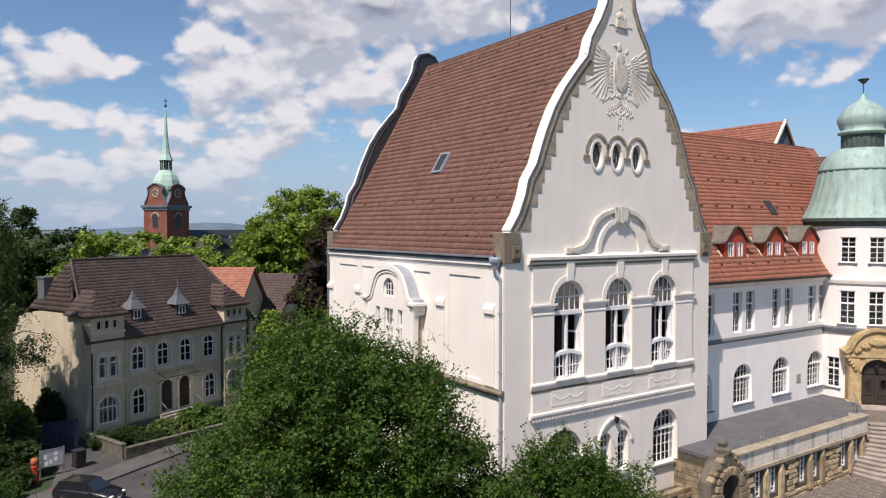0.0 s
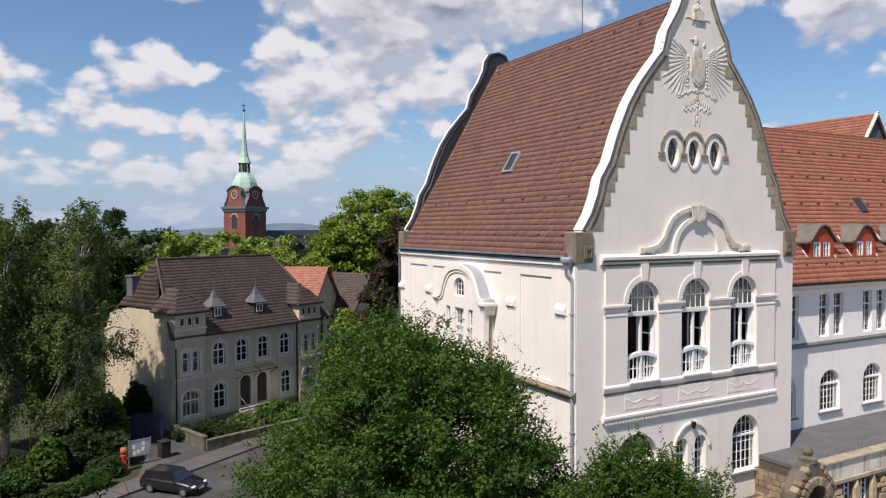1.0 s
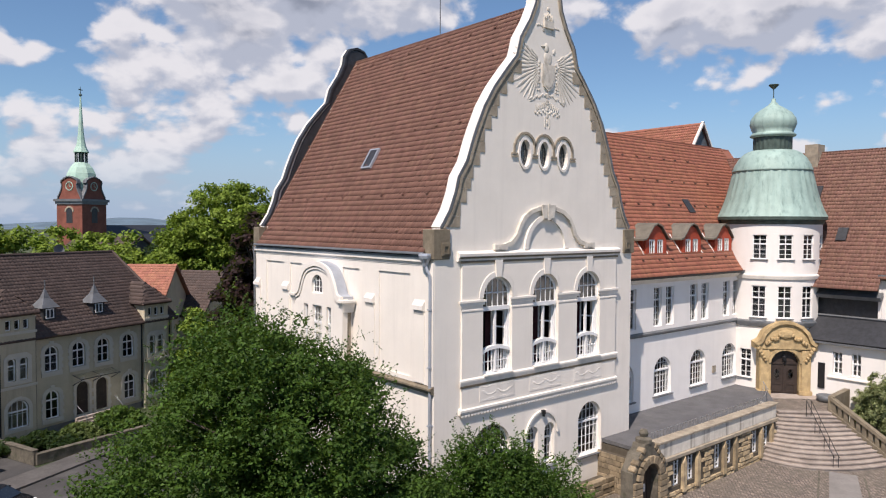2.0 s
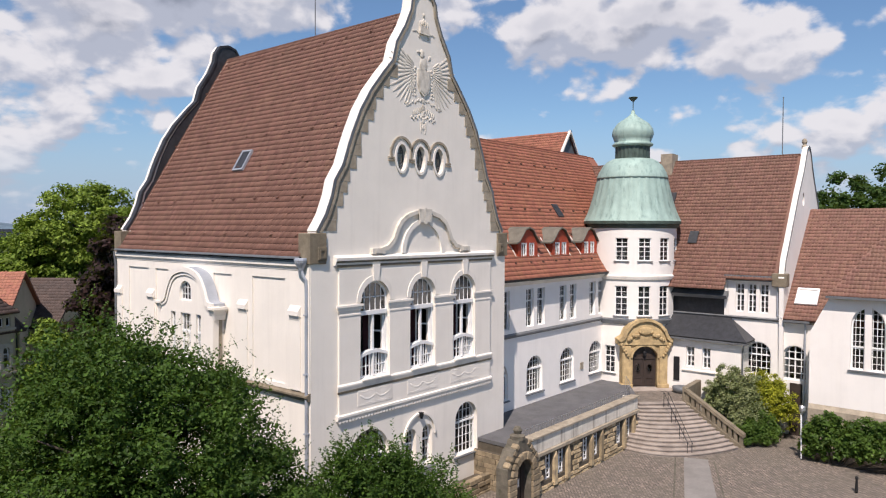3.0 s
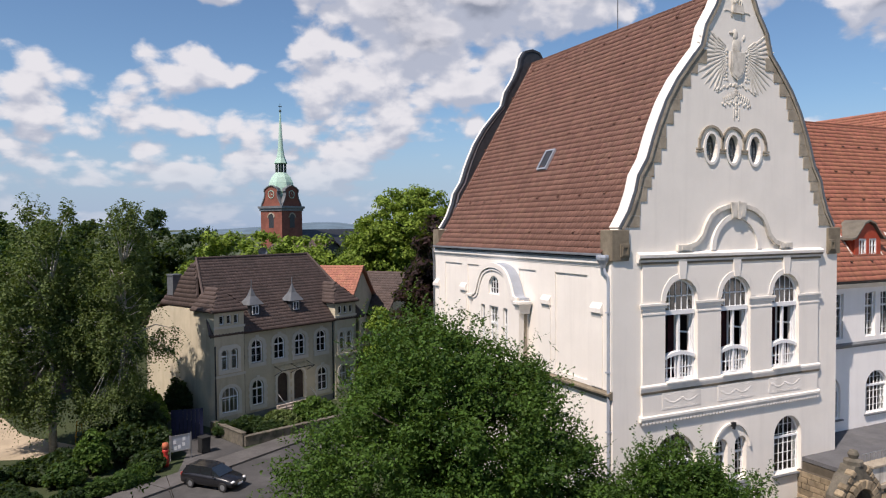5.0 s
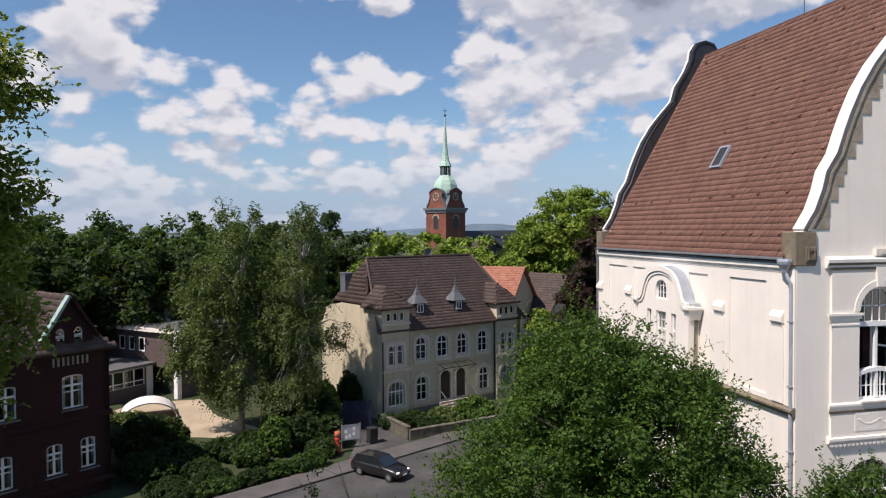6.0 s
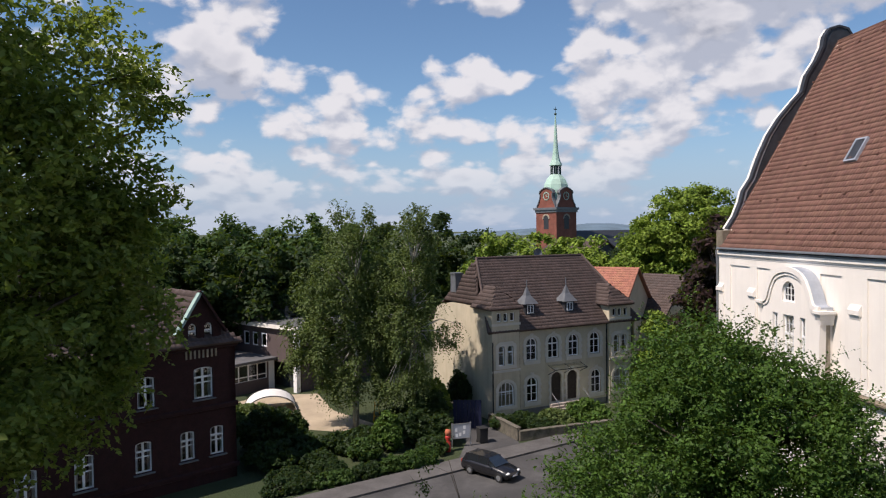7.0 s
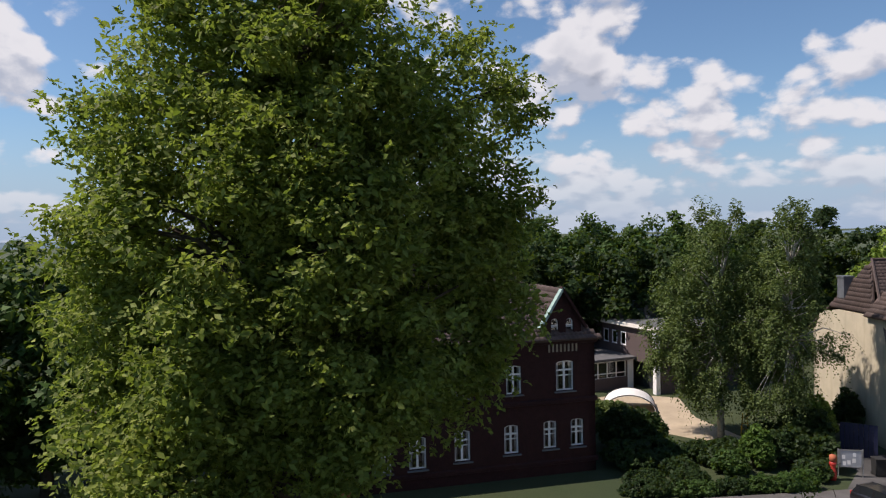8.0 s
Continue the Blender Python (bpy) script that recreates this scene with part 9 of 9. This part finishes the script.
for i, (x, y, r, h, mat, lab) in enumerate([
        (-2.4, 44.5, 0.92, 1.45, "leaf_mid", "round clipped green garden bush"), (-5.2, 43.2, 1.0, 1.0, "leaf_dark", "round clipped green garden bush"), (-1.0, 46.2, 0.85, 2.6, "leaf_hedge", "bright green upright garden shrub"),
        (-8.6, 47.0, 2.3, 2.9, "leaf_dark", "large arching shrub with half shade put into its leaf colour"), (-6.3, 45.0, 1.5, 1.5, "leaf_dark", "shrub with deep shade put into its dark leaf colour"), (-4.2, 46.4, 1.4, 1.1, "leaf_dark", "shrub with deep shade put into its dark leaf colour"),
        (-8.2, 43.6, 1.6, 1.6, "leaf_dark", "shrub with deep shade put into its dark leaf colour"), (0.7, 47.6, 1.3, 2.4, "leaf_dark", "shrub with deep shade put into its dark leaf colour"), (1.7, 50.4, 1.6, 3.2, "leaf_dark", "shrub with deep shade put into its dark leaf colour"), (4.6, 55.6, 0.9, 3.3, "leaf_dark", "dark cone-shaped evergreen by the house"),
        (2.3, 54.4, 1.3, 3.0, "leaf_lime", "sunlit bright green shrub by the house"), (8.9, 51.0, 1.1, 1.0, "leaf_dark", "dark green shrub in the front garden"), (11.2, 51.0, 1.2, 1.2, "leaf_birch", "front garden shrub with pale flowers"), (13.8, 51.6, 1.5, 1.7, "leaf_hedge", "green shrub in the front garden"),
        (-11.8, 54.0, 2.0, 1.5, "leaf_birch", "garden shrub beside the tent"), (1.9, 45.4, 0.9, 1.1, "leaf_dark", "low dark shrub beside the notice board"), (-2.6, 48.6, 1.2, 0.9, "leaf_dark", "shrub with deep shade put into its dark leaf colour"), (2.4, 47.6, 1.2, 1.9, "leaf_dark", "shrub with deep shade put into its dark leaf colour"), (-0.6, 50.2, 1.2, 1.8, "leaf_dark", "shrub with deep shade put into its dark leaf colour"), (10.0, 49.2, 0.9, 0.9, "leaf_dark", "dark green shrub in the front garden"), (7.2, 50.4, 0.7, 1.0, "leaf_dark", "dark green shrub in the front garden")]):
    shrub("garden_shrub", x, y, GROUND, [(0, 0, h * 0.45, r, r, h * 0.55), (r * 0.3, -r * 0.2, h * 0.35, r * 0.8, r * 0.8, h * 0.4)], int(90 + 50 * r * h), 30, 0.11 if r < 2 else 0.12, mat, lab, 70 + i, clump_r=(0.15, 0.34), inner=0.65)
x, y = 2.2, 24.2
tree("young_tree", x, y, GROUND, 1.6, 0.05,
     [(-1.5, 0.3, 4.4, 0.35, 0.35, 1.8), (-0.6, 0, 2.9, 1.0, 1.0, 1.5), (0.9, -0.2, 2.7, 1.2, 1.2, 1.6), (2.2, -0.5, 2.8, 1.1, 1.1, 1.8), (0.0, 0, 1.7, 1.7, 1.7, 1.6)], 150, 50, 0.06, "leaf_front", "young tree with upright leafy shoots", 91, clump_r=(0.2, 0.45), flat=1.2, limbs=24, twig=(8, 9, 0.6, 0.9))
# understory beside the plane tree
for i, (az, d, r, h) in enumerate([(140, 22, 3.0, 5.0), (147, 26, 4.0, 6.0), (134, 26, 3.0, 3.0), (151, 20, 3.0, 4.0)]):
    x, y = polar(az, d)
    shrub("wayside_shrub", x, y, GROUND, [(0, 0, h * 0.5, r, r, h * 0.5), (r * 0.4, r * 0.2, h * 0.4, r * 0.8, r * 0.8, h * 0.4)], 300, 60, 0.11, "leaf_hedge" if i % 2 == 0 else "leaf_lime", "dense green wayside shrub under the plane tree", 95 + i, clump_r=(0.3, 0.7), group="wayside shrubs")

# ---------------------------------------------------------------- street furniture, cars, garden
flat("sand_yard", [(-12.5, 53.6), (-3.6, 50.6), (-1.8, 52.4), (-5.5, 57.0), (-7.5, 63.2), (-12.5, 63.0), (-16.0, 57.6)], GROUND + 0.012, "sand", "pale sandy play yard beside the flat-roofed building", "play yard")
flat("driveway", [(3.6, 44.2), (8.0, 46.6), (7.9, 47.3), (6.2, 51.8), (3.6, 51.4), (4.4, 47.6)], GROUND + 0.016, "asphalt", "short asphalt driveway beside the garden wall", "driveway")
tent = thing("garden_tent", "low white arched play tent on hoops", "tent", pose(-10.7, 58.0, GROUND, 0, 0, 12) @ Matrix.Diagonal((0.85, 1, 0.8, 1)))
bm = bmesh.new()
prof = [(2.4 * math.cos(math.pi * i / 14), 1.7 * math.sin(math.pi * i / 14)) for i in range(15)]
prism(bm, prof + [(0.96 * u, 0.95 * z) for u, z in prof[::-1]], -1.2, 1.6)
part("cover", bm, "curtain", tent, "white fabric cover")
for y in (-1.25, 1.65):
    bm = bmesh.new()
    tube(bm, [(u * 1.01, y, z * 1.01) for u, z in prof], 0.04, 6)
    part("hoop", bm, "blackmetal", tent)
slide = thing("play_frame", "small yellow play frame in the yard", "play frame", pose(-1.9, 53.4, GROUND))
for u in (-0.25, 0.25):
    bm = bmesh.new()
    tube(bm, [(u, 0, 0), (u * 0.5, 0, 1.5)], 0.04, 6)
    part("leg", bm, "yellow", slide)
for z in (0.4, 0.8, 1.2):
    bm = bmesh.new()
    tube(bm, [(-0.22, 0, z), (0.22, 0, z)], 0.03, 6)
    part("rung", bm, "yellow", slide)
board = thing("notice_board", "glazed street notice board with paper notices", "notice board", pose(3.4, 46.4, GROUND, 0, 0, 12) @ Matrix.Scale(0.78, 4))
for u in (-0.1, 1.55):
    bm = bmesh.new()
    box(bm, u - 0.04, -0.04, 0, u + 0.04, 0.04, 2.1)
    part("post", bm, "steel", board)
bm = bmesh.new()
prism(bm, rect(-0.06, 0.75, 1.51, 2.05), -0.1, -0.042, ID, [rect(0.02, 0.83, 1.43, 1.97)])
part("frame", bm, "steel", board)
bm = bmesh.new()
box(bm, 0.02, -0.07, 0.83, 1.43, -0.05, 1.97)
part("back_panel", bm, "zinc", board)
for u, z in ((0.25, 1.5), (0.6, 1.1), (0.95, 1.25), (0.98, 1.68), (0.3, 1.02)):
    bm = bmesh.new()
    box(bm, u - 0.11, -0.08, z - 0.15, u + 0.11, -0.072, z + 0.15)
    part("notice", bm, "white", board, "white paper notice")
pil = thing("street_pillar", "dull red painted street pillar with an orange top", "pillar", pose(3.0, 45.6, GROUND) @ Matrix.Scale(0.86, 4))
bm = bmesh.new()
lathe(bm, [(0.0, 0.0), (0.2, 0.0), (0.24, 0.25), (0.2, 0.75), (0.14, 0.9), (0.22, 1.05), (0.22, 1.2), (0.15, 1.25)], 14)
part("body", bm, "redpaint", pil, smooth=True)
bm = bmesh.new()
lathe(bm, [(0.15, 1.25), (0.22, 1.3), (0.24, 1.5), (0.2, 1.68), (0.0, 1.74)], 14)
part("top", bm, "pierbrick", pil, "dull orange top", smooth=True)
wb = thing("wheeled_bin", "dark plastic wheeled bin", "bin", pose(5.45, 47.3, GROUND, 0, 0, 20))
bm = bmesh.new()
prism(bm, [(-0.26, 0.08), (0.26, 0.08), (0.3, 1.0), (-0.3, 1.0)], -0.3, 0.3)
part("body", bm, "rubber", wb)
bm = bmesh.new()
box(bm, -0.33, -0.35, 1.0, 0.33, 0.33, 1.08, ID, 0.03)
part("lid", bm, "rubber", wb)
for u in (-0.25, 0.25):
    bm = bmesh.new()
    lathe(bm, [(0.0, -0.03), (0.1, -0.03), (0.1, 0.03), (0.0, 0.03)], 12, m=Matrix.Translation((u, 0.28, 0.1)) @ Matrix.Rotation(radians(90), 4, "Y"))
    part("wheel", bm, "rubber", wb)
screen = thing("garden_screen", "dark blue boarded garden screen beside the house", "screen", pose(3.75, 50.9, GROUND, 0, 0, -8))
for i in range(8):
    bm = bmesh.new()
    box(bm, 0.26 * i, 0, 0, 0.26 * i + 0.24, 0.04, 2.1)
    part("board", bm, "bluepaint", screen)
pier = thing("gate_pier", "sunlit red brick gate pier with a sloping cap", "gate pier", pose(-21.3, 31.9, GROUND, 0, 0, 39.5))
bm = bmesh.new()
box(bm, -0.45, -0.45, 0, 0.45, 0.45, 1.5, ID, 0.01)
part("shaft", bm, "pierbrick", pier)
bm = bmesh.new()
prism(bm, [(-0.55, 1.5), (0.55, 1.5), (0.55, 1.6), (0.0, 2.05), (-0.55, 1.6)], -0.55, 0.55)
part("cap", bm, "pierbrick", pier)


def car(name, x, y, ang, label):
    """A small estate car: sculpted body, glasshouse, wheels with rims, lamps."""
    c = thing(name, label, "car", pose(x, y, GROUND + 0.02, 0, 0, ang) @ Matrix.Scale(0.82, 4))
    L, Wd = 4.3, 0.86
    secs = [(-2.15, 0.35, 0.85, 0.80), (-2.05, 0.3, 0.98, 0.83), (-1.2, 0.28, 1.0, 0.86), (0.0, 0.27, 0.98, 0.87), (0.75, 0.27, 0.97, 0.86), (1.5, 0.28, 0.86, 0.83), (2.0, 0.3, 0.74, 0.76), (2.15, 0.36, 0.62, 0.68)]
    bm = bmesh.new()
    rings = []
    for sx, zl, zh, w in secs:
        rings.append([bm.verts.new(p) for p in ((sx, -w * 0.93, zl), (sx, -w, zl + 0.2), (sx, -w, zh - 0.18), (sx, -w * 0.9, zh), (sx, w * 0.9, zh), (sx, w, zh - 0.18), (sx, w, zl + 0.2), (sx, w * 0.93, zl))])
    for p, q in zip(rings, rings[1:]):
        for i in range(8):
            bm.faces.new((p[i], p[(i + 1) % 8], q[(i + 1) % 8], q[i]))
    bm.faces.new(rings[0])
    bm.faces.new(rings[-1])
    part("body", bm, "carpaint", c, "glossy black body", smooth=True)
    roof = [(-2.0, 1.0, 0.74), (-1.75, 1.4, 0.64), (-1.2, 1.47, 0.62), (-0.2, 1.48, 0.62), (0.25, 1.42, 0.62), (1.05, 0.97, 0.72)]
    bm = bmesh.new()
    lo = [[bm.verts.new((sx, q * 0.78, 0.97)) for q in (-1, 1)] for sx in (-2.02, -1.7, -1.2, -0.2, 0.3, 1.1)]
    hi = [[bm.verts.new((sx, q * w, z)) for q in (-1, 1)] for sx, z, w in roof]
    for i in range(5):
        for q in (0, 1):
            bm.faces.new((lo[i][q], lo[i + 1][q], hi[i + 1][q], hi[i][q]))
        bm.faces.new((hi[i][0], hi[i + 1][0], hi[i + 1][1], hi[i][1]))
    bm.faces.new((lo[0][0], lo[0][1], hi[0][1], hi[0][0]))
    part("glasshouse", bm, "carglass", c, "dark tinted windows")
    bm = bmesh.new()
    for (x0, z0, w0), (x1, z1, w1) in zip(roof[1:4], roof[2:5]):
        vs = [bm.verts.new(p) for p in ((x0, -w0 - 0.01, z0 + 0.012), (x1, -w1 - 0.01, z1 + 0.012), (x1, w1 + 0.01, z1 + 0.012), (x0, w0 + 0.01, z0 + 0.012))]
        bm.faces.new(vs)
    part("roof_panel", bm, "carpaint", c)
    for q in (-1, 1):
        for x0, x1 in ((-1.78, -1.5), (-0.6, -0.5), (0.3, 0.42)):
            bm = bmesh.new()
            bm.faces.new([bm.verts.new(p) for p in ((x0, q * 0.785, 0.97), (x1, q * 0.785, 0.97), (x1 - 0.02, q * 0.635, 1.44), (x0 - 0.02, q * 0.635, 1.44))])
            part("pillar", bm, "carpaint", c)
    for sx in (-1.3, 1.35):
        for q in (-1, 1):
            m = Matrix.Translation((sx, q * 0.78, 0.31)) @ Matrix.Rotation(radians(90), 4, "X")
            bm = bmesh.new()
            lathe(bm, [(0.2, -0.11), (0.3, -0.11), (0.32, -0.07), (0.32, 0.07), (0.3, 0.11), (0.2, 0.11)], 22, m=m)
            w = part("wheel", bm, "rubber", c)
            bm = bmesh.new()
            lathe(bm, [(0.0, -0.1), (0.06, -0.11), (0.2, -0.09), (0.21, 0.0), (0.2, 0.09), (0.06, 0.11), (0.0, 0.1)], 10, m=m)
            part("rim", bm, "steel", w)
    for q in (-1, 1):
        bm = bmesh.new()
        bmesh.ops.create_icosphere(bm, subdivisions=2, radius=0.16, matrix=Matrix.Translation((2.0, q * 0.58, 0.66)) @ Matrix.Diagonal((0.8, 1.2, 0.6, 1)))
        part("headlight", bm, "white", c)
        bm = bmesh.new()
        box(bm, -2.17, q * 0.66 - 0.12, 0.7, -2.08, q * 0.66 + 0.12, 0.95, ID, 0.02)
        part("tail_light", bm, "redpaint", c)
        bm = bmesh.new()
        bmesh.ops.create_icosphere(bm, subdivisions=1, radius=0.1, matrix=Matrix.Translation((0.72, q * 0.95, 1.0)) @ Matrix.Diagonal((0.7, 1.1, 0.7, 1)))
        part("wing_mirror", bm, "carpaint", c)
    bm = bmesh.new()
    box(bm, 2.14, -0.26, 0.42, 2.18, 0.26, 0.53)
    part("number_plate", bm, "white", c)
    return c


car("parked_car", 5.2, 40.9, -46, "black estate car parked at an angle on the street")
car("parked_car", 13.9, 46.3, 31, "dark car parked along the kerb by the tree")

# ---------------------------------------------------------------- loose pieces of roofs and walls
for nm, me, mat, par, m in PIECES:
    part_mesh(nm, me, mat, par, m=m)
